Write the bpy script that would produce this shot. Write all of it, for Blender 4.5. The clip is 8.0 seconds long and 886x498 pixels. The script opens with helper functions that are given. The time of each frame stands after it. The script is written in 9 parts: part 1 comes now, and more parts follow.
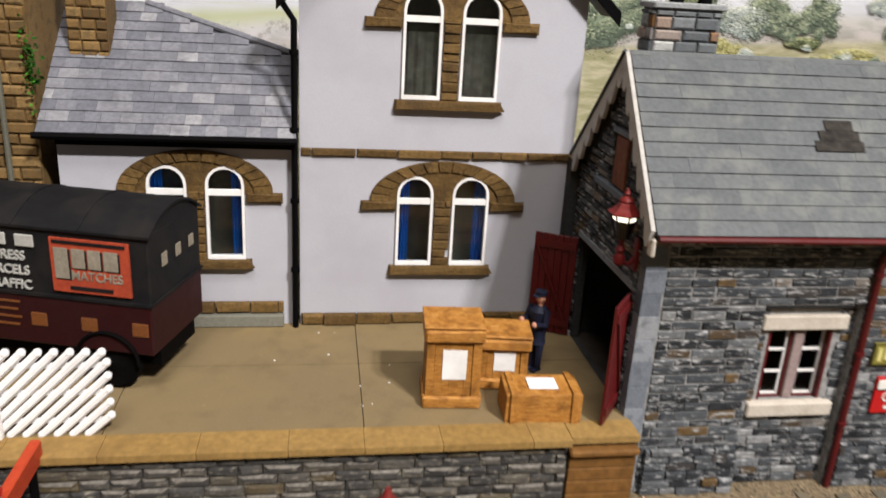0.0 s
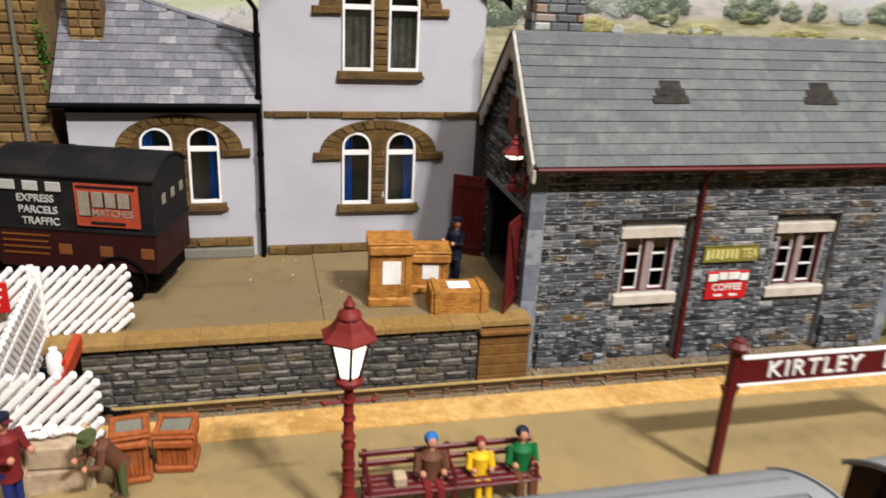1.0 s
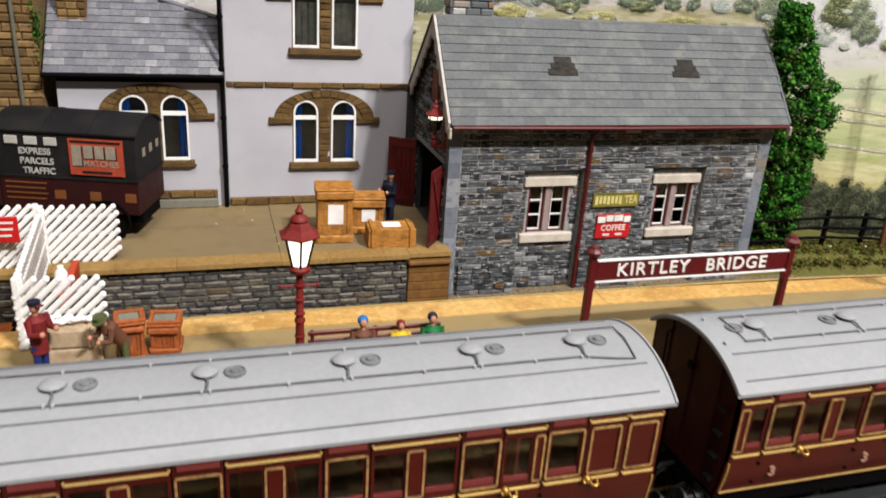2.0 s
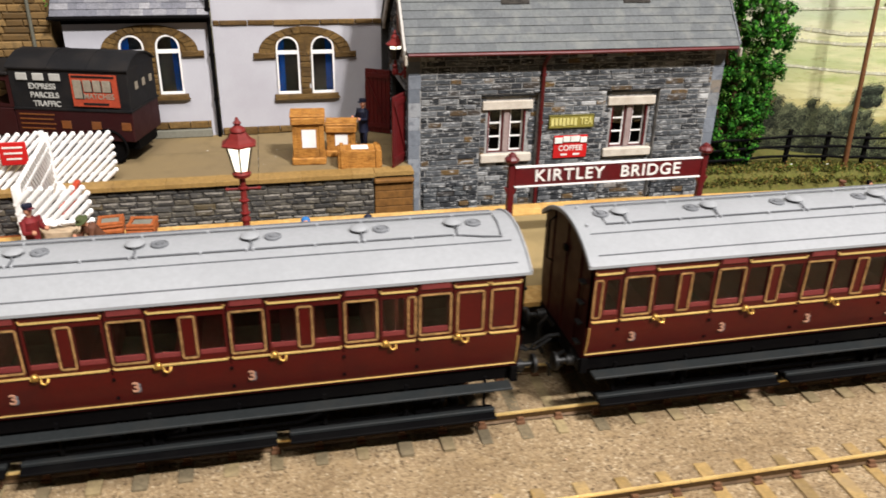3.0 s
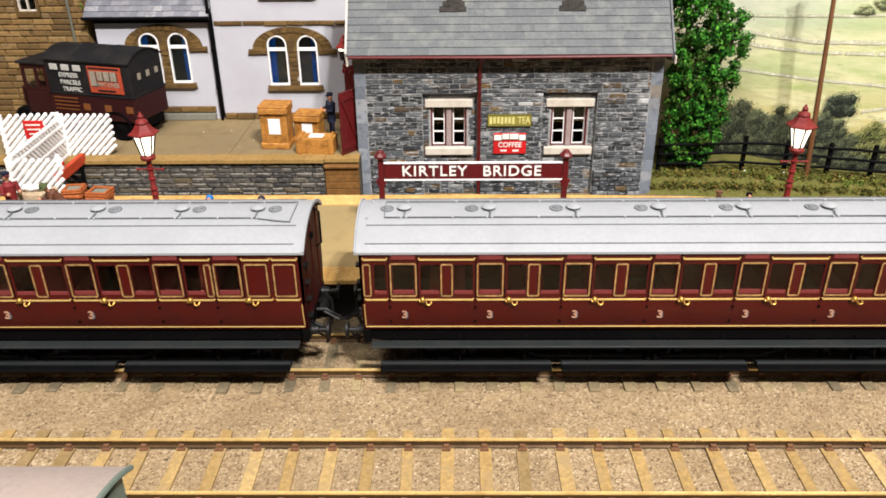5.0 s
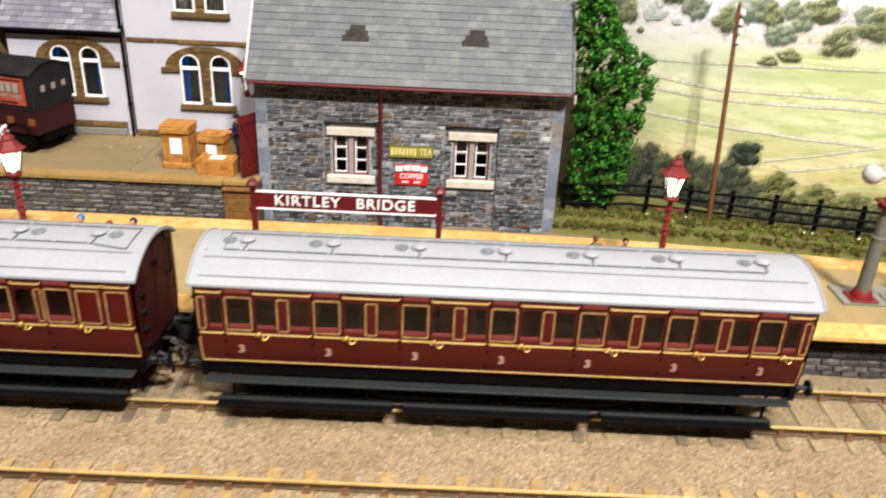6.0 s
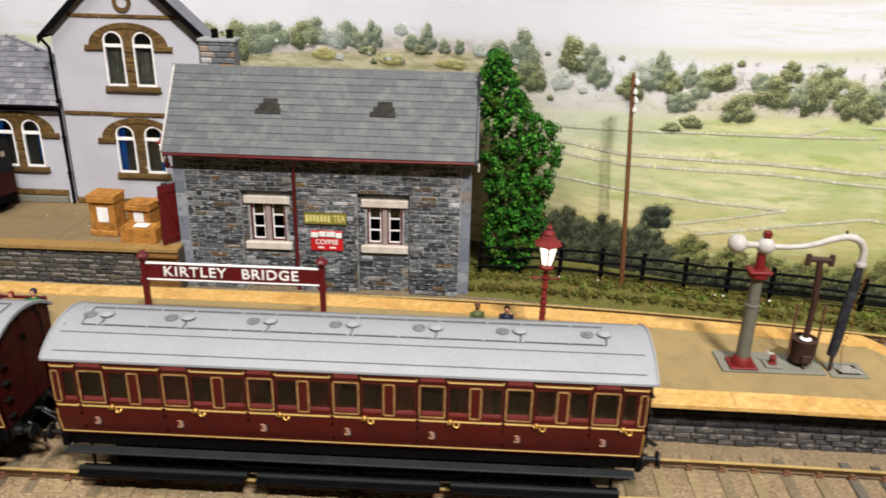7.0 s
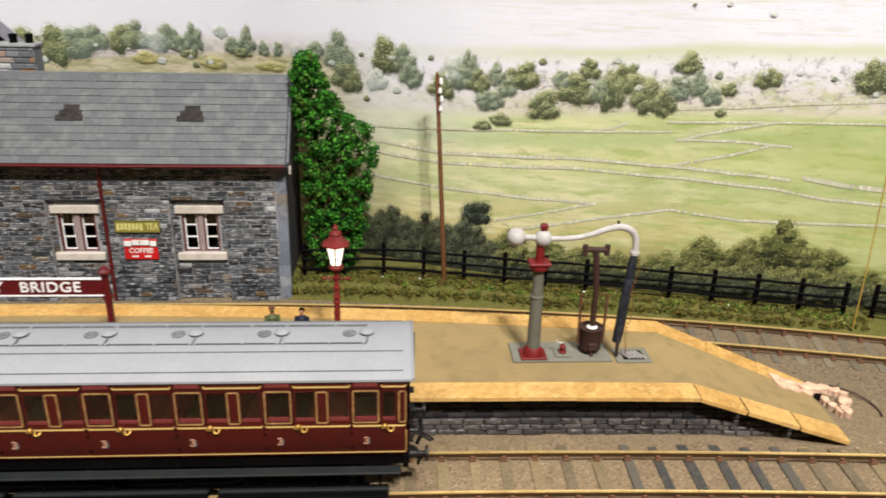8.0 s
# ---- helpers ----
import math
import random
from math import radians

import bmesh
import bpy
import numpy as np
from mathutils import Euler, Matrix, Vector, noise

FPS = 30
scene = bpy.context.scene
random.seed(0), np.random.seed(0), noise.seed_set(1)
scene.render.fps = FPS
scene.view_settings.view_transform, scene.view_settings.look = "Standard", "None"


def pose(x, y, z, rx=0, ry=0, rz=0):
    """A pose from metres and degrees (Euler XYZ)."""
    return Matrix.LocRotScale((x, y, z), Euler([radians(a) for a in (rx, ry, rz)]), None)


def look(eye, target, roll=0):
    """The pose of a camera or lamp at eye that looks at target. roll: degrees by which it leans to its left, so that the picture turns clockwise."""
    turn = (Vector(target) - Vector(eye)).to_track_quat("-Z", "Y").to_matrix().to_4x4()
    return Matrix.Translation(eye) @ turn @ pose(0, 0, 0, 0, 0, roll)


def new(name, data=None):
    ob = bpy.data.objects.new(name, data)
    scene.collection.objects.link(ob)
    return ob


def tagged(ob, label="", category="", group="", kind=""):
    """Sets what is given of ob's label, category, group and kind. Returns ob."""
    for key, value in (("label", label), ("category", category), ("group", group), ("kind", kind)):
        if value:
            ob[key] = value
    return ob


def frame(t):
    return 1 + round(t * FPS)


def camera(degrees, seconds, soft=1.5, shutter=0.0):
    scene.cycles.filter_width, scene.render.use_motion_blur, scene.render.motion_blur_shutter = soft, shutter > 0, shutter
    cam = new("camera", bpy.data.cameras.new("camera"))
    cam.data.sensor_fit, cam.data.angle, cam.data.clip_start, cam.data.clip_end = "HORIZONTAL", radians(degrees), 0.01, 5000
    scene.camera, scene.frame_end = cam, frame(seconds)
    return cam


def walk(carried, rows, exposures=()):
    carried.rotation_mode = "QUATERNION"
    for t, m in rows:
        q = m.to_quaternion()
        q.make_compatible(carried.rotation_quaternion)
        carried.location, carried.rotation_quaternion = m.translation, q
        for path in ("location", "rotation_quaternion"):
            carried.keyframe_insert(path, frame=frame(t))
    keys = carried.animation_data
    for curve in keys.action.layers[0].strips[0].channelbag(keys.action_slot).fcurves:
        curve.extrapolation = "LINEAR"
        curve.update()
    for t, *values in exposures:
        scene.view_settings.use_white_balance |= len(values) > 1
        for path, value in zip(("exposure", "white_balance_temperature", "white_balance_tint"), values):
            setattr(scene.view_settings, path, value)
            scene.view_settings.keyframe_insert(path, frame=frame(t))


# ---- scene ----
cam = camera(59.0, 8.0, soft=1.7, shutter=0.4)
PATH = [
    (0, (0.015, 0.002, 0.195), (0.321, 1.865, -0.464), 3.4),
    (0.5, (0.004, -0.045, 0.198), (0.393, 1.789, -0.498), 2.4),
    (1, (0.002, -0.095, 0.209), (0.452, 1.717, -0.508), 3.0),
    (1.5, (0.0, -0.153, 0.216), (0.552, 1.633, -0.495), 3.5),
    (1.7, (-0.008, -0.166, 0.216), (0.559, 1.613, -0.499), 3.8),
    (2.8, (0.023, -0.246, 0.212), (0.476, 1.517, -0.619), 2.1),
    (3, (0.042, -0.256, 0.216), (0.446, 1.506, -0.639), 1.3),
    (3.5, (0.095, -0.282, 0.223), (0.416, 1.486, -0.656), 3.3),
    (4, (0.158, -0.317, 0.242), (0.353, 1.463, -0.649), 2.0),
    (4.2, (0.179, -0.329, 0.251), (0.321, 1.465, -0.622), 1.6),
    (5.3, (0.217, -0.327, 0.245), (0.172, 1.449, -0.674), -0.9),
    (5.5, (0.229, -0.328, 0.243), (0.213, 1.456, -0.66), 0.2),
    (6, (0.279, -0.317, 0.255), (0.282, 1.486, -0.611), 2.6),
    (6.5, (0.325, -0.312, 0.272), (0.279, 1.53, -0.506), 1.1),
    (7, (0.368, -0.32, 0.275), (0.297, 1.53, -0.483), 1.3),
    (7.5, (0.414, -0.325, 0.275), (0.457, 1.526, -0.48), 1.1),
    (8, (0.45, -0.321, 0.275), (0.573, 1.531, -0.471), 1.4),
]
walk(cam, [(t, look(eye, target, roll)) for t, eye, target, roll in PATH],
     exposures=[(0.0, -0.31), (1.0, -0.31), (1.5, -0.36), (3.0, -0.08), (3.5, 0.02), (4.0, 0.06), (5.5, 0.11), (6.0, 0.15), (6.5, -0.40), (7.0, -0.33), (7.5, -0.3), (8.0, -0.38)])

# ---- hall light -------------------------------------------------------------
world = bpy.data.worlds.new("hall_air")
scene.world = world
world.use_nodes = True
world.node_tree.nodes["Background"].inputs["Color"].default_value = (1.0, 0.93, 0.84, 1)
world.node_tree.nodes["Background"].inputs["Strength"].default_value = 0.006


def area_lamp(name, eye, target, sx, sy, watts, colour):
    data = bpy.data.lights.new(name, "AREA")
    data.shape, data.size, data.size_y, data.energy, data.color = "RECTANGLE", sx, sy, watts, colour
    ob = new(name, data)
    ob.matrix_basis = look(eye, target)
    return ob


for lx in (0.79, 0.97):
    area_lamp("hall_lamp", (lx, -1.30, 1.87), (0.28, 0.10, 0.05), 0.11, 0.09, 70.0, (1.0, 0.965, 0.94))
# unseen broad lamp, added to fill the shade the hall lamps leave
area_lamp("ceiling_lamp", (-0.06, -0.72, 2.1), (0.15, 0.08, 0.0), 0.9, 0.6, 50.0, (1.0, 0.955, 0.915))


# ---- materials --------------------------------------------------------------
def srgb(r, g, b, k=0.70):
    """Linear colour from 0-255 values, k: holds colours darker so the backdrop looks better lit."""
    return tuple(k * (((c / 255 + 0.055) / 1.055) ** 2.4 if c > 10 else c / 255 / 12.92) for c in (r, g, b)) + (1.0,)


def paper(r, g, b):
    """Full colour, left undimmed for print paper and white enamel."""
    return srgb(r, g, b, 1.0)


class Nodes:
    def __init__(self, name):
        self.mat = bpy.data.materials.new(name)
        self.mat.use_nodes = True
        self.tree = self.mat.node_tree
        self.bsdf = self.tree.nodes["Principled BSDF"]
        self.bsdf.inputs["Specular IOR Level"].default_value = 0.22
        self.pos = self.tree.nodes.new("ShaderNodeNewGeometry").outputs["Position"]

    def add(self, kind, **inputs):
        n = self.tree.nodes.new(kind)
        for k, v in inputs.items():
            self.put(n.inputs[k.replace("_", " ")], v)
        return n

    def put(self, socket, v):
        if hasattr(v, "links"):
            self.tree.links.new(v, socket)
        else:
            socket.default_value = v

    def noise(self, scale, detail=4.0, rough=0.6, stretch=None):
        vec = self.pos
        if stretch:
            m = self.add("ShaderNodeMapping", Vector=self.pos)
            m.inputs["Scale"].default_value = stretch
            vec = m.outputs["Vector"]
        return self.add("ShaderNodeTexNoise", Vector=vec, Scale=scale, Detail=detail, Roughness=rough).outputs["Fac"]

    def ramp(self, fac, stops, hard=False):
        n = self.add("ShaderNodeValToRGB", Fac=fac)
        e = n.color_ramp.elements
        n.color_ramp.interpolation = "CONSTANT" if hard else "LINEAR"
        while len(e) < len(stops):
            e.new(1.0)
        for el, (p, c) in zip(e, stops):
            el.position, el.color = p, c
        return n.outputs["Color"]

    def mix(self, fac, a, b, blend="MIX"):
        n = self.tree.nodes.new("ShaderNodeMix")
        n.data_type, n.blend_type = "RGBA", blend
        for s, v in ((n.inputs[0], fac), (n.inputs[6], a), (n.inputs[7], b)):
            self.put(s, v)
        return n.outputs[2]

    def bump(self, height, strength, distance):
        n = self.add("ShaderNodeBump", Height=height, Strength=strength, Distance=distance)
        self.tree.links.new(n.outputs["Normal"], self.bsdf.inputs["Normal"])

    def done(self, colour, rough=0.6, metal=0.0):
        self.put(self.bsdf.inputs["Base Color"], colour)
        self.put(self.bsdf.inputs["Roughness"], rough)
        self.put(self.bsdf.inputs["Metallic"], metal)
        return self.mat


def scaled(c, k):
    return (min(1, c[0] * k), min(1, c[1] * k), min(1, c[2] * k), 1.0)


def paint(name, col, rough=0.5, var=0.18, scale=900.0, bump=0.15, dirt=None, metal=0.0, big=60.0, spec=0.22):
    """Painted or plain surface: fine grain, broad tone drift, some dirt."""
    n = Nodes(name)
    fine, broad = n.noise(scale), n.noise(big, 3.0)
    c = n.ramp(fine, [(0.3, scaled(col, 1 - var)), (0.7, scaled(col, 1 + var))])
    d = dirt or scaled(col, 0.55)
    c = n.mix(n.ramp(broad, [(0.45, (0, 0, 0, 1)), (0.75, (0.5, 0.5, 0.5, 1))]), c, d)
    n.bump(fine, bump, 0.0004)
    n.bsdf.inputs["Specular IOR Level"].default_value = spec
    r = n.ramp(broad, [(0.3, (rough, rough, rough, 1)), (0.8, (min(1, rough + 0.2),) * 3 + (1,))])
    return n.done(c, r, metal)


def pieces(name, stops, rough=0.75, island=False, grain=1500.0, bump=0.4, spread=0.25, stain=None, dry=None):
    """Stones, slates, slabs: a tone for each piece, grain and stains over it."""
    n = Nodes(name)
    if island:
        rnd = n.add("ShaderNodeNewGeometry").outputs["Random Per Island"]
    else:
        rnd = n.add("ShaderNodeObjectInfo").outputs["Random"]
    c = n.ramp(rnd, stops)
    g = n.noise(grain, 5.0, 0.7)
    mid = n.noise(grain / 6, 3.0)
    dark = n.mix(1.0, c, (1 - spread, 1 - spread, 1 - spread, 1), "MULTIPLY")
    light = n.mix(1.0, c, (1 + spread, 1 + spread, 1 + spread, 1), "MULTIPLY")
    c = n.mix(n.ramp(g, [(0.35, (0, 0, 0, 1)), (0.65, (1, 1, 1, 1))]), dark, light)
    if stain:
        c = n.mix(n.ramp(mid, [(0.5, (0, 0, 0, 1)), (0.7, (0.7, 0.7, 0.7, 1))]), c, stain)
    if dry:
        d = n.noise(520, 4.0, 0.65, (0.4, 0.4, 1.6))
        c = n.mix(n.ramp(d, [(0.54, (0, 0, 0, 1)), (0.66, (0.8, 0.8, 0.8, 1))]), c, dry)
    n.bump(g, bump, 0.0006)
    return n.done(c, rough)


def glass_mat(name, tint=(0.9, 0.95, 0.95, 1), rough=0.03):
    n = Nodes(name)
    n.bsdf.inputs["Transmission Weight"].default_value = 1.0
    n.bsdf.inputs["IOR"].default_value = 1.3
    return n.done(tint, rough)


# stone and slate
STONES = [(0.0, srgb(28, 30, 33)), (0.25, srgb(48, 50, 54)), (0.55, srgb(72, 76, 80)), (0.72, srgb(93, 96, 99)),
          (0.78, srgb(139, 139, 138)), (0.80, srgb(106, 82, 46)), (0.86, srgb(63, 55, 48)), (0.88, srgb(59, 62, 66)), (0.95, srgb(99, 101, 104)), (1.0, srgb(186, 186, 185))]
M_STONE = pieces("grey_rubble_stone", STONES, stain=srgb(60, 62, 66), dry=srgb(196, 196, 195))
M_STONE_R = pieces("grey_rubble_stone_rest", STONES, island=True, stain=srgb(60, 62, 66), dry=srgb(196, 196, 195))
# dark tone that paints the shade under the window bays' heads
M_HEADSHADE = paint("dark_bay_head_shade", srgb(50, 52, 55), 0.8, 0.25, 600, 0.3, srgb(84, 82, 78), big=160)
M_LOUVRE = paint("dark_louvre_board", srgb(54, 50, 46), 0.85, 0.5, 300, 0.6, srgb(22, 21, 21), big=190)
M_MORTAR = paint("dark_mortar", srgb(58, 57, 56), 0.9, 0.3, 700)
GPW = [(0.0, srgb(46, 45, 45)), (0.5, srgb(68, 66, 64)), (0.8, srgb(86, 82, 76)), (1.0, srgb(88, 76, 54))]
M_GPSTONE = pieces("blue_grey_block", GPW, stain=srgb(66, 62, 60), dry=srgb(150, 142, 126))
M_POINTING = paint("pale_grey_pointing", srgb(152, 151, 149), 0.9, 0.35, 400, 0.4, srgb(74, 74, 76), big=110)
M_GPMORTAR = paint("buff_mortar", srgb(82, 75, 62), 0.9, 0.3, 700)
BRN = [(0.0, srgb(92, 70, 40)), (0.5, srgb(124, 96, 56)), (0.8, srgb(146, 116, 72)), (1.0, srgb(104, 86, 62))]
M_BROWNSTONE = pieces("brown_block_stone", BRN, stain=srgb(84, 70, 48))
M_BROWNSTONE_R = pieces("brown_block_stone_rest", BRN, island=True, stain=srgb(84, 70, 48))
M_SAND = pieces("brown_sandstone_dressing", [(0.0, srgb(92, 69, 36)), (0.6, srgb(106, 81, 42)), (1.0, srgb(120, 93, 52))], spread=0.35, grain=700, bump=0.9, stain=srgb(70, 52, 28))
M_QUOIN = pieces("pale_grey_quoin", [(0.0, srgb(104, 110, 119)), (0.6, srgb(128, 134, 143)), (0.84, srgb(148, 152, 158)), (0.86, srgb(124, 104, 72)), (0.93, srgb(128, 130, 132)), (1.0, srgb(164, 167, 172))], spread=0.2, stain=srgb(92, 96, 104))
M_SLATE = pieces("grey_slate", [(0.0, srgb(90, 93, 95)), (0.5, srgb(96, 99, 101)), (1.0, srgb(103, 106, 106))], rough=0.62, spread=0.14, grain=500, stain=srgb(124, 125, 121))
M_SLATE_W = pieces("patchy_slate", [(0.0, srgb(104, 105, 113)), (0.4, srgb(117, 117, 125)), (0.75, srgb(127, 127, 133)), (0.92, srgb(144, 143, 147)), (1.0, srgb(158, 157, 160))], rough=0.6, spread=0.2, grain=500, stain=srgb(100, 100, 106))
M_BARGE = paint("off_white_bargeboard", paper(164, 160, 155), 0.7, 0.1, 700, 0.2, srgb(160, 154, 148), big=200)
M_ROOFBOARD = paint("roof_board", srgb(70, 72, 76), 0.8, 0.2)
M_RENDER = paint("grey_render", srgb(190, 189, 196), 0.85, 0.04, 1600, 0.12, srgb(172, 168, 176), big=25)
M_MULLION = paint("pinkish_stone_mullion", srgb(158, 140, 136), 0.8, 0.15, 1200, 0.3, srgb(120, 96, 94), big=160)
M_LINTEL = paint("cream_stone", srgb(206, 196, 182), 0.8, 0.12, 1200, 0.3, srgb(160, 146, 128), big=120)
# wood, paint, metal
M_MAROON = paint("maroon_paint", srgb(92, 18, 20), 0.38, 0.18, 900, 0.15, srgb(66, 13, 16), spec=0.4)
M_CRIMSON = paint("crimson_coach_paint", srgb(72, 10, 9), 0.3, 0.14, 700, 0.08, srgb(48, 8, 8), big=70, spec=0.3)
M_CRIMSON_D = paint("faded_crimson_panel", srgb(116, 50, 48), 0.45, 0.14, 700, 0.08, srgb(104, 40, 40))
M_GOLD = paint("gold_lining", srgb(240, 204, 128, 1.0), 0.3, 0.2, 1500, 0.2, srgb(176, 128, 64, 1.0), metal=0.75)
M_LAMPRED = paint("dull_brick_red_iron", srgb(116, 32, 28), 0.5, 0.15, 900, 0.2, srgb(92, 28, 26))
M_BRASS = paint("brass", srgb(200, 158, 84), 0.34, 0.15, 1500, 0.1, srgb(150, 110, 40), metal=0.8)
M_ROOFGREY = paint("light_grey_roof_paint", srgb(152, 154, 157), 0.46, 0.05, 500, 0.06, srgb(138, 140, 143), big=30)
M_BLACK = paint("satin_black", srgb(9, 8, 9), 0.6, 0.3, 800, 0.2, srgb(17, 16, 14), spec=0.04)
M_STRIP = paint("grey_rain_strip", srgb(104, 106, 110), 0.6, 0.2, 900, 0.1)
M_FOOT = paint("dark_grey_footboard_paint", srgb(36, 39, 40), 0.5, 0.2, 900, 0.2, srgb(48, 46, 43), spec=0.12)
M_GEAR = paint("worn_black_running_gear", srgb(15, 15, 15), 0.42, 0.35, 700, 0.3, srgb(36, 33, 30), big=260, spec=0.25)
M_VANBLACK = paint("dusty_black_van", srgb(15, 15, 18), 0.62, 0.3, 400, 0.25, srgb(44, 38, 34), big=75)
M_VANRED = paint("dull_maroon_van", srgb(46, 10, 12), 0.5, 0.15, 500, 0.15, srgb(44, 18, 18))
M_WHITE = paint("white_paint", paper(214, 212, 210), 0.5, 0.05, 900, 0.15, srgb(214, 208, 200))
M_LETTER = paint("cream_letter", paper(208, 205, 198), 0.5, 0.05, 900, 0.05, srgb(190, 186, 180))
M_GILT = paint("worn_gilt_letter", srgb(120, 70, 34), 0.5, 0.2, 700, 0.05, srgb(110, 70, 40))
M_POSTER = paint("orange_red_poster", srgb(176, 72, 46), 0.6, 0.2, 500, 0.1, srgb(140, 54, 38), big=150)
M_SIGNRED = paint("enamel_red", srgb(200, 34, 34), 0.35, 0.08, 700, 0.1, srgb(160, 26, 28))
M_SIGNYEL = paint("olive_yellow_enamel", srgb(140, 130, 58), 0.5, 0.2, 700, 0.15, srgb(108, 98, 46), big=160)
M_SIGNPALE = paint("pale_yellow_letter", srgb(214, 204, 128), 0.5, 0.12, 700, 0.1)
M_SIGNGRN = paint("dark_olive_letter", srgb(92, 88, 40), 0.5, 0.1, 700, 0.1)
M_WOODDARK = paint("dark_weathered_boards", srgb(62, 54, 46), 0.8, 0.3, 500, 0.4)
M_POLE = paint("brown_pole_wood", srgb(104, 66, 36), 0.7, 0.2, 500, 0.3)
M_CERAMIC = paint("white_ceramic", srgb(236, 234, 230), 0.25, 0.03)
M_RUST = paint("rusty_iron", srgb(98, 62, 44), 0.75, 0.3, 900, 0.4, srgb(70, 44, 34))
M_BRAZIER = paint("brown_iron", srgb(64, 43, 36), 0.6, 0.25, 900, 0.3, srgb(60, 40, 34))
M_CHAIN = paint("orange_rust_chain", srgb(134, 90, 42), 0.7, 0.2)
M_ROPE = paint("yellow_cord", srgb(196, 162, 70), 0.8, 0.15)
M_REDIRON = paint("dull_red_iron", srgb(112, 26, 26), 0.45, 0.15, 900, 0.15)
M_GREYIRON = paint("olive_grey_iron", srgb(104, 102, 90), 0.6, 0.2, 900, 0.25, srgb(84, 84, 74))
M_WHITEIRON = paint("white_iron", srgb(188, 184, 178), 0.5, 0.12, 900, 0.25, srgb(150, 140, 134), big=140)
M_LEATHER = paint("black_leather_hose", srgb(34, 36, 44), 0.35, 0.3, 500, 0.5, srgb(90, 92, 100), big=200)
M_SLAB = paint("grey_concrete_slab", srgb(126, 124, 112), 0.85, 0.15, 900, 0.3)
M_CURTAIN = paint("blue_curtain", srgb(24, 112, 220), 0.8, 0.15, 700, 0.2)
# room dimness and greenish pane reflections are put into this colour
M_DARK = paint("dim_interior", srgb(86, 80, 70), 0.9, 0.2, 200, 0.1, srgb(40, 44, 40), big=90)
M_SEAT = paint("dull_red_seat_cloth", srgb(156, 76, 70), 0.9, 0.2)
M_PLASTER = paint("broken_pinkish_plaster", srgb(226, 190, 160), 0.9, 0.2, 500, 0.8, srgb(160, 104, 74), big=220)
M_VANROOF = paint("off_white_van_roof", srgb(156, 142, 134), 0.65, 0.08, 500, 0.1, srgb(168, 148, 138), big=40)
M_GREENGREY = paint("grey_green_trim", srgb(104, 116, 106), 0.6, 0.15)
M_GLASS = glass_mat("window_glass")
M_RAIL = paint("brassy_rail_head", srgb(244, 210, 142, 1.0), 0.25, 0.15, 1200, 0.15, srgb(150, 112, 60, 1.0), metal=0.65, big=80)
M_RAILSIDE = paint("bronze_rail_side", srgb(80, 58, 32), 0.5, 0.25, 900, 0.2, srgb(46, 34, 22), metal=0.3)
M_CHAIR = paint("rusty_chair", srgb(112, 78, 54), 0.8, 0.25, 900, 0.3)
M_WOODBOX = Nodes("golden_crate_wood")
_g = M_WOODBOX.noise(260, 5, 0.7, (1, 1, 6))
_c = M_WOODBOX.ramp(_g, [(0.25, srgb(104, 62, 22)), (0.5, srgb(178, 120, 52)), (0.75, srgb(214, 160, 86))])
_c = M_WOODBOX.mix(M_WOODBOX.ramp(M_WOODBOX.noise(120), [(0.5, (0, 0, 0, 1)), (0.75, (0.6, 0.6, 0.6, 1))]), _c, srgb(80, 46, 16))
M_WOODBOX.bump(_g, 0.6, 0.0006)
M_WOODBOX = M_WOODBOX.done(_c, 0.6)
M_STEPWOOD = paint("brown_stained_step_wood", srgb(122, 84, 40), 0.7, 0.25, 320, 0.5, srgb(84, 56, 26), big=110)
M_REDBOX = paint("red_brown_box_wood", srgb(160, 86, 42), 0.65, 0.25, 400, 0.4, srgb(116, 58, 26), big=140)
M_HATCH = paint("faded_red_brown_hatch", srgb(128, 78, 56), 0.75, 0.3, 300, 0.4, srgb(92, 66, 54), big=160)
M_PAPER = paint("white_paper_label", paper(214, 212, 210), 0.7, 0.03)
M_PALEWOOD = paint("pale_crate_wood", srgb(188, 166, 138), 0.7, 0.2, 400, 0.4, srgb(140, 112, 84), big=140)


def lamp_glass():
    n = Nodes("lit_lamp_glass")
    n.bsdf.inputs["Emission Color"].default_value = (1.0, 0.91, 0.72, 1)
    n.bsdf.inputs["Emission Strength"].default_value = 2.3
    return n.done(srgb(250, 240, 215), 0.3)


M_LAMPGLASS = lamp_glass()


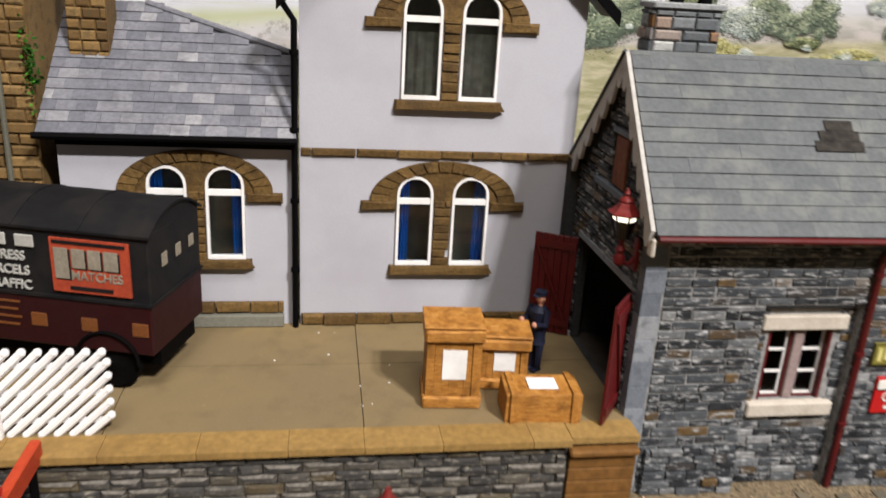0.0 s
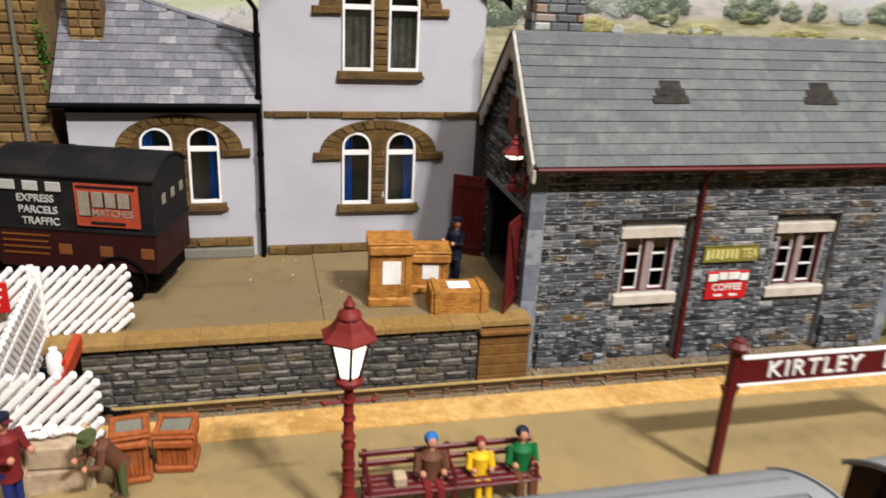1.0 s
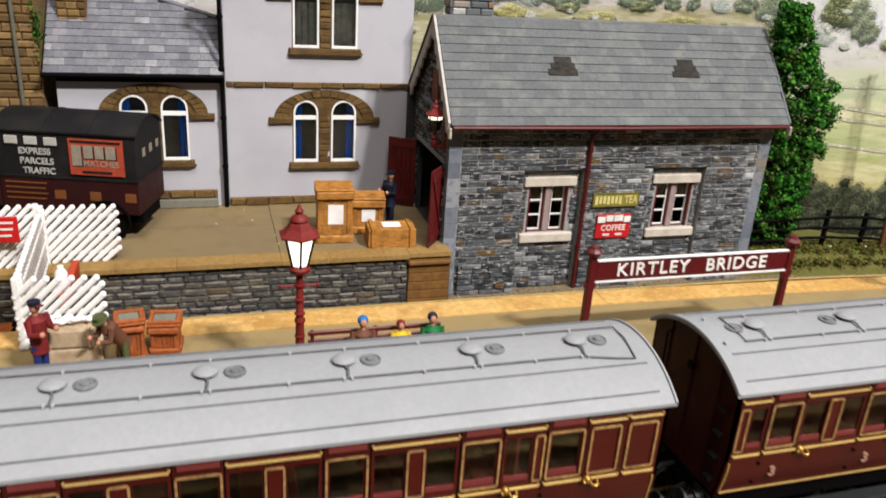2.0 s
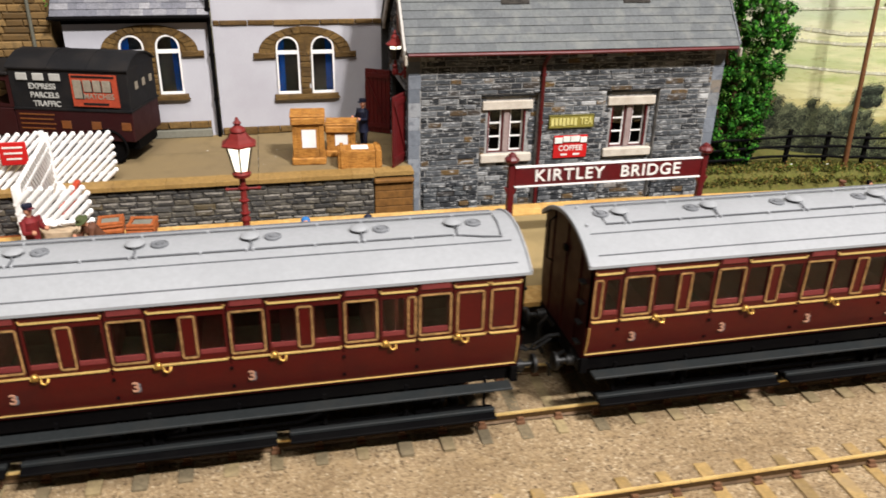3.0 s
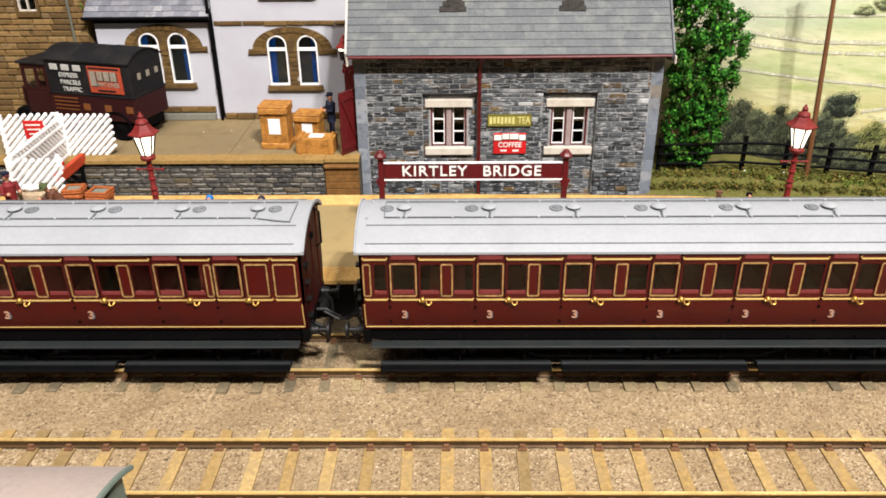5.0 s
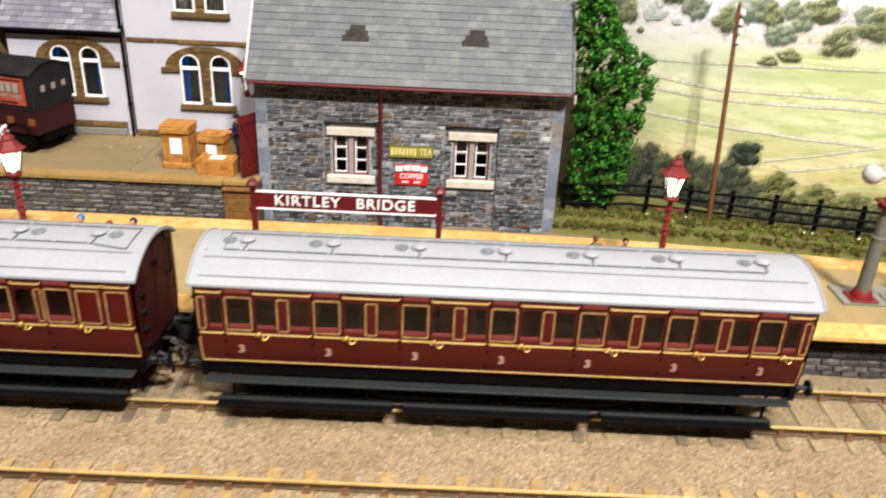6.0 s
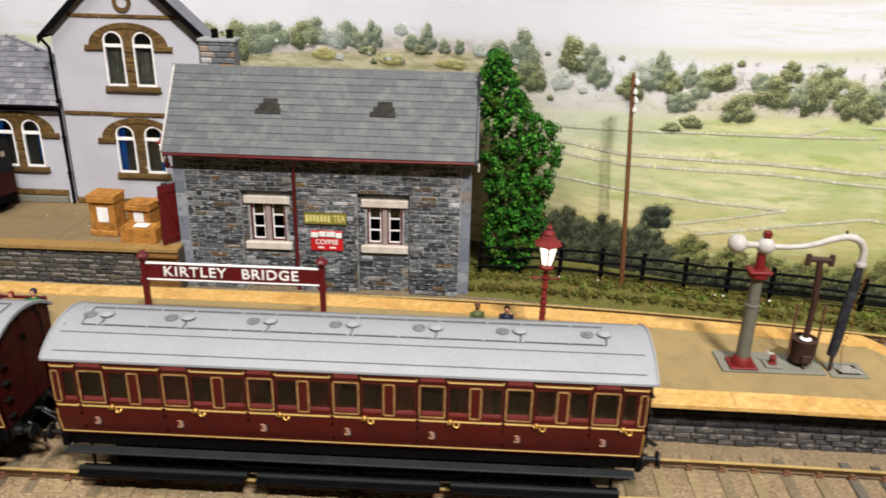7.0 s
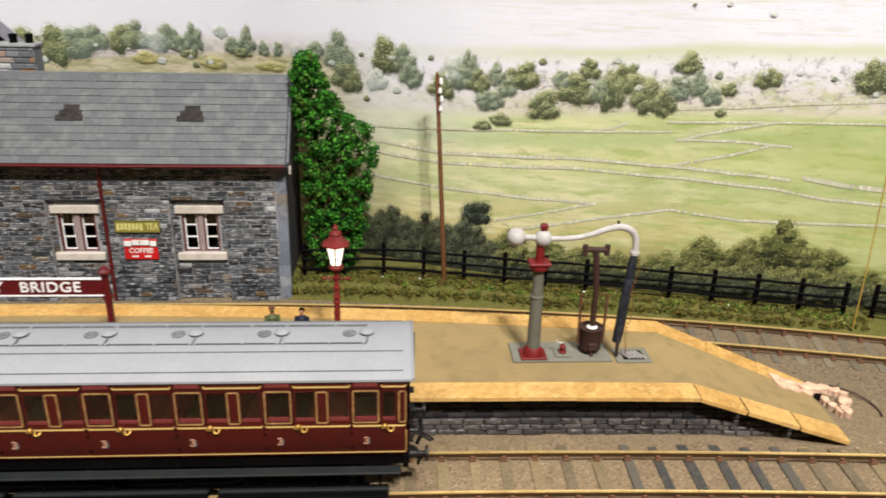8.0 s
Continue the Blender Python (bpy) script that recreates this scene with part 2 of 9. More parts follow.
def ballast_mat(name, tones, size):
    n = Nodes(name)
    v = n.add("ShaderNodeTexVoronoi", Vector=n.pos, Scale=size)
    cell = n.add("ShaderNodeSeparateColor", Color=v.outputs["Color"]).outputs["Red"]
    c = n.ramp(cell, tones)
    broad = n.noise(28, 4)
    c = n.mix(n.ramp(broad, [(0.42, (0, 0, 0, 1)), (0.68, (0.55, 0.55, 0.55, 1))]), c, srgb(122, 100, 72))
    c = n.mix(n.ramp(n.noise(90, 4), [(0.55, (0, 0, 0, 1)), (0.75, (0.6, 0.6, 0.6, 1))]), c, srgb(168, 142, 104))
    sep = n.add("ShaderNodeSeparateXYZ", Vector=n.pos)
    drift = n.noise(18, 5, 0.65)
    for axis, lo, hi, tone in (("Y", 0.02, 0.13, srgb(104, 92, 74)), ("X", 0.40, 0.66, srgb(120, 104, 82))):
        q = n.add("ShaderNodeMath").outputs[0].node
        q.operation = "MULTIPLY_ADD"
        n.put(q.inputs[0], drift)
        q.inputs[1].default_value = 0.12
        n.put(q.inputs[2], sep.outputs[axis])
        m = n.add("ShaderNodeMapRange", Value=q.outputs[0])
        m.inputs["From Min"].default_value, m.inputs["From Max"].default_value = lo + 0.06, hi + 0.06
        m.inputs["To Max"].default_value = 0.72
        c = n.mix(m.outputs["Result"], c, n.mix(n.ramp(cell, [(0.2, (0, 0, 0, 1)), (0.9, (0.5, 0.5, 0.5, 1))]), tone, srgb(150, 132, 104)))
    # oil and soot spots
    c = n.mix(n.ramp(n.noise(46, 5, 0.75), [(0.60, (0, 0, 0, 1)), (0.70, (0.6, 0.6, 0.6, 1))]), c, srgb(84, 68, 50))
    n.bump(v.outputs["Distance"], 0.6, 0.0009)
    return n.done(c, 0.9)


TAN = [(0.0, srgb(86, 70, 52)), (0.07, srgb(118, 98, 74)), (0.2, srgb(142, 120, 91)), (0.55, srgb(157, 134, 103)), (0.9, srgb(171, 149, 116)), (1.0, srgb(194, 176, 146))]
M_BALLAST = ballast_mat("tan_ballast", TAN, 1000)
M_CHIPS = pieces("ballast_chips", TAN, island=True, rough=0.9, stain=srgb(150, 124, 88))
M_SLEEPER = pieces("ochre_sleeper", [(0.0, srgb(116, 98, 68)), (0.15, srgb(146, 120, 76)), (0.5, srgb(160, 131, 82)), (1.0, srgb(174, 148, 100))], spread=0.24, grain=500, stain=srgb(148, 126, 94))
M_SLEEPER_C = pieces("dusty_sleeper", [(0.0, srgb(104, 94, 76)), (0.5, srgb(132, 116, 86)), (1.0, srgb(154, 136, 100))], spread=0.24, grain=500, stain=srgb(136, 118, 92))
M_SLEEPER_G = pieces("grey_sleeper", [(0.0, srgb(94, 88, 76)), (0.5, srgb(116, 108, 92)), (1.0, srgb(138, 128, 106))], spread=0.2, stain=srgb(120, 104, 80))


def tarmac(name, col, fleck):
    n = Nodes(name)
    fine, broad, mid = n.noise(1800, 4, 0.7), n.noise(14, 4), n.noise(80, 4)
    c = n.ramp(fine, [(0.3, scaled(col, 0.88)), (0.7, scaled(col, 1.1))])
    c = n.mix(n.ramp(broad, [(0.4, (0, 0, 0, 1)), (0.7, (0.6, 0.6, 0.6, 1))]), c, fleck)
    c = n.mix(n.ramp(mid, [(0.50, (0, 0, 0, 1)), (0.72, (0.55, 0.55, 0.55, 1))]), c, scaled(col, 0.68))
    c = n.mix(n.ramp(n.noise(320, 3, 0.6), [(0.66, (0, 0, 0, 1)), (0.74, (0.6, 0.6, 0.6, 1))]), c, scaled(col, 1.5))
    n.bump(fine, 0.3, 0.0004)
    return n.done(c, 0.8)


M_TARMAC = tarmac("buff_platform_surface", srgb(150, 130, 90), srgb(172, 146, 96))
M_GOODS = tarmac("grey_brown_flags", srgb(130, 112, 82), srgb(148, 126, 86))
M_EDGE = pieces("ochre_edging_slab", [(0.0, srgb(196, 152, 84)), (0.5, srgb(202, 160, 92)), (1.0, srgb(210, 170, 104))], spread=0.2, grain=300, stain=srgb(170, 126, 66), dry=srgb(222, 186, 120), rough=0.75)
M_EDGE_D = pieces("brown_edging_slab", [(0.0, srgb(150, 118, 66)), (0.5, srgb(154, 122, 70)), (1.0, srgb(158, 126, 74))], spread=0.18, grain=400, stain=srgb(130, 100, 56))
M_LEAF = pieces("bright_green_leaf", [(0.0, srgb(14, 50, 6)), (0.5, srgb(32, 92, 16)), (0.85, srgb(60, 132, 28)), (1.0, srgb(92, 156, 50))], island=True, rough=0.9, spread=0.2, grain=420, stain=srgb(74, 66, 24))
M_SCRUB = pieces("olive_scrub", [(0.0, srgb(52, 58, 22)), (0.4, srgb(86, 92, 34)), (0.75, srgb(122, 116, 50)), (1.0, srgb(126, 88, 46))], island=True, rough=0.9, spread=0.25)
M_BARK = paint("brown_bark", srgb(84, 58, 40), 0.9, 0.3, 500, 0.6)


# ---- mesh helpers -----------------------------------------------------------
def thing(name, label, category, at=(0, 0, 0), group="", kind=""):
    ob = new(name)
    ob.empty_display_size = 0.01
    ob.location = at
    return tagged(ob, label, category, group, kind)


def base_of(ob):
    v = Vector((0, 0, 0))
    while ob is not None:
        v += Vector(ob.location)
        ob = ob.parent
    return v


def mesh_of(bm, name, mats, smooth=False):
    me = bpy.data.meshes.new(name)
    bmesh.ops.recalc_face_normals(bm, faces=bm.faces)
    bm.to_mesh(me)
    bm.free()
    for m in mats if isinstance(mats, (list, tuple)) else [mats]:
        me.materials.append(m)
    if smooth:
        me.shade_smooth()
        me.set_sharp_from_angle(angle=radians(40))
    return me


def part(name, bm, material, parent, label="", smooth=False):
    """One mesh object under a thing or a part. The bmesh is in world places."""
    o = base_of(parent)
    bm.transform(Matrix.Translation(-o))
    ob = new(name, mesh_of(bm, name, material, smooth))
    ob.parent = parent
    return tagged(ob, label)


def solo(name, bm, material, label, category, at=None, group="", kind="", smooth=False):
    """A thing that is one mesh, with its origin at its place."""
    at = Vector(at) if at is not None else Vector((0, 0, 0))
    bm.transform(Matrix.Translation(-at))
    ob = new(name, mesh_of(bm, name, material, smooth))
    ob.location = at
    return tagged(ob, label, category, group, kind)


def piece(name, me, parent, at, size, rz=0.0, rx=0.0, ry=0.0):
    ob = new(name, me)
    ob.parent = parent
    ob.matrix_basis = Matrix.LocRotScale(Vector(at) - base_of(parent), Euler((rx, ry, rz)), Vector(size))
    return ob


def box(bm, x0, x1, y0, y1, z0, z1, bevel=0.0, mi=0):
    r = bmesh.ops.create_cube(bm, size=1.0)
    vs = r["verts"]
    bmesh.ops.scale(bm, vec=(x1 - x0, y1 - y0, z1 - z0), verts=vs)
    bmesh.ops.translate(bm, vec=((x0 + x1) / 2, (y0 + y1) / 2, (z0 + z1) / 2), verts=vs)
    fs = {f for v in vs for f in v.link_faces}
    if bevel > 0:
        es = list({e for v in vs for e in v.link_edges})
        g = bmesh.ops.bevel(bm, geom=es, offset=bevel, segments=1, affect="EDGES", profile=0.6)
        fs = set(g["faces"]) | {f for f in fs if f.is_valid}
    for f in fs:
        f.material_index = mi
    return bm


def B(*a, **k):
    return box(bmesh.new(), *a, **k)


def tube(bm, pts, r, seg=8, mi=0, caps=True):
    """A round bar along points; r is one radius or one for each point."""
    pts = [Vector(p) for p in pts]
    rs = r if isinstance(r, (list, tuple)) else [r] * len(pts)
    rings = []
    up = None
    for i, p in enumerate(pts):
        d = (pts[min(i + 1, len(pts) - 1)] - pts[max(i - 1, 0)]).normalized()
        if up is None:
            up = d.orthogonal().normalized()
        up = (up - d * up.dot(d)).normalized()
        side = d.cross(up)
        rings.append([bm.verts.new(p + rs[i] * (math.cos(a) * up + math.sin(a) * side)) for a in (2 * math.pi * k / seg for k in range(seg))])
    for a, b in zip(rings, rings[1:]):
        for k in range(seg):
            bm.faces.new((a[k], a[(k + 1) % seg], b[(k + 1) % seg], b[k])).material_index = mi
    if caps:
        bm.faces.new(rings[0][::-1]).material_index = mi
        bm.faces.new(rings[-1]).material_index = mi
    return bm


def T(*a, **k):
    return tube(bmesh.new(), *a, **k)


def lathe(bm, x, y, profile, seg=16, mi=0, turn=0.0):
    """A turned form: profile of (radius, z)."""
    rings = []
    for r, z in profile:
        rings.append([bm.verts.new((x + r * math.cos(a), y + r * math.sin(a), z)) for a in (turn + 2 * math.pi * k / seg for k in range(seg))])
    for a, b in zip(rings, rings[1:]):
        for k in range(seg):
            bm.faces.new((a[k], a[(k + 1) % seg], b[(k + 1) % seg], b[k])).material_index = mi
    bm.faces.new(rings[0][::-1]).material_index = mi
    bm.faces.new(rings[-1]).material_index = mi
    return bm


def L(*a, **k):
    return lathe(bmesh.new(), *a, **k)


def ball(bm, c, r, scale=(1, 1, 1), seg=12, mi=0):
    g = bmesh.ops.create_uvsphere(bm, u_segments=seg, v_segments=max(6, seg // 2 + 2), radius=r)
    bmesh.ops.scale(bm, vec=scale, verts=g["verts"])
    bmesh.ops.translate(bm, vec=c, verts=g["verts"])
    for f in {f for v in g["verts"] for f in v.link_faces}:
        f.material_index = mi
        f.smooth = True
    return bm


def plate(outline, holes, y, depth, axis="y"):
    """A plate with openings: outline and holes in (u, z), front face at y, going back by depth.
    axis 'y': u is x. axis 'x': u is y and the front lies at x = y."""
    bm = bmesh.new()
    loops = []
    for ring in [outline] + list(holes):
        vs = [bm.verts.new((u, 0, z)) for u, z in ring]
        loops.append([bm.edges.new((vs[i], vs[(i + 1) % len(vs)])) for i in range(len(vs))])
    bmesh.ops.triangle_fill(bm, use_beauty=True, use_dissolve=False, edges=[e for l in loops for e in l], normal=(0, -1, 0))
    g = bmesh.ops.extrude_face_region(bm, geom=list(bm.faces))
    moved = [v for v in g["geom"] if isinstance(v, bmesh.types.BMVert)]
    bmesh.ops.translate(bm, vec=(0, depth, 0), verts=moved)
    bmesh.ops.translate(bm, vec=(0, y, 0), verts=bm.verts)
    if axis == "x":
        bm.transform(Matrix(((0, 1, 0, 0), (1, 0, 0, 0), (0, 0, 1, 0), (0, 0, 0, 1))))
    return bm


def rect(u0, u1, z0, z1):
    return [(u0, z0), (u1, z0), (u1, z1), (u0, z1)]


def arch(u0, u1, z0, z1, n=10):
    """Round-headed opening from z0 to the crown z1."""
    r = (u1 - u0) / 2
    c = (u0 + u1) / 2
    return [(u0, z0), (u1, z0)] + [(c + r * math.cos(math.pi * k / n), z1 - r + r * math.sin(math.pi * k / n)) for k in range(n + 1)]


def chip_mesh(name, mat, seed, chamfer=0.16, rough=0.06, arris=None):
    """A dressed or rubble stone of unit size, face towards -y, open at the back."""
    rnd = random.Random(seed)
    bm = bmesh.new()

    def j():
        return rnd.uniform(-rough, rough)
    back = [bm.verts.new((sx * 0.5, 0.5, sz * 0.5)) for sx, sz in ((-1, -1), (1, -1), (1, 1), (-1, 1))]
    mid = [bm.verts.new((sx * (0.5 + j() * 0.3), -0.1, sz * (0.5 + j()))) for sx, sz in ((-1, -1), (1, -1), (1, 1), (-1, 1))]
    k = 0.5 - chamfer
    top = [bm.verts.new((sx * (k + 0.1 + j() * 0.4), -0.5 + j() * 2, sz * (k + j()))) for sx, sz in ((-1, -1), (1, -1), (1, 1), (-1, 1))]
    worn = {rnd.choice((2, 2, 0))} if seed % 2 else set()
    for a, b in ((back, mid), (mid, top)):
        for i in range(4):
            f = bm.faces.new((a[i], a[(i + 1) % 4], b[(i + 1) % 4], b[i]))
            f.material_index = 1 if arris and a is mid and i in worn else 0
    bm.faces.new(top)
    return mesh_of(bm, name, [mat, arris] if arris else mat)


def chip_set(name, mat, count=6, **k):
    return [chip_mesh(name, mat, 11 * i + 5, **k) for i in range(count)]


def courses(u0, u1, z0, z1, hs, ls, seed, holes=(), gap=0.0006, inside=None):
    """Stones in courses over a wall, leaving the openings free: rows of (u, z, length, height)."""
    rnd = random.Random(seed)
    out = []
    z = z0
    while z < z1 - 0.0012:
        h = min(rnd.uniform(*hs), z1 - z)
        u = u0 - rnd.uniform(0, ls[0])
        while u < u1:
            l = rnd.uniform(*ls)
            a, b = max(u, u0), min(u + l, u1)
            for h0, h1, hz0, hz1 in holes:
                if z + h * 0.6 > hz0 and z + h * 0.4 < hz1:
                    if a >= h0 and b <= h1:
                        b = a
                    elif a < h0 < b:
                        b = h0
                    elif a < h1 < b:
                        a = h1
            if b - a > 0.0018 and (inside is None or inside((a + b) / 2, z + h / 2, b - a)):
                out.append(((a + b) / 2, z + h / 2, b - a - gap, h - gap))
            u += l
        z += h
    return out


def lay(parent, name, meshes, stones, place, depth, rz, seed, most=10**6, rest=None):
    """Set stones on a wall: place(u, z) gives the middle of the back. Those past most become one joined part."""
    rnd = random.Random(seed)
    stones = list(stones)
    verts, faces, tones = [], [], []
    rot = Matrix.Rotation(rz, 3, "Z")
    for i, (u, z, l, h) in enumerate(stones):
        d = depth * rnd.uniform(0.7, 1.3)
        c = Vector(place(u, z)) + rot @ Vector((0, -d / 2, 0))
        me = rnd.choice(meshes)
        if i < most:
            piece(name, me, parent, c, (l, d, h), rz)
        else:
            n = len(verts)
            verts += [c + rot @ Vector((v.co.x * l, v.co.y * d, v.co.z * h)) for v in me.vertices]
            faces += [[n + k for k in p.vertices] for p in me.polygons]
            tones += [p.material_index for p in me.polygons]
    if verts:
        o = base_of(parent)
        me = bpy.data.meshes.new(name + "_infill")
        me.from_pydata([v - o for v in verts], [], faces)
        me.materials.append(rest or meshes[0].materials[0])
        if len(meshes[0].materials) > 1:
            me.materials.append(meshes[0].materials[1])
            me.polygons.foreach_set("material_index", tones)
        ob = new(name + "_infill", me)
        ob.parent = parent
        tagged(ob, kind="stuff")


def letters(text, size, at, material, parent, name="lettering", depth=0.0004, spacing=1.0, squash=1.0, rz=0.0, label=""):
    """Raised words in the built-in font, standing upright and facing -y (turned by rz), centred on at."""
    cu = bpy.data.curves.new(name, "FONT")
    cu.body, cu.size, cu.align_x, cu.align_y, cu.extrude, cu.space_character = text, size, "CENTER", "CENTER", depth, spacing
    cu.offset = size * 0.012
    tmp = bpy.data.objects.new("tmp_letters", cu)
    scene.collection.objects.link(tmp)
    me = bpy.data.meshes.new_from_object(tmp.evaluated_get(bpy.context.evaluated_depsgraph_get()))
    bpy.data.objects.remove(tmp)
    bpy.data.curves.remove(cu)
    me.transform(Matrix.Rotation(rz, 4, "Z") @ Matrix.Rotation(math.pi / 2, 4, "X") @ Matrix.Diagonal((squash, 1, 1, 1)))
    me.transform(Matrix.Translation(Vector(at) - base_of(parent)))
    me.materials.clear()
    me.materials.append(material)
    me.name = name
    ob = new(name, me)
    ob.parent = parent
    return tagged(ob, label)


def ring_mesh(name, w, h, t, d, mat, r=0.0):
    """A thin raised moulding round a panel, face towards -y, centred."""
    def loop(a, b, rad):
        pts = []
        for cx, cz, a0 in ((a - rad, b - rad, 0), (-a + rad, b - rad, 90), (-a + rad, -b + rad, 180), (a - rad, -b + rad, 270)):
            for k in range(3):
                an = radians(a0 + 45 * k)
                pts.append((cx + rad * math.cos(an), cz + rad * math.sin(an)))
        return pts
    rad = r or min(w, h) * 0.16
    bm = bmesh.new()
    o = loop(w / 2, h / 2, rad)
    i = loop(w / 2 - t, h / 2 - t, max(rad - t, 0.0001))
    rows = [[bm.verts.new((u, y, z)) for u, z in ring] for ring, y in ((o, 0), (o, -d), (i, -d), (i, 0))]
    for a, b in zip(rows, rows[1:]):
        for k in range(len(a)):
            bm.faces.new((a[k], a[(k + 1) % len(a)], b[(k + 1) % len(a)], b[k]))
    return mesh_of(bm, name, mat)


# ---- hall -------------------------------------------------------------------
# unseen shell round the layout, coloured drab to hold back bounced light
M_HALL = paint("drab_hall_wall", srgb(104, 97, 88), 0.9, 0.05, 8, 0.1, srgb(118, 110, 98), big=1.2)
M_HALLFLOOR = paint("brown_hall_floor", srgb(120, 100, 80), 0.5, 0.15, 12, 0.1, srgb(96, 80, 64), big=1.5)
X0, X1, Y0, Y1, ZF, ZC = -1.3, 2.0, -2.0, 0.8, -1.0, 2.2
solo("hall_floor", B(X0, X1, Y0, Y1, ZF - 0.1, ZF), M_HALLFLOOR, "brown hall floor under the layout", "floor", kind="structure")
solo("ceiling", B(X0, X1, Y0, Y1, ZC, ZC + 0.1), M_HALL, "unseen drab ceiling closing the hall", "ceiling", kind="structure")
solo("wall_south", B(X0, X1, Y0 - 0.1, Y0, ZF, ZC), M_HALL, "unseen drab buff wall closing the hall", "wall", kind="structure")
solo("wall_north", B(X0, X1, Y1, Y1 + 0.1, ZF, ZC), M_HALL, "unseen drab buff wall closing the hall", "wall", kind="structure")
solo("wall_west", B(X0 - 0.1, X0, Y0, Y1, ZF, ZC), M_HALL, "unseen drab buff wall closing the hall", "wall", kind="structure")
solo("wall_east", B(X1, X1 + 0.1, Y0, Y1, ZF, ZC), M_HALL, "unseen drab buff wall closing the hall", "wall", kind="structure")

# ---- baseboard and ballast --------------------------------------------------
GROUND = -0.0022
GX0, GX1, GY0, GY1 = -0.62, 1.25, -0.30, 0.52


def swell(x, y):
    return 0.0009 * noise.noise((x * 14, y * 14, 0.3)) + 0.0005 * noise.noise((x * 60, y * 60, 1.7))


bm = bmesh.new()
nx, ny = 170, 80
grid = [[bm.verts.new((GX0 + (GX1 - GX0) * i / nx, GY0 + (GY1 - GY0) * j / ny,
                       GROUND + swell(GX0 + (GX1 - GX0) * i / nx, GY0 + (GY1 - GY0) * j / ny))) for j in range(ny + 1)] for i in range(nx + 1)]
for i in range(nx):
    for j in range(ny):
        bm.faces.new((grid[i][j], grid[i + 1][j], grid[i + 1][j + 1], grid[i][j + 1]))
solo("ground", bm, M_BALLAST, "tan granular ballast spread over the baseboard", "ground", kind="structure", smooth=True)
solo("baseboard", B(GX0, GX1, GY0, GY1, -0.06, GROUND - 0.003), M_PALEWOOD, "pale plywood baseboard under the scenery", "board", kind="structure")
bm = bmesh.new()
for lx in (-0.5, 1.1):
    for ly in (-0.22, 0.44):
        box(bm, lx - 0.025, lx + 0.025, ly - 0.025, ly + 0.025, ZF, -0.06, 0.003)
solo("trestle_legs", bm, M_PALEWOOD, "pale wooden legs under the baseboard", "support", kind="structure")


def chips(name, label, count, area, size, mat, seed, keep=lambda x, y: True):
    rng = np.random.default_rng(seed)
    octa = np.array([(1, 0, 0), (0, 1, 0), (-1, 0, 0), (0, -1, 0), (0, 0, 1), (0, 0, -1)], float)
    tri = [(0, 1, 4), (1, 2, 4), (2, 3, 4), (3, 0, 4), (1, 0, 5), (2, 1, 5), (3, 2, 5), (0, 3, 5)]
    verts, faces = [], []
    xs = rng.uniform(area[0], area[1], count)
    ys = rng.uniform(area[2], area[3], count)
    for x, y in zip(xs, ys):
        if not keep(x, y):
            continue
        s = rng.uniform(*size)
        a = rng.uniform(0, 6.28)
        v = octa * rng.uniform(0.6, 1.25, (6, 3)) * s * np.array([1, 0.8, 0.65])
        c, d = np.cos(a), np.sin(a)
        v = np.c_[v[:, 0] * c - v[:, 1] * d, v[:, 0] * d + v[:, 1] * c, v[:, 2]]
        n = len(verts)
        z = GROUND + swell(x, y) + s * 0.15
        verts += [(p[0] + x, p[1] + y, p[2] + z) for p in v]
        faces += [(n + i, n + j, n + k) for i, j, k in tri]
    me = bpy.data.meshes.new(name)
    me.from_pydata(verts, [], faces)
    me.materials.append(mat)
    return tagged(new(name, me), label, "ballast", kind="stuff")


# ---- tracks -----------------------------------------------------------------
RAIL_TOP, GAUGE = 0.0035, 0.032
SL_TOP = -0.0012
CURVE_X, CURVE_K = 0.30, 0.238


def line_near(x):
    return -0.0600


def line_coach(x):
    return 0.0290 - 0.12 * max(0.0, x - 0.45) ** 2


def line_back(x):
    return 0.2225 - CURVE_K * max(0.0, x - CURVE_X) ** 2


M_SLEEPER_D = pieces("oily_grey_sleeper", [(0.0, srgb(64, 64, 63)), (1.0, srgb(100, 94, 84))], spread=0.25, stain=srgb(104, 94, 78))


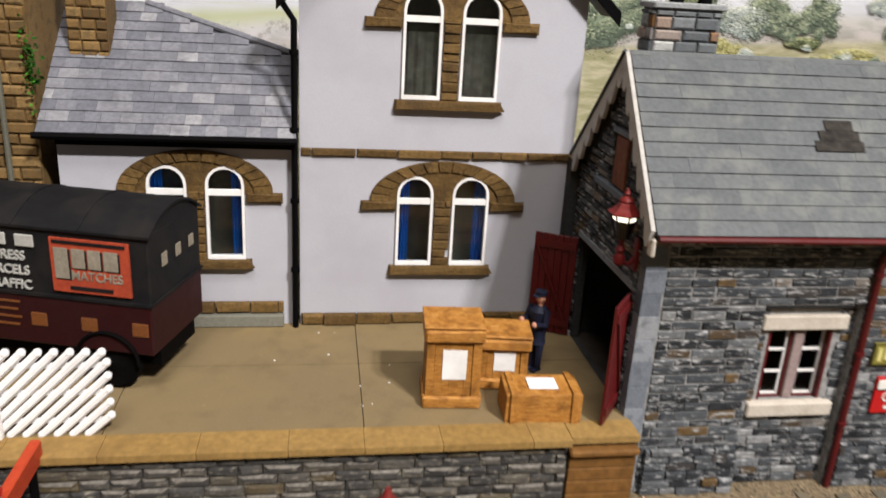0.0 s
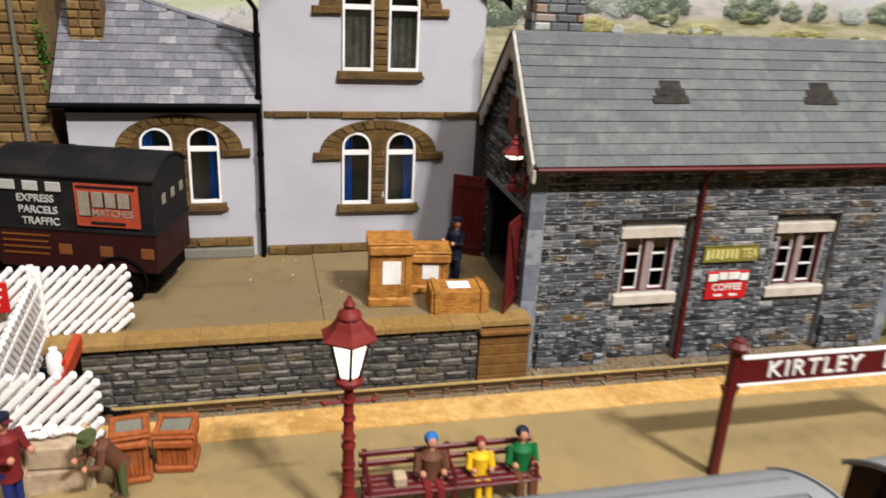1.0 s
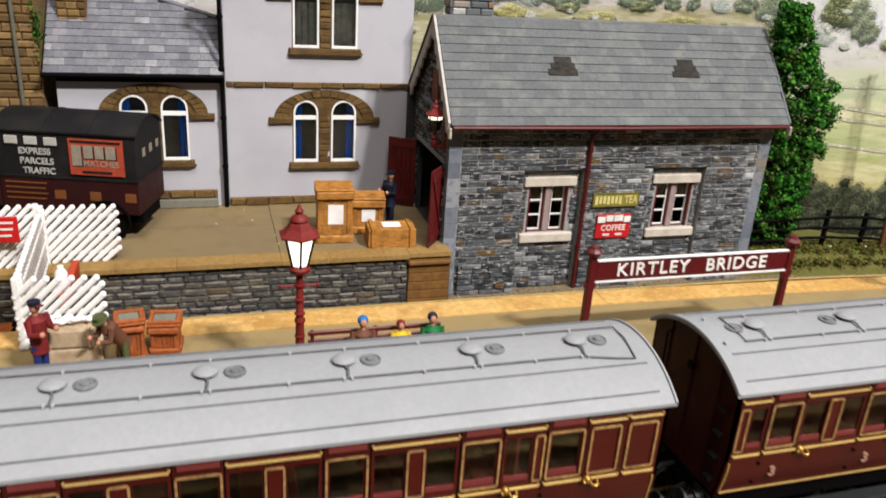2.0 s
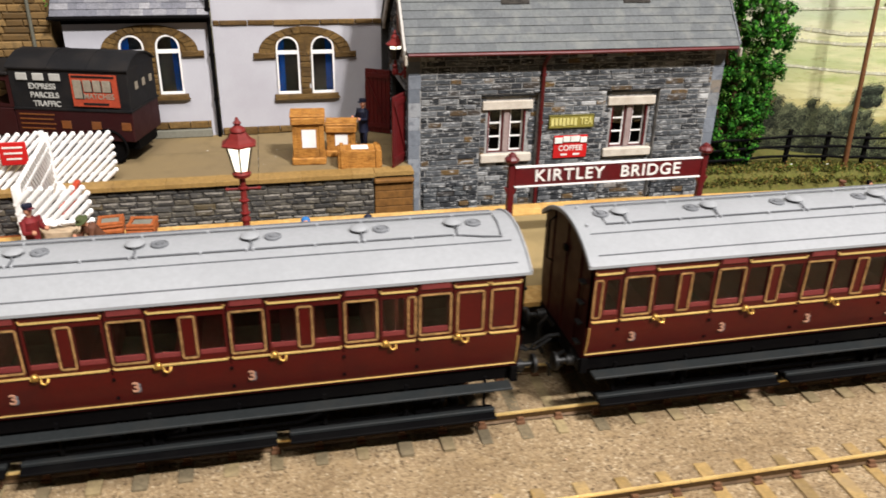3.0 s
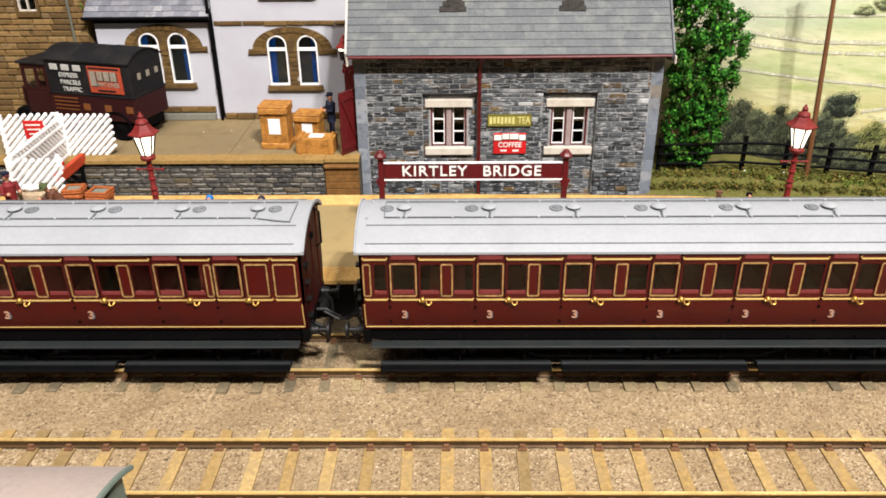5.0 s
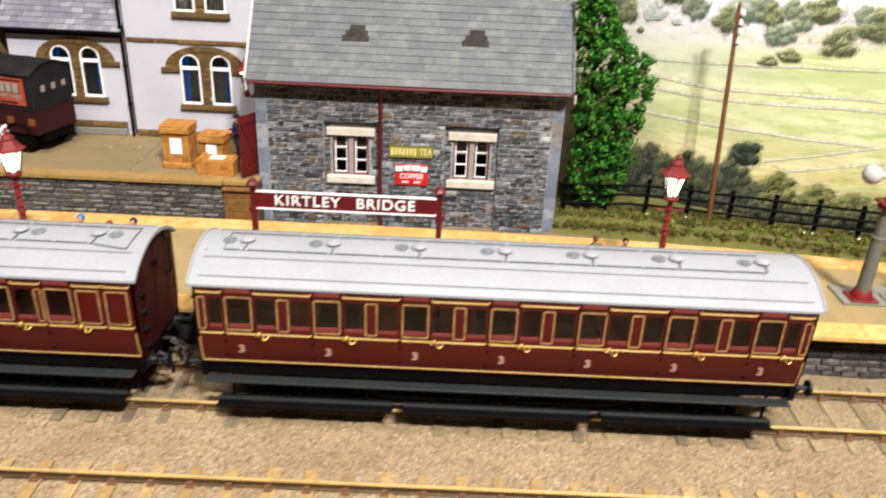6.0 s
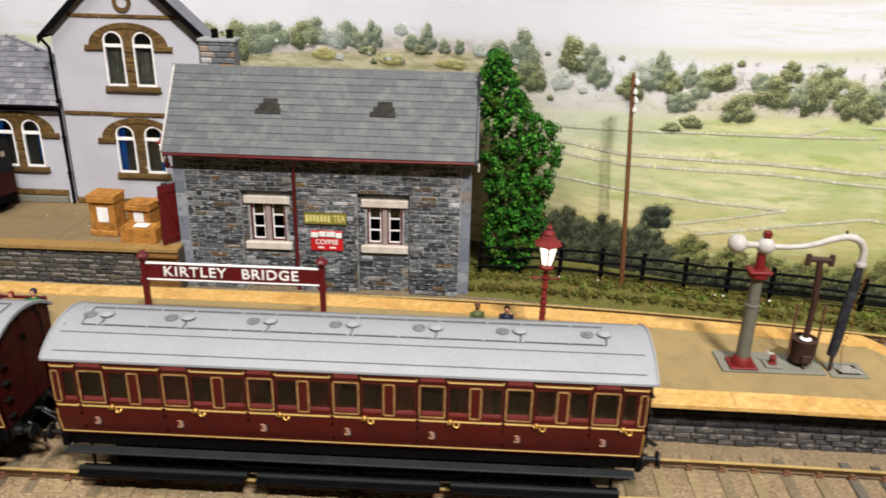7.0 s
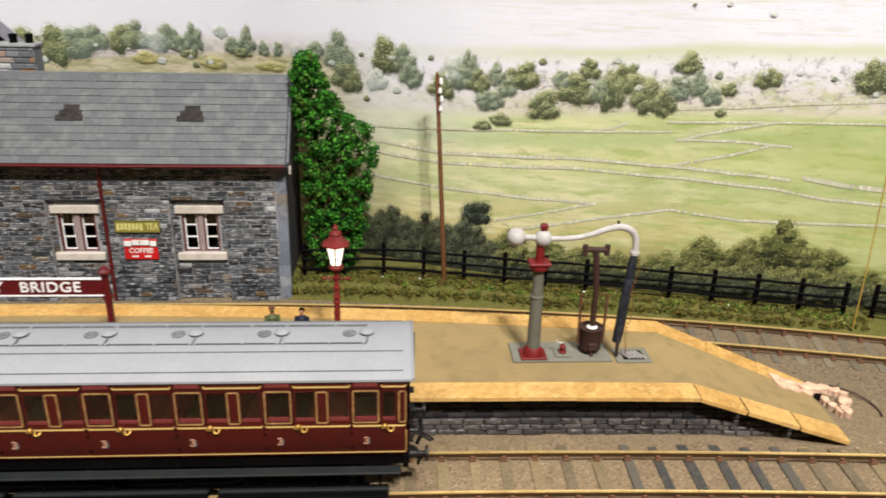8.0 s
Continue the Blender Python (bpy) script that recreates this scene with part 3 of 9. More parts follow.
def track(label, line, xa, xb, sleeper_mat, seed, dark=(9.0, 9.0)):
    tr = thing("railway_track", label, "railway track", ((xa + xb) / 2, line((xa + xb) / 2), GROUND))
    n = 90
    xs = [xa + (xb - xa) * i / n for i in range(n + 1)]
    for s in (-1, 1):
        bm = bmesh.new()
        prof = [(-0.0011, SL_TOP + 0.0003), (0.0011, SL_TOP + 0.0003), (0.0003, SL_TOP + 0.0011), (0.0003, RAIL_TOP - 0.0013), (0.0006, RAIL_TOP - 0.0009),
                (0.0006, RAIL_TOP), (-0.0006, RAIL_TOP), (-0.0006, RAIL_TOP - 0.0009), (-0.0003, RAIL_TOP - 0.0013), (-0.0003, SL_TOP + 0.0011)]
        rows = []
        for x in xs:
            yc = line(x) + s * (GAUGE / 2 + 0.001)
            rows.append([bm.verts.new((x, yc + py, pz)) for py, pz in prof])
        m = len(prof)
        for a, b in zip(rows, rows[1:]):
            for k in range(m):
                f = bm.faces.new((a[k], a[(k + 1) % m], b[(k + 1) % m], b[k]))
                f.material_index = 0 if k in (4, 5, 6) else 1
        bm.faces.new(rows[0])
        bm.faces.new(rows[-1])
        part("rail", bm, [M_RAIL, M_RAILSIDE], tr, "worn brassy steel rail")
    me = mesh_of(B(-0.5, 0.5, -0.5, 0.5, -0.5, 0.5, bevel=0.04), "sleeper", sleeper_mat)
    oily = mesh_of(B(-0.5, 0.5, -0.5, 0.5, -0.5, 0.5, bevel=0.04), "sleeper", M_SLEEPER_D)
    rnd = random.Random(seed)
    cv = bmesh.new()
    x = xa + 0.006
    while x < xb - 0.006:
        slope = (line(x + 0.001) - line(x - 0.001)) / 0.002
        piece("sleeper", oily if dark[0] < x < dark[1] else me, tr, (x + rnd.uniform(-0.0006, 0.0006), line(x) + rnd.uniform(-0.0008, 0.0008), SL_TOP - 0.0012 + rnd.uniform(-0.0003, 0.0001)), (0.0056 + rnd.uniform(-0.0006, 0.0006), 0.059 + rnd.uniform(-0.0015, 0.0010), 0.0024),
              math.atan(slope) + rnd.uniform(-0.015, 0.015))
        for s in (-1, 1):
            yc = line(x) + s * (GAUGE / 2 + 0.001)
            box(cv, x - 0.0019, x + 0.0019, yc - 0.0032, yc + 0.0032, SL_TOP - 0.0003, SL_TOP + 0.0009)
            for q in (-1, 1):
                box(cv, x - 0.0013, x + 0.0013, yc + q * 0.0014 - 0.0007, yc + q * 0.0014 + 0.0007, SL_TOP, SL_TOP + 0.0024)
        x += 0.0177
    tagged(part("chair_iron", cv, M_CHAIR, tr, "rust-red rail chairs"), kind="stuff")
    return tr


track("running line with ochre sleepers in tan ballast", line_near, -0.35, 0.95, M_SLEEPER, 3)
track("platform line with ochre sleepers under the coaches", line_coach, -0.45, 1.0, M_SLEEPER_C, 4, (0.575, 0.672))
track("curving siding with grey sleepers behind the platform", line_back, -0.075, 1.05, M_SLEEPER_G, 5)


def off_platform(x, y):
    return not (0.058 < y < 0.186 and x < 0.715)


chips("ballast_chips", "loose tan stone chips between the tracks", 46000, (-0.15, 0.95, -0.16, 0.060), (0.00035, 0.0009), M_CHIPS, 8, off_platform)
chips("siding_chips", "grey-brown chips around the siding", 22000, (-0.1, 0.95, 0.10, 0.262), (0.0004, 0.0011),
      pieces("grey_chips", [(0.0, srgb(84, 76, 62)), (0.5, srgb(108, 96, 78)), (1.0, srgb(136, 122, 98))], island=True, rough=0.95), 9, off_platform)


# ---- island platform --------------------------------------------------------
PLAT = 0.029
RAMP0, RAMP1 = 0.627, 0.722


def plat_back(x):
    return 0.185 - 0.165 * max(0.0, x - 0.2) ** 2 - 0.20 * max(0.0, x - RAMP0)


def plat_front(x):
    return 0.0610 - 0.12 * max(0.0, min(x, RAMP0) - 0.45) ** 2 - 0.06 * max(0.0, x - RAMP0)


def plat_top(x):
    return PLAT if x < RAMP0 else PLAT - (PLAT - 0.0005) * (x - RAMP0) / (RAMP1 - RAMP0)


PX0 = -0.30
bm = bmesh.new()
rows = []
xs = [PX0 + 0.02 * i for i in range(int((RAMP0 - PX0) / 0.02) + 1)] + [RAMP0 + (RAMP1 - RAMP0) * k / 6 for k in range(7)]
for x in xs:
    f0, b0, z = plat_front(x) + 0.0110, plat_back(x) - 0.003, plat_top(x) - 0.0012
    rows.append([bm.verts.new(p) for p in ((x, f0, GROUND - 0.002), (x, f0, z), (x, b0, z), (x, b0, GROUND - 0.002))])
for a, b in zip(rows, rows[1:]):
    for k in range(3):
        bm.faces.new((a[k], a[k + 1], b[k + 1], b[k]))
bm.faces.new(rows[0])
bm.faces.new(rows[-1])
platform = solo("platform", bm, M_MORTAR, "island station platform with ochre edging and ramped end", "platform", kind="structure")
bm = bmesh.new()
rows = []
for x in xs:
    f0, b0, z = plat_front(x) + 0.0165, plat_back(x) - 0.0165, plat_top(x)
    n = 5
    rows.append([bm.verts.new((x, f0 + (b0 - f0) * k / n, z + (0.0002 * noise.noise((x * 40, k * 3.1, 0))))) for k in range(n + 1)])
for a, b in zip(rows, rows[1:]):
    for k in range(len(a) - 1):
        bm.faces.new((a[k], a[k + 1], b[k + 1], b[k]))
part("surface", bm, M_TARMAC, platform, "buff sanded surface", smooth=True)
SLAB = mesh_of(B(-0.5, 0.5, -0.5, 0.5, -0.5, 0.5, bevel=0.008), "edging_slab", M_EDGE)
rnd = random.Random(21)
for side in (0, 1):
    x = PX0
    while x < RAMP1 - 0.004:
        l = min(0.031 + rnd.uniform(-0.002, 0.003), RAMP1 - x)
        if x < RAMP0 < x + l:
            l = RAMP0 - x if RAMP0 - x > 0.006 else l
        xm = x + l / 2
        if side == 0:
            ym, sl = plat_front(xm) + 0.0083, (plat_front(xm + 0.002) - plat_front(xm - 0.002)) / 0.004
        else:
            ym, sl = plat_back(xm) - 0.0083, (plat_back(xm + 0.002) - plat_back(xm - 0.002)) / 0.004
        tilt = math.atan((plat_top(xm + 0.002) - plat_top(xm - 0.002)) / 0.004)
        piece("edging_slab", SLAB, platform, (xm, ym, plat_top(xm) - 0.0008 + rnd.uniform(0, 0.0003)), (l + ((0.0010 if xm < 0.6 else 0.0034) if side and xm > 0.2 else -0.00006), 0.0168, 0.0024), math.atan(sl), 0.0, -tilt)
        x += l
# stone face under the coping, its dark upper brick painting the lip's shade
FACE = chip_set("face_stone", pieces("lip_shade_face_brick", [(0.0, srgb(34, 33, 36)), (0.5, srgb(50, 48, 50)), (0.9, srgb(66, 62, 62)), (1.0, srgb(84, 72, 60))], stain=srgb(36, 35, 37)), 5, chamfer=0.12)
FOOT_STONES = chip_set("plinth_stone", pieces("pale_brushed_plinth_stone", [(0.0, srgb(54, 51, 50)), (0.5, srgb(74, 70, 68)), (1.0, srgb(104, 98, 92))], stain=srgb(50, 47, 47), dry=srgb(150, 142, 132)), 5)
st = [s for s in courses(0.30, RAMP1 - 0.012, 0.0095, PLAT - 0.0035, (0.0030, 0.0036), (0.007, 0.011), 31, gap=0.0003) if s[1] + s[3] / 2 < plat_top(s[0] + s[2] / 2) - 0.003 and s[0] > 0.42]
lay(platform, "face_brick", FACE, st, lambda u, z: (u, plat_front(u) + 0.0111, z), 0.0012, 0.0, 32, 220)
st = [s for s in courses(0.30, RAMP1 - 0.012, GROUND, 0.0095, (0.0030, 0.0042), (0.007, 0.014), 33, gap=0.0004) if s[1] + s[3] / 2 < plat_top(s[0] + s[2] / 2) - 0.003 and s[0] > 0.42]
lay(platform, "plinth_stone", FOOT_STONES, st, lambda u, z: (u, plat_front(u) + 0.0106, z), 0.0018, 0.0, 34)


# ---- goods platform ---------------------------------------------------------
GP = 0.034
gp = solo("goods_platform", B(-0.40, 0.1355, 0.2465, 0.354, GROUND - 0.002, GP - 0.0012), M_GPMORTAR,
          "raised goods platform with brown edging and blue-grey stone face", "platform", kind="structure")
FLAG = mesh_of(B(-0.5, 0.5, -0.5, 0.5, -0.5, 0.5, bevel=0.006), "flagstone", M_GOODS)
cols = [-0.40, -0.30, -0.215, -0.13, -0.062, 0.0310, 0.1350]
for a, b in zip(cols, cols[1:]):
    for c, d in ((0.2565, 0.3075), (0.3075, 0.354)):
        piece("flagstone", FLAG, gp, ((a + b) / 2, (c + d) / 2, GP - 0.0008), (b - a - 0.0004, d - c - 0.0004, 0.0016))
GSLAB = mesh_of(B(-0.5, 0.5, -0.5, 0.5, -0.5, 0.5, bevel=0.012), "edging_slab", M_EDGE_D)
rnd = random.Random(5)
x = -0.40
while x < 0.108:
    l = min(0.030 + rnd.uniform(-0.003, 0.004), 0.108 - x)
    piece("edging_slab", GSLAB, gp, (x + l / 2, 0.2495, GP - 0.0011 + rnd.uniform(0, 0.0001)), (l - 0.00015, 0.0136, 0.0028))
    x += l
piece("edging_slab", GSLAB, gp, (0.1217, 0.2505, GP - 0.0011), (0.0268, 0.0116, 0.0028))
GPCHIP = chip_set("face_stone", M_GPSTONE, 8, chamfer=0.24, rough=0.08, arris=paint("pale_brushed_block_edge", srgb(124, 118, 110), 0.85, 0.4, 500, 0.4, srgb(80, 75, 70), big=160))
lay(gp, "face_stone", GPCHIP, courses(-0.20, 0.1075, GROUND, GP - 0.004, (0.0036, 0.0048), (0.008, 0.015), 41, gap=0.0003), lambda u, z: (u, 0.2468, z), 0.0016, 0.0, 42)
# boarded end steps
wb = thing("wooden_steps", "brown boarded wooden step block at the platform end", "steps", (0.121, 0.250, GROUND))
for i in range(5):
    part("board", B(0.108, 0.1345, 0.2445, 0.2464, GROUND + i * 0.0058, GROUND + (i + 1) * 0.0058 - 0.0004, bevel=0.0003), M_STEPWOOD, wb)
part("carcass", B(0.1085, 0.1340, 0.2466, 0.2540, GROUND, 0.0265), M_WOODDARK, wb)
part("tread", B(0.1075, 0.1350, 0.2420, 0.2555, 0.0268, 0.0298, bevel=0.0008), M_STEPWOOD, wb, "worn brown tread")


# ---- stone goods store ------------------------------------------------------
SX0, SX1, SY0, SY1 = 0.1340, 0.3665, 0.2600, 0.3430
EAVE_Z, RIDGE_Y, RIDGE_Z = 0.1180, 0.2945, 0.1702
store = thing("stone_goods_store", "grey rubble-stone goods store with slate roof and maroon gutter", "building", (0.246, 0.297, GROUND))
W1, W2 = (0.1912, 0.2190), (0.2848, 0.3128)
WZ0, WZ1 = 0.0380, 0.0700
BAY = 0.0026
front = plate(rect(SX0 + 0.0036, SX1 - 0.0036, GROUND, EAVE_Z - 0.001), [rect(*W1, WZ0, WZ1), rect(*W2, WZ0, WZ1)], SY0 + BAY, 0.0050)
w_front = part("front_wall", front, M_POINTING, store)
gable_pts = [(SY0 + 0.0006, GROUND), (SY1, GROUND), (SY1, 0.1170), (RIDGE_Y, RIDGE_Z - 0.003), (SY0 + 0.0006, EAVE_Z + 0.003)]
# gable joints darker than the front's pale pointing, standing in for its shade
w_gable = part("gable_wall", plate(gable_pts, [[(0.2690, GP), (0.3310, GP), (0.3310, 0.0845), (0.2690, 0.0845)]], SX0, 0.0035, "x"), M_MORTAR, store)
part("end_wall", plate(gable_pts, [], SX1 - 0.0034, 0.0035, "x"), M_MORTAR, store)
part("back_wall", B(SX0 + 0.0036, SX1 - 0.0036, SY1 - 0.003, SY1, GROUND, 0.1165), M_MORTAR, store)
part("inner_floor", B(SX0 + 0.0036, SX1 - 0.0036, SY0 + 0.0080, SY1 - 0.0031, GROUND, GP - 0.002), M_WOODDARK, store)
# quoins up both front corners
QUO = mesh_of(B(-0.5, 0.5, -0.5, 0.5, -0.5, 0.5, bevel=0.025), "quoin", M_QUOIN)
rnd = random.Random(12)
z = GROUND
k = 0
while z < EAVE_Z - 0.006:
    h = 0.0102 + rnd.uniform(-0.001, 0.001)
    wl = 0.0086 if k % 2 else 0.0079
    for xc, s in ((SX0, 1), (SX1, -1)):
        piece("quoin", QUO, store, (xc + s * (wl / 2 - 0.0004), SY0 + 0.0015, z + h / 2), (wl, 0.0056 + rnd.uniform(-0.0003, 0.0003), h - 0.0001))
    z += h
    k += 1
holes = [(W1[0] - 0.0015, W1[1] + 0.0015, WZ0 - 0.0075, WZ1 + 0.0115), (W2[0] - 0.0015, W2[1] + 0.0015, WZ0 - 0.0075, WZ1 + 0.0115)]
SCHIP = chip_set("stone", M_STONE, 8, chamfer=0.1)
st = []
for q0, q1 in ((SX0 + 0.0082, 0.1848), (0.1848, 0.2270), (0.2270, 0.2775), (0.2775, 0.3190), (0.3190, SX1 - 0.0082)):
    st += courses(q0, q1, GROUND, 0.0815, (0.0030, 0.0046), (0.0060, 0.0160), int(q0 * 1e4), holes, gap=0.0008)
st += courses(SX0 + 0.0082, SX1 - 0.0082, 0.0817, EAVE_Z - 0.004, (0.0030, 0.0046), (0.0060, 0.0160), 51, gap=0.0008)
st.sort(key=lambda s: abs(s[1] - 0.05))
BAYS = ((0.1848, 0.2270), (0.2775, 0.3190))


def in_bay(u, z):
    return z > -1 and z < 0.0815 and any(a < u < b for a, b in BAYS)


lay(store, "stone", SCHIP, st, lambda u, z: (u, SY0 + (BAY + 0.0001 if in_bay(u, z) else -0.0009), z), 0.0008, 0.0, 52, 300, M_STONE_R)
for u0, u1 in ((SX0 + 0.0070, BAYS[0][0]), (BAYS[0][1], BAYS[1][0]), (BAYS[1][1], SX1 - 0.0070)):
    part("pier", B(u0, u1, SY0 - 0.0011, SY0 + BAY - 0.0001, GROUND, 0.0815), M_POINTING, store)
part("pier_head", B(SX0 + 0.0070, SX1 - 0.0070, SY0 - 0.0011, SY0 + BAY - 0.0001, 0.0816, EAVE_Z - 0.002), M_POINTING, store)
part("wall_plate", B(SX0 + 0.0070, SX1 - 0.0070, SY0 - 0.0022, SY0 - 0.0012, EAVE_Z - 0.0095, EAVE_Z - 0.003, bevel=0.0003), M_WOODDARK, store, "dark timber wall plate under the eaves")
st = courses(SY0 + 0.004, SY1, GP - 0.004, RIDGE_Z - 0.004, (0.0026, 0.0043), (0.006, 0.014), 53, [(0.2675, 0.3325, GP - 0.01, 0.0885), (0.2860, 0.3050, 0.114, 0.1415)],
             inside=lambda u, z, l: z < 0.1125 or (u - l / 2 > RIDGE_Y - (RIDGE_Z - 0.004 - z) * 0.80 and u + l / 2 < RIDGE_Y + (RIDGE_Z - 0.004 - z) * 0.98))
lay(store, "gable_stone", chip_set("gable_stone", M_STONE, 5), st, lambda u, z: (SX0, u, z), 0.0012, -math.pi / 2, 54, 0, M_STONE_R)
# recessed bays either side of the windows: shallow piers that stand proud
for u0, u1 in ((0.1440, 0.1840), (0.2300, 0.2760), (0.3200, 0.3580)):
    st = courses(u0, u1, GROUND, 0.0195, (0.003, 0.0046), (0.006, 0.014), int(u0 * 1e4))
    lay(store, "plinth_stone", SCHIP, st, lambda u, z: (u, SY0 - 0.0022, z), 0.0020, 0.0, 55, 0, M_STONE_R)


def store_window(u0, u1):
    w = new("window")
    w.parent = store
    w.location = Vector(((u0 + u1) / 2, SY0 + BAY, WZ0)) - base_of(store)
    yw = SY0 + BAY + 0.0016
    part("lintel", B(u0 - 0.0045, u1 + 0.0045, SY0 + BAY - 0.0024, SY0 + BAY + 0.002, WZ1 + 0.0001, WZ1 + 0.0064, bevel=0.0005), M_LINTEL, w, "pale stone lintel")
    # thin dark strip in place of the shade at the bay's top
    part("dripstone", B(u0 - 0.0062, u1 + 0.0062, SY0 + BAY - 0.0030, SY0 + BAY - 0.0002, 0.0798, 0.0814, bevel=0.0006), M_HEADSHADE, w, "dark strip for the shade under the bay head")
    part("window_sill", B(u0 - 0.0050, u1 + 0.0050, SY0 + BAY - 0.0036, SY0 + BAY + 0.002, WZ0 - 0.0064, WZ0 - 0.0001, bevel=0.0006), M_LINTEL, w, "pale stone sill")
    for a, b in ((u0, u0 + 0.0011), (u1 - 0.0011, u1)):
        part("jamb", B(a, b, yw - 0.0017, yw + 0.0030, WZ0 + 0.0001, WZ1 - 0.0001), M_MAROON, w, "maroon jamb")
    um = (u0 + u1) / 2
    part("mullion", B(um - 0.0021, um + 0.0021, yw - 0.0012, yw + 0.0032, WZ0 + 0.0001, WZ1 - 0.0001, bevel=0.0004), M_MULLION, w, "stone mullion with maroon edges")
    part("transom_edge", B(u0 + 0.0012, u1 - 0.0012, yw + 0.0002, yw + 0.0030, WZ0 + 0.0001, WZ0 + 0.0009), M_MAROON, w)
    for a, b in ((u0 + 0.0012, um - 0.0022), (um + 0.0022, u1 - 0.0012)):
        part("mullion_edge", B(a if a > um else b - 0.0008, a + 0.0008 if a > um else b, yw, yw + 0.003, WZ0 + 0.001, WZ1 - 0.0002), M_MAROON, w)
        lo, hi = (a, b - 0.0009) if b < um else (a + 0.0009, b)
        wf = bmesh.new()
        t = 0.0009
        z0, z1 = WZ0 + 0.001, WZ1 - 0.0002
        for q in (lo, hi - t):
            box(wf, q, q + t, yw + 0.0012, yw + 0.0024, z0, z1)
        for i in range(4):
            zz = z0 + (z1 - z0 - t) * i / 3
            box(wf, lo + t, hi - t, yw + 0.0013, yw + 0.0023, zz, zz + t * (1.2 if i else 1))
        part("window_frame", wf, M_WHITE, w, "white glazing bars")
        for i in range(3):
            za = z0 + (z1 - z0 - t) * i / 3 + t * 1.2
            zb = z0 + (z1 - z0 - t) * (i + 1) / 3
            part("pane", B(lo + t, hi - t, yw + 0.0017, yw + 0.0020, za, zb), M_GLASS, w)


store_window(*W1)
store_window(*W2)
# roof: boards, slates, ridge, bargeboards
EY = 0.2485
EZ = 0.1130
RX0, RX1 = SX0 - 0.0035, SX1 + 0.0030
for s, ye in ((1, EY), (-1, SY1 + 0.003)):
    ze = EZ if s == 1 else RIDGE_Z - (ye - RIDGE_Y)
    bm = bmesh.new()
    a = [bm.verts.new(p) for p in ((RX0, ye, ze), (RX1, ye, ze), (RX1, RIDGE_Y, RIDGE_Z), (RX0, RIDGE_Y, RIDGE_Z))]
    g = bmesh.ops.extrude_face_region(bm, geom=[bm.faces.new(a)])
    bmesh.ops.translate(bm, vec=(0, 0, -0.0018), verts=[v for v in g["geom"] if isinstance(v, bmesh.types.BMVert)])
    part("roof_board", bm, M_ROOFBOARD, store)
run = math.hypot(RIDGE_Y - EY, RIDGE_Z - EZ)
ang = math.atan2(RIDGE_Z - EZ, RIDGE_Y - EY)


def slates(parent, mat, xa, xb, ye, ze, angle, length, course, width, seed, thick=0.0009, gap=0.0001, keep=lambda x, d: True):
    me = mesh_of(B(-0.5, 0.5, -0.5, 0.5, -0.5, 0.5, bevel=0.008), "slate", mat)
    rnd = random.Random(seed)
    n = round(length / course)
    for i in range(n):
        d = (i + 0.5) * length / n
        x = xa - (width * 0.5 if i % 2 else 0) - rnd.uniform(0, width * 0.2)
        while x < xb:
            w = width * rnd.uniform(0.8, 1.2)
            a, b = max(x, xa), min(x + w, xb)
            if b - a > 0.001 and keep((a + b) / 2, d):
                q = (math.cos(angle) * d, math.sin(angle) * d)
                lift = 0.0010 + rnd.uniform(0, 0.0002)
                piece("slate", me, parent, ((a + b) / 2, ye + q[0] - math.sin(angle) * lift, ze + q[1] + math.cos(angle) * lift),
                      (b - a - gap, length / n + 0.0012, thick), rnd.uniform(-0.006, 0.006), angle - 0.095)
            x += w


slates(store, M_SLATE, RX0 + 0.0001, RX1 - 0.0008, EY, EZ, ang, run, 0.0061, 0.0165, 61, thick=0.0012, gap=0.00002)
part("ridge_tile", T([(RX0, RIDGE_Y, RIDGE_Z + 0.0005), (RX1, RIDGE_Y, RIDGE_Z + 0.0005)], 0.0016, 8), M_SLATE, store, "grey ridge tiles")


def on_roof(x, d, lift):
    return (x, EY + math.cos(ang) * d - math.sin(ang) * lift, EZ + math.sin(ang) * d + math.cos(ang) * lift)


# stepped louvre openings in the slates
for xc in (0.2085, 0.2970):
    bm = bmesh.new()
    for i, w in enumerate((0.0200, 0.0165, 0.0115)):
        box(bm, -w / 2 + 0.0006 * i, w / 2 + 0.0006 * i, i * 0.0044, i * 0.0044 + 0.0043, 0, 0.0005)
    bm.transform(Matrix.Translation(on_roof(xc, run * 0.46, 0.0019)) @ Matrix.Rotation(ang, 4, "X"))
    part("roof_louvre", bm, M_LOUVRE, store, "dark stepped louvre of weathered boards")
# gable bargeboards with a scalloped lower edge
for xb in (RX0 - 0.0017, RX1 + 0.0002):
    for s in (1, -1):
        ye, ze = (EY, EZ) if s == 1 else (SY1 + 0.003, RIDGE_Z - (SY1 + 0.003 - RIDGE_Y))
        pts_top, pts_low = [], []
        n = 64
        for i in range(n + 1):
            f = i / n
            y, z = ye + (RIDGE_Y - ye) * f, ze + (RIDGE_Z - ze) * f
            pts_top.append((y, z + 0.0018))
            hang = 0.0066 * abs(math.sin(f * math.pi * 7)) ** 0.8
            pts_low.append((y + s * 0.0014 * (f < 0.985), z - 0.0020 - hang))
        part("bargeboard", plate(pts_top + pts_low[::-1], [], xb, 0.0016 if xb < 0.2 else 0.0014, "x"), M_BARGE if xb < 0.2 else M_STRIP, store, "scalloped off-white bargeboard" if xb < 0.2 else "scalloped grey bargeboard")
        if s == -1:
            part("verge_strip", T([(xb - 0.0002, y, z) for y, z in pts_top[::8]], 0.0008, 6), M_ROOFBOARD, store, "dark verge strip over the bargeboard")
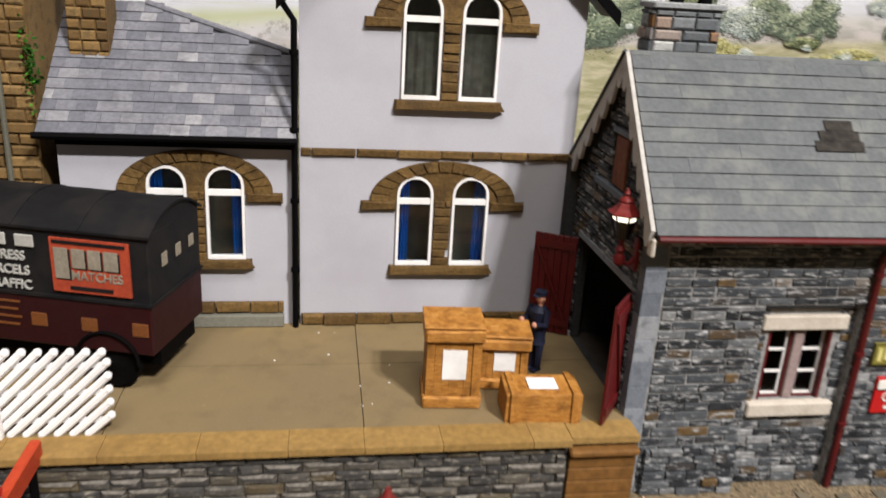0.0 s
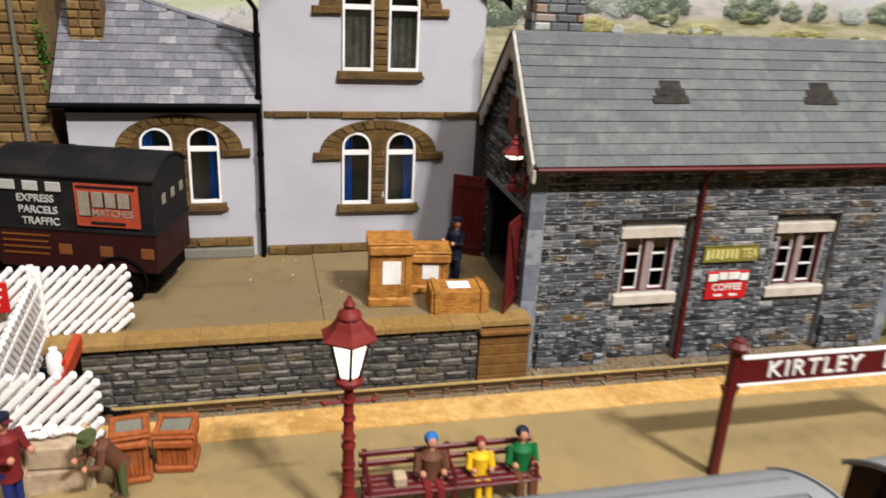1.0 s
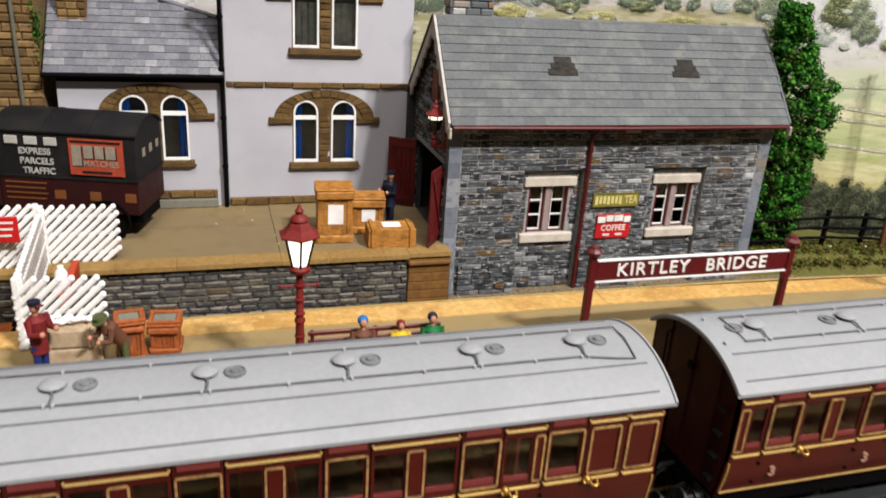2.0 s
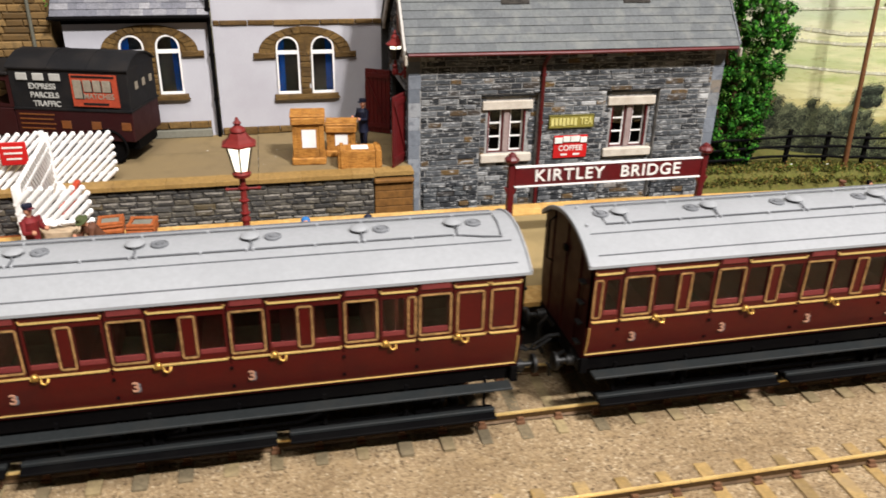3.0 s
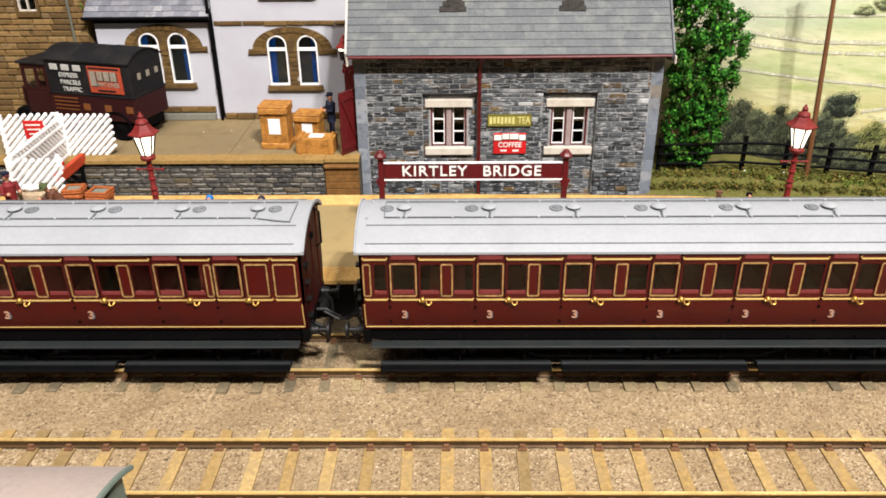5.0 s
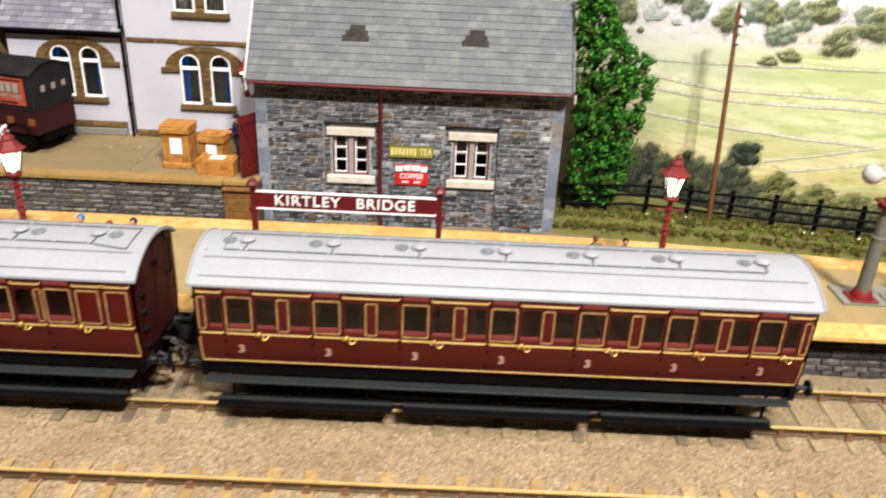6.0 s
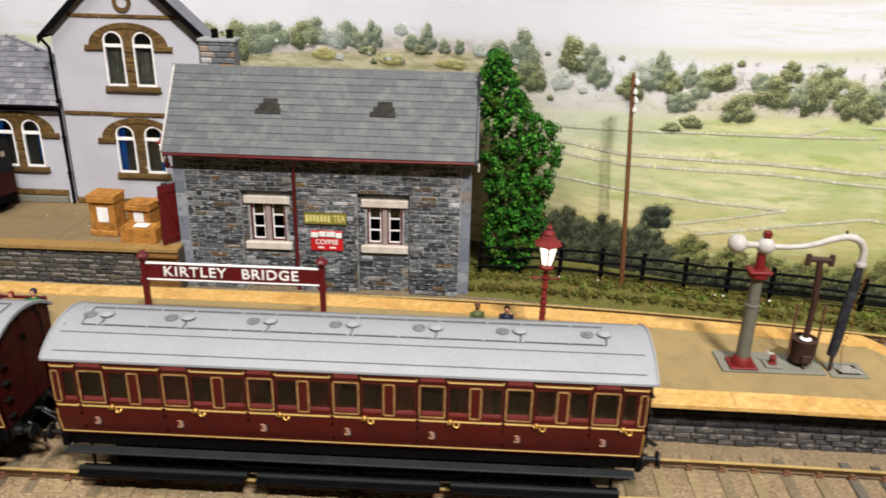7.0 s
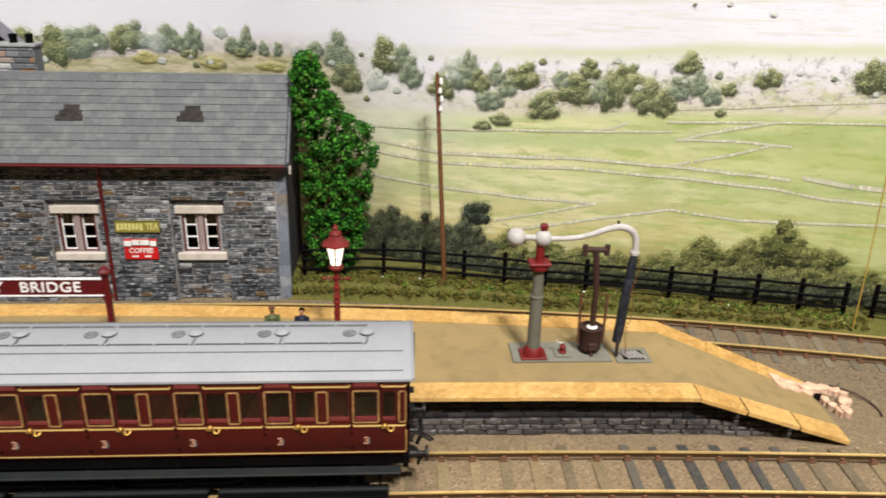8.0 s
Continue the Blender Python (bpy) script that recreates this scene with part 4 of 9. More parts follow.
part("finial", B(RX0 - 0.0010, RX0 + 0.0006, EY - 0.001, EY + 0.0035, EZ - 0.008, EZ - 0.001, bevel=0.0006), M_LINTEL, store)
part("finial", B(RX1 + 0.0016, RX1 + 0.003, EY - 0.001, EY + 0.003, EZ - 0.0075, EZ - 0.001, bevel=0.0006), M_LINTEL, store)
# gutter and downpipe
# dark stub sized to hide the gap to the house in the camera's view
part("back_return", B(0.1285, SX0 + 0.0030, SY1 + 0.0001, 0.3488, GROUND, 0.1185), M_MORTAR, store)
part("gutter", T([(RX0 + 0.001, EY - 0.0012, EZ - 0.0008), (0.25, EY - 0.0012, EZ - 0.0014), (RX1 - 0.001, EY - 0.0012, EZ - 0.0008)], 0.0013, 8), M_MAROON, store, "maroon gutter")
DPX = 0.2285
part("downpipe", T([(DPX + 0.0015, EY - 0.001, EZ - 0.001), (DPX + 0.001, SY0 - 0.005, EZ - 0.007), (DPX, SY0 - 0.0030, EZ - 0.011), (DPX, SY0 - 0.0030, GROUND)], 0.0014, 8), M_MAROON, store, "maroon downpipe", True)
for z in (0.094, 0.060, 0.028):
    part("pipe_collar", L(DPX, SY0 - 0.0030, [(0.0019, z), (0.0019, z + 0.0018)], 10), M_MAROON, store)
# doors swung open at the gable end
def door_leaf(h, w):
    bm = bmesh.new()
    n = 6
    for i in range(n):
        box(bm, w * i / n + 0.0001, w * (i + 1) / n - 0.0001, 0, 0.0012, 0, h, bevel=0.0002)
    return bm


for y0, yaw, w in ((0.3325, 150.0, 0.0205), (0.2680, 233.0, 0.0195)):
    bm = door_leaf(0.0495, w)
    for z in (0.004, 0.043):
        box(bm, 0.0005, w - 0.0005, 0.0013, 0.0020, z, z + 0.0035)
    for z in (0.006,):
        tube(bm, [(0.002, 0.0016, z), (w - 0.002, 0.0016, 0.043)], 0.0009, 4)
    bm.transform(Matrix.Translation((SX0 - 0.0012, y0, GP + 0.0005)) @ Matrix.Rotation(radians(yaw), 4, "Z"))
    part("door_leaf", bm, M_MAROON, store, "maroon boarded door standing open")
part("door_lintel", B(SX0 - 0.0016, SX0 + 0.001, 0.2670, 0.3330, 0.0848, 0.0882, bevel=0.0004), M_QUOIN, store, "pale grey door lintel")
part("loading_hatch", B(SX0 - 0.0012, SX0 + 0.001, 0.2890, 0.3020, 0.1180, 0.1385, bevel=0.0004), M_HATCH, store, "red-brown boarded hatch")
part("hatch_sill", B(SX0 - 0.0022, SX0 + 0.001, 0.2865, 0.3200, 0.1143, 0.1172, bevel=0.0004), M_QUOIN, store, "pale grey stone sill")
part("hatch_lintel", B(SX0 - 0.0018, SX0 + 0.001, 0.2870, 0.3060, 0.1390, 0.1414, bevel=0.0004), M_QUOIN, store, "pale grey stone lintel")


def enamel_sign(name, label, u0, u1, z0, z1, mat):
    s = solo(name, B(u0, u1, SY0 - 0.0030, SY0 - 0.0018, z0, z1, bevel=0.0002), mat, label, "sign", ((u0 + u1) / 2, SY0 - 0.0018, z0))
    return s


s = enamel_sign("enamel_sign", "olive-yellow enamel tea sign with pale lettering", 0.2350, 0.2692, 0.0560, 0.0655, M_SIGNYEL)
letters("TEA", 0.0076, (0.2632, SY0 - 0.0031, 0.0606), M_SIGNPALE, s, squash=0.72, depth=0.0002)
for k in range(7):
    part("name_block", B(0.2366 + 0.0029 * k, 0.2386 + 0.0029 * k, SY0 - 0.0034, SY0 - 0.0030, 0.0583 if k % 3 else 0.0577, 0.0634), M_SIGNPALE, s)
part("border", plate(rect(0.2350, 0.2692, 0.0560, 0.0655), [rect(0.2355, 0.2687, 0.0565, 0.0650)], SY0 - 0.0033, 0.0003), M_SIGNGRN, s)
s = enamel_sign("enamel_sign", "red enamel coffee sign with white lettering", 0.2400, 0.2655, 0.0335, 0.0502, M_SIGNRED)
letters("COFFEE", 0.0056, (0.2528, SY0 - 0.0031, 0.0408), M_LETTER, s, squash=0.95, depth=0.0002)
for k, (a, b) in enumerate(((0.2404, 0.2462), (0.2468, 0.2520), (0.2525, 0.2594), (0.2600, 0.2650))):
    up = 0.0008 if k in (1, 2) else 0.0
    part("name_shade", B(a + 0.0006, b + 0.0006, SY0 - 0.0033, SY0 - 0.0030, 0.0442 + up, 0.0486 + up), M_VANBLACK, s)
    part("name_block", B(a, b, SY0 - 0.0036, SY0 - 0.0033, 0.0448 + up, 0.0491 + up, bevel=0.0001), M_LETTER, s)
for a, b in ((0.2455, 0.2505), (0.2550, 0.2600)):
    part("text_bar", B(a, b, SY0 - 0.0033, SY0 - 0.0030, 0.0355, 0.0368), M_LETTER, s)


# ---- lanterns ---------------------------------------------------------------
M_DEADGLASS = paint("unlit_lantern_glass", srgb(22, 22, 26), 0.15, 0.1, 500, 0.05, spec=0.5)
M_LAMPIRON = paint("blackened_lantern_iron", srgb(36, 28, 26), 0.5, 0.2)


def lantern_head(parent, x, y, z, k=1.0, wall=False):
    """Square tapering gas lantern; z is the bottom of the glass."""
    q = math.pi / 6
    if wall:
        part("glass", L(x, y, [(0.0034 * k, z), (0.0058 * k, z + 0.0096 * k)], 6, turn=q), M_DEADGLASS, parent, "dark lantern glass")
        part("lit_mantle", L(x, y, [(0.0059 * k, z + 0.0097 * k), (0.0061 * k, z + 0.0126 * k)], 6, turn=q), M_LAMPGLASS, parent, "lit top of the lantern")
    else:
        part("glass", L(x, y, [(0.0032 * k, z), (0.0060 * k, z + 0.0128 * k)], 6, turn=q), M_LAMPGLASS, parent, "lit cream lantern glass")
    fr = bmesh.new()
    for i in range(6):
        a = q + i * math.pi / 3
        tube(fr, [(x + 0.0035 * k * math.cos(a), y + 0.0035 * k * math.sin(a), z - 0.0003), (x + 0.0066 * k * math.cos(a), y + 0.0066 * k * math.sin(a), z + 0.0130 * k)], 0.0005 * k, 5)
    part("glazing_frame", fr, M_LAMPIRON, parent, "dark lantern glazing bars")
    part("cap", L(x, y, [(0.0062 * k, z + 0.0122 * k), (0.0088 * k, z + 0.0128 * k), (0.0090 * k, z + 0.0135 * k), (0.0072 * k, z + 0.0146 * k), (0.0055 * k, z + 0.0162 * k), (0.0042 * k, z + 0.0182 * k), (0.0034 * k, z + 0.0190 * k)], 6, turn=q),
         M_LAMPRED, parent, "six-sided flared brick-red cap")
    part("vent", L(x, y, [(0.0034 * k, z + 0.0188 * k), (0.0038 * k, z + 0.0196 * k), (0.0034 * k, z + 0.0208 * k), (0.0021 * k, z + 0.0216 * k), (0.0014 * k, z + 0.0222 * k),
                          (0.0019 * k, z + 0.0234 * k), (0.0010 * k, z + 0.0246 * k), (0.0005 * k, z + 0.0260 * k)], 10), M_LAMPRED, parent, "", True)


def platform_lamp(x, y, lean):
    lp = thing("platform_lamp", "maroon gas lamp post with a lit lantern on the platform", "lamp", (x, y, PLAT), "platform lamps")
    z = PLAT
    part("post", L(x, y, [(0.0046, z), (0.0046, z + 0.0015), (0.0034, z + 0.003), (0.0034, z + 0.010), (0.0030, z + 0.0105), (0.0034, z + 0.0118), (0.0026, z + 0.0132), (0.0020, z + 0.0150),
                         (0.0018, z + 0.032), (0.0023, z + 0.0325), (0.0023, z + 0.0336), (0.0016, z + 0.0346), (0.0015, z + 0.0560)], 12), M_LAMPRED, lp, "", True)
    for k in range(5):
        zc = z + 0.0190 + 0.0066 * k + (0.004 if k > 1 else 0.0)
        part("post_ring", L(x, y, [(0.0016, zc - 0.0006), (0.0023, zc - 0.0002), (0.0023, zc + 0.0004), (0.0016, zc + 0.0008)], 10), M_REDIRON, lp, "", True)
    part("ladder_bar", T([(x - 0.0072, y, z + 0.0490), (x + 0.0072, y, z + 0.0490)], 0.0006, 6), M_LAMPRED, lp)
    for s in (-1, 1):
        part("bar_knob", ball(bmesh.new(), (x + s * 0.0076, y, z + 0.0490), 0.0010, seg=8), M_LAMPRED, lp)
    part("bracket", L(x, y, [(0.0015, z + 0.0545), (0.0042, z + 0.0555), (0.0046, z + 0.0571), (0.0034, z + 0.0583)], 10), M_LAMPRED, lp, "", True)
    lantern_head(lp, x, y, z + 0.0585)
    lp.rotation_euler = (0, radians(lean), 0)
    return lp


platform_lamp(0.0262, 0.1120, 0.0)
platform_lamp(0.4140, 0.1200, 0.4)
wl = thing("wall_lamp", "maroon wall lantern on the store gable", "lamp", (SX0 - 0.008, 0.2670, 0.095))
part("bracket", T([(SX0 - 0.001, 0.2670, 0.0990), (SX0 - 0.004, 0.2670, 0.0955), (SX0 - 0.0075, 0.2670, 0.0965), (SX0 - 0.008, 0.2670, 0.1065)], 0.0010, 6), M_REDIRON, wl)
part("scroll", L(SX0 - 0.008, 0.2670, [(0.0008, 0.0950), (0.0022, 0.0962), (0.0024, 0.0984), (0.0014, 0.1000), (0.0019, 0.1016), (0.0010, 0.1030)], 10), M_REDIRON, wl, "red turned drop", True)
part("wall_plate", B(SX0 - 0.0022, SX0 - 0.0006, 0.2650, 0.2690, 0.093, 0.106, bevel=0.0004), M_REDIRON, wl)
lantern_head(wl, SX0 - 0.008, 0.2670, 0.1060, 0.74, True)


# ---- station house ----------------------------------------------------------
HX0, HX1, HY = 0.0050, 0.1305, 0.3490
H_EAVE, H_APEX, HXM = 0.1880, 0.2490, 0.0695
house = thing("station_house", "pale grey rendered gabled station house with brown stone dressings", "house", (HXM, 0.38, GROUND))
LOW = ((0.0490, 0.0660), (0.0748, 0.0922))
UPP = ((0.0490, 0.0662), (0.0746, 0.0920))
LZ = (0.0645, 0.1078)
UZ = (0.1425, 0.1890)
outline = [(HX0, GROUND), (HX1, GROUND), (HX1, H_EAVE), (HXM, H_APEX), (HX0, H_EAVE)]
part("front_wall", plate(outline, [arch(a, b, *LZ) for a, b in LOW] + [arch(a, b, *UZ) for a, b in UPP], HY, 0.003), M_RENDER, house, "smooth pale grey render")
for xw in (HX0, HX1 - 0.003):
    part("side_wall", B(xw, xw + 0.003, HY + 0.0031, 0.3639, GROUND, H_EAVE), M_RENDER, house)
part("back_wall", plate(outline, [], 0.3640, 0.002), M_RENDER, house)
for s in (-1, 1):
    bm = bmesh.new()
    xe = HXM + s * 0.0735
    ze = H_APEX - (H_APEX - H_EAVE) / (HXM - HX0) * 0.0735
    a = [bm.verts.new(p) for p in ((xe, HY - 0.006, ze + 0.002), (HXM, HY - 0.006, H_APEX + 0.002), (HXM, 0.3680, H_APEX + 0.002), (xe, 0.3680, ze + 0.002))]
    g = bmesh.ops.extrude_face_region(bm, geom=[bm.faces.new(a)])
    bmesh.ops.translate(bm, vec=(0, 0, 0.0022), verts=[v for v in g["geom"] if isinstance(v, bmesh.types.BMVert)])
    part("roof", bm, M_SLATE_W, house, "slate roof slope")
    part("verge_board", plate([(xe, ze - 0.0015), (HXM, H_APEX - 0.0025), (HXM, H_APEX + 0.0045), (xe, ze + 0.0045)], [], HY - 0.0078, 0.0017), M_BLACK, house, "black verge board")
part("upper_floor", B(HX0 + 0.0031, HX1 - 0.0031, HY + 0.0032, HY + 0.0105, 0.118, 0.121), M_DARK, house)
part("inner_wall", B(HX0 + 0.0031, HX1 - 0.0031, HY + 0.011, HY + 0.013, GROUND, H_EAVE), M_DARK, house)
part("gutter", T([(HX0 - 0.0085, HY - 0.006, H_EAVE - 0.005), (HX0 - 0.0085, 0.366, H_EAVE - 0.005)], 0.0016, 8), M_BLACK, house, "black gutter")
part("downpipe", T([(HX0 - 0.0075, HY - 0.005, H_EAVE - 0.006), (HX0 - 0.0020, HY - 0.0035, H_EAVE - 0.014), (HX0 - 0.0020, HY - 0.0035, GP)], 0.0014, 8), M_BLACK, house, "black downpipe", True)
for z in (0.160, 0.127, 0.095, 0.062):
    part("pipe_collar", L(HX0 - 0.0020, HY - 0.0035, [(0.0020, z), (0.0020, z + 0.0020)], 10), M_BLACK, house)
ROUGH = chip_set("dressing_stone", M_SAND, 6, chamfer=0.14, rough=0.10)


def band(parent, name, u0, u1, z0, z1, yf, l0=0.012, l1=0.02, depth=0.0014, seed=3):
    lay(parent, name, ROUGH, courses(u0, u1, z0, z1, (z1 - z0, z1 - z0 + 1e-6), (l0, l1), seed, gap=0.0003), lambda u, z: (u, yf, z), depth, 0.0, seed + 1)


band(house, "string_stone", HX0 + 0.0005, HX1, 0.1160, 0.1198, HY, seed=71)
band(house, "string_stone", 0.0210, 0.1180, 0.1995, 0.2028, HY, seed=72)
band(house, "plinth_stone", HX0 + 0.0005, HX1, GP + 0.0003, GP + 0.0058, HY, depth=0.0024, seed=73)


M_NET = paint("dingy_net_curtain", srgb(150, 144, 132), 0.9, 0.3, 260, 0.3, srgb(90, 84, 74), big=120)


def window_pair(parent, pair, zs, yf, seed, curtains=True):
    """Two round-headed lights under one rough stone head, with sill and middle pier."""
    (a0, a1), (b0, b1) = pair
    z0, z1 = zs
    mid = (a0 + b1) / 2
    spring = z1 - (a1 - a0) / 2
    # head: half-oval slab with the two arches left out
    rx, rz = (b1 - a0) / 2 + 0.0125, z1 - spring + 0.0085
    half = [(mid + rx * math.cos(t), spring - 0.0035 + rz * math.sin(t) * 1.12) for t in (math.pi * k / 24 for k in range(25))]
    outl = [(a0 - 0.0125, spring - 0.004)] + [(a0, spring - 0.004)] + [((a0 + a1) / 2 - (a1 - a0) / 2 * math.cos(math.pi * k / 10), spring + (a1 - a0) / 2 * math.sin(math.pi * k / 10)) for k in range(11)]
    outl += [(a1, spring - 0.004), (b0, spring - 0.004)]
    outl += [((b0 + b1) / 2 - (b1 - b0) / 2 * math.cos(math.pi * k / 10), spring + (b1 - b0) / 2 * math.sin(math.pi * k / 10)) for k in range(11)] + [(b1, spring - 0.004), (b1 + 0.0125, spring - 0.004)]
    outl += [(x, z) for x, z in half[1:-1]]
    part("window_head", plate(outl, [], yf - 0.0011, 0.0010), M_SAND, parent, "brown sandstone arched head")
    n = 15
    for k in range(n):
        t0, t1 = math.pi * (k + 0.07) / n, math.pi * (k + 0.93) / n
        ring = [(mid + rx * s * math.cos(t), spring - 0.0035 + rz * 1.12 * s * math.sin(t)) for t, s in ((t0, 0.99), (t1, 0.99), (t1, 0.76), (t0, 0.76))]
        ring = [(u, max(z, spring - 0.0036)) for u, z in ring]
        part("voussoir", plate(ring, [], yf - 0.0020, 0.0010), M_SAND, parent)
    for u0, u1 in ((a0 - 0.0165, a0 - 0.0006), (b1 + 0.0006, b1 + 0.0165)):
        piece("springer", ROUGH[0], parent, ((u0 + u1) / 2, yf - 0.0012, spring - 0.0055), (u1 - u0, 0.0024, 0.0042))
    st = courses(a1 + 0.0004, b0 - 0.0004, z0 - 0.0002, spring - 0.003, (0.0036, 0.0046), (0.03, 0.04), seed, gap=0.0003)
    lay(parent, "pier_stone", ROUGH, st, lambda u, z: (u, yf, z), 0.0016, 0.0, seed + 2)
    piece("window_sill", ROUGH[2], parent, (mid, yf - 0.0014, z0 - 0.0022), (b1 - a0 + 0.0055, 0.0032, 0.0042))
    for i, (u0, u1) in enumerate(pair):
        w = new("window")
        w.parent = parent
        w.location = Vector(((u0 + u1) / 2, yf, z0)) - base_of(parent)
        t = 0.0013
        ro = arch(u0 + 0.0001, u1 - 0.0001, z0 + 0.0001, z1 - 0.0001)
        ri = arch(u0 + t, u1 - t, z0 + t * 1.3, z1 - t)
        part("window_frame", plate(ro, [ri], yf - 0.0014, 0.003), M_WHITE, w, "white painted frame")
        part("transom", B(u0 + t, u1 - t, yf - 0.0010, yf + 0.001, spring - 0.0048, spring - 0.0022), M_WHITE, w, "white transom")
        part("pane", plate(arch(u0 + t, u1 - t, z0 + t * 1.3, z1 - t), [], yf + 0.0004, 0.0003), M_GLASS, w)
        c0, c1 = (u0 + 0.0002, u0 + 0.0062) if i == 0 else (u1 - 0.0062, u1 - 0.0002)
        top = z1 - 0.0005
        if not curtains:
            c0, c1, top = u0 + 0.0002, u1 - 0.0002, z0 + (z1 - z0) * 0.62
        cu = bmesh.new()
        rowsx = []
        for k in range(13):
            xx = c0 + (c1 - c0) * k / 12
            yy = yf + 0.0040 + 0.0004 * math.sin(k * 2.1)
            rowsx.append([cu.verts.new((xx, yy, z0 - 0.001)), cu.verts.new((xx, yy, top))])
        for p, q in zip(rowsx, rowsx[1:]):
            cu.faces.new((p[0], q[0], q[1], p[1]))
        bmesh.ops.solidify(cu, geom=cu.faces[:], thickness=0.0003)
        part("curtain", cu, M_CURTAIN if curtains else M_NET, w, "blue curtain" if curtains else "dingy net curtain")


window_pair(house, LOW, LZ, HY, 81)
window_pair(house, UPP, UZ, HY, 85, False)
part("gable_roundel", plate([(HXM + 0.0078 * math.cos(t), 0.2125 + 0.0078 * math.sin(t)) for t in (2 * math.pi * k / 24 for k in range(24))],
                            [[(HXM + 0.0048 * math.cos(t), 0.2125 + 0.0048 * math.sin(t)) for t in (2 * math.pi * k / 20 for k in range(20))]], HY - 0.0016, 0.0015), M_SAND, house, "round brown stone vent surround")

# ---- wing of the house ------------------------------------------------------
WX0, WX1, WY = -0.0965, 0.0020, 0.3495
wing = thing("station_wing", "single-storey pale grey wing with patchy slate roof", "house", (-0.048, 0.38, GROUND))
WPAIR = ((-0.0612, -0.0440), (-0.0362, -0.0192))
WZ = (0.0670, 0.1105)
part("front_wall", plate(rect(WX0, WX1, GROUND, 0.1270), [arch(a, b, *WZ) for a, b in WPAIR], WY, 0.003), M_RENDER, wing)
part("side_wall", B(WX0, WX0 + 0.003, WY + 0.0031, 0.410, GROUND, 0.124), M_RENDER, wing)
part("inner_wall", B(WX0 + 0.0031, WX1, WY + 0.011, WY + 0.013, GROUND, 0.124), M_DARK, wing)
window_pair(wing, WPAIR, WZ, WY, 91)
band(wing, "plinth_stone", WX0, WX1 - 0.0045, GP + 0.0065, GP + 0.0118, WY, depth=0.0024, seed=95)
part("kerb", B(WX0, WX1 - 0.0045, WY - 0.0045, WY - 0.0003, GP + 0.0002, GP + 0.0060, bevel=0.0004), M_SLAB, wing, "grey-green stone kerb")
wang = radians(40)
wrun = 0.0780
WEY, WEZ = WY - 0.0060, 0.1240
bm = bmesh.new()
ce, se = math.cos(wang), math.sin(wang)


def hip(x):
    """How far up the slope the slates go: the wing roof falls away towards the house."""
    return min(wrun, 0.0498 + 0.416 * (0.001 - x))


a = [bm.verts.new((x, WEY + ce * d, WEZ + se * d)) for x, d in ((WX0 - 0.006, 0), (WX1 + 0.002, 0), (WX1 + 0.002, hip(WX1 + 0.002)), (-0.0668, wrun), (WX0 - 0.006, wrun))]
g = bmesh.ops.extrude_face_region(bm, geom=[bm.faces.new(a)])
bmesh.ops.translate(bm, vec=(0, 0, -0.0018), verts=[v for v in g["geom"] if isinstance(v, bmesh.types.BMVert)])
part("hip_tile", T([(x, WEY + ce * hip(x) - se * 0.0012, WEZ + se * hip(x) + ce * 0.0012) for x in (-0.0668, WX1 + 0.002)], 0.0016, 8), M_SLATE_W, wing, "grey hip tiles")
part("roof_board", bm, M_ROOFBOARD, wing)
slates(wing, M_SLATE_W, WX0 - 0.0055, WX1 + 0.0018, WEY, WEZ, wang, wrun, 0.0058, 0.0078, 97, keep=lambda x, d: d < hip(x) - 0.001)
part("gutter", T([(WX0 - 0.007, WEY - 0.0012, WEZ - 0.0006), (WX1 + 0.002, WEY - 0.0012, WEZ - 0.0006)], 0.0015, 8), M_BLACK, wing, "black gutter")
# the black colour carries the shade below the wing's gutter
part("fascia", B(WX0, WX1, WY - 0.0012, WY - 0.0001, 0.1185, 0.1225), M_BLACK, wing, "fascia board, black for the shade under the eaves")
M_STACK = pieces("grey_and_ochre_stack_stone", [(0.0, srgb(84, 88, 92)), (0.4, srgb(124, 128, 130)), (0.66, srgb(160, 162, 162)), (0.74, srgb(150, 96, 32)), (0.86, srgb(120, 82, 36)), (0.88, srgb(140, 144, 148)), (1.0, srgb(186, 186, 182))], stain=srgb(100, 100, 100))
# stack on the wing roof
ch = thing("chimney_stack", "brown stone chimney stack on the wing roof", "chimney", (-0.087, 0.384, 0.14))
part("core", B(-0.0955, -0.0785, 0.3765, 0.3935, 0.138, 0.196), M_BROWNSTONE, ch)
CHIP_B = chip_set("block", M_BROWNSTONE, 5)
lay(ch, "block", CHIP_B, courses(-0.0955, -0.0785, 0.150, 0.192, (0.0042, 0.0052), (0.006, 0.009), 99), lambda u, z: (u, 0.3765, z), 0.0012, 0.0, 100)
part("cap", B(-0.0975, -0.0765, 0.3745, 0.3955, 0.196, 0.200, bevel=0.0006), M_BROWNSTONE, ch)
# grey stack on the back slope of the store
SKX0, SKX1, SKY0, SKY1 = 0.1455, 0.1735, 0.3105, 0.3240
ch = thing("chimney_stack", "grey stone chimney stack with two dark pots", "chimney", (0.1595, 0.317, 0.155))
part("core", B(SKX0, SKX1, SKY0, SKY1, 0.1500, 0.1875), M_STACK, ch)
lay(ch, "block", chip_set("block", M_STACK, 5), courses(SKX0, SKX1, 0.156, 0.187, (0.0040, 0.0052), (0.007, 0.014), 101), lambda u, z: (u, SKY0, z), 0.0012, 0.0, 102)
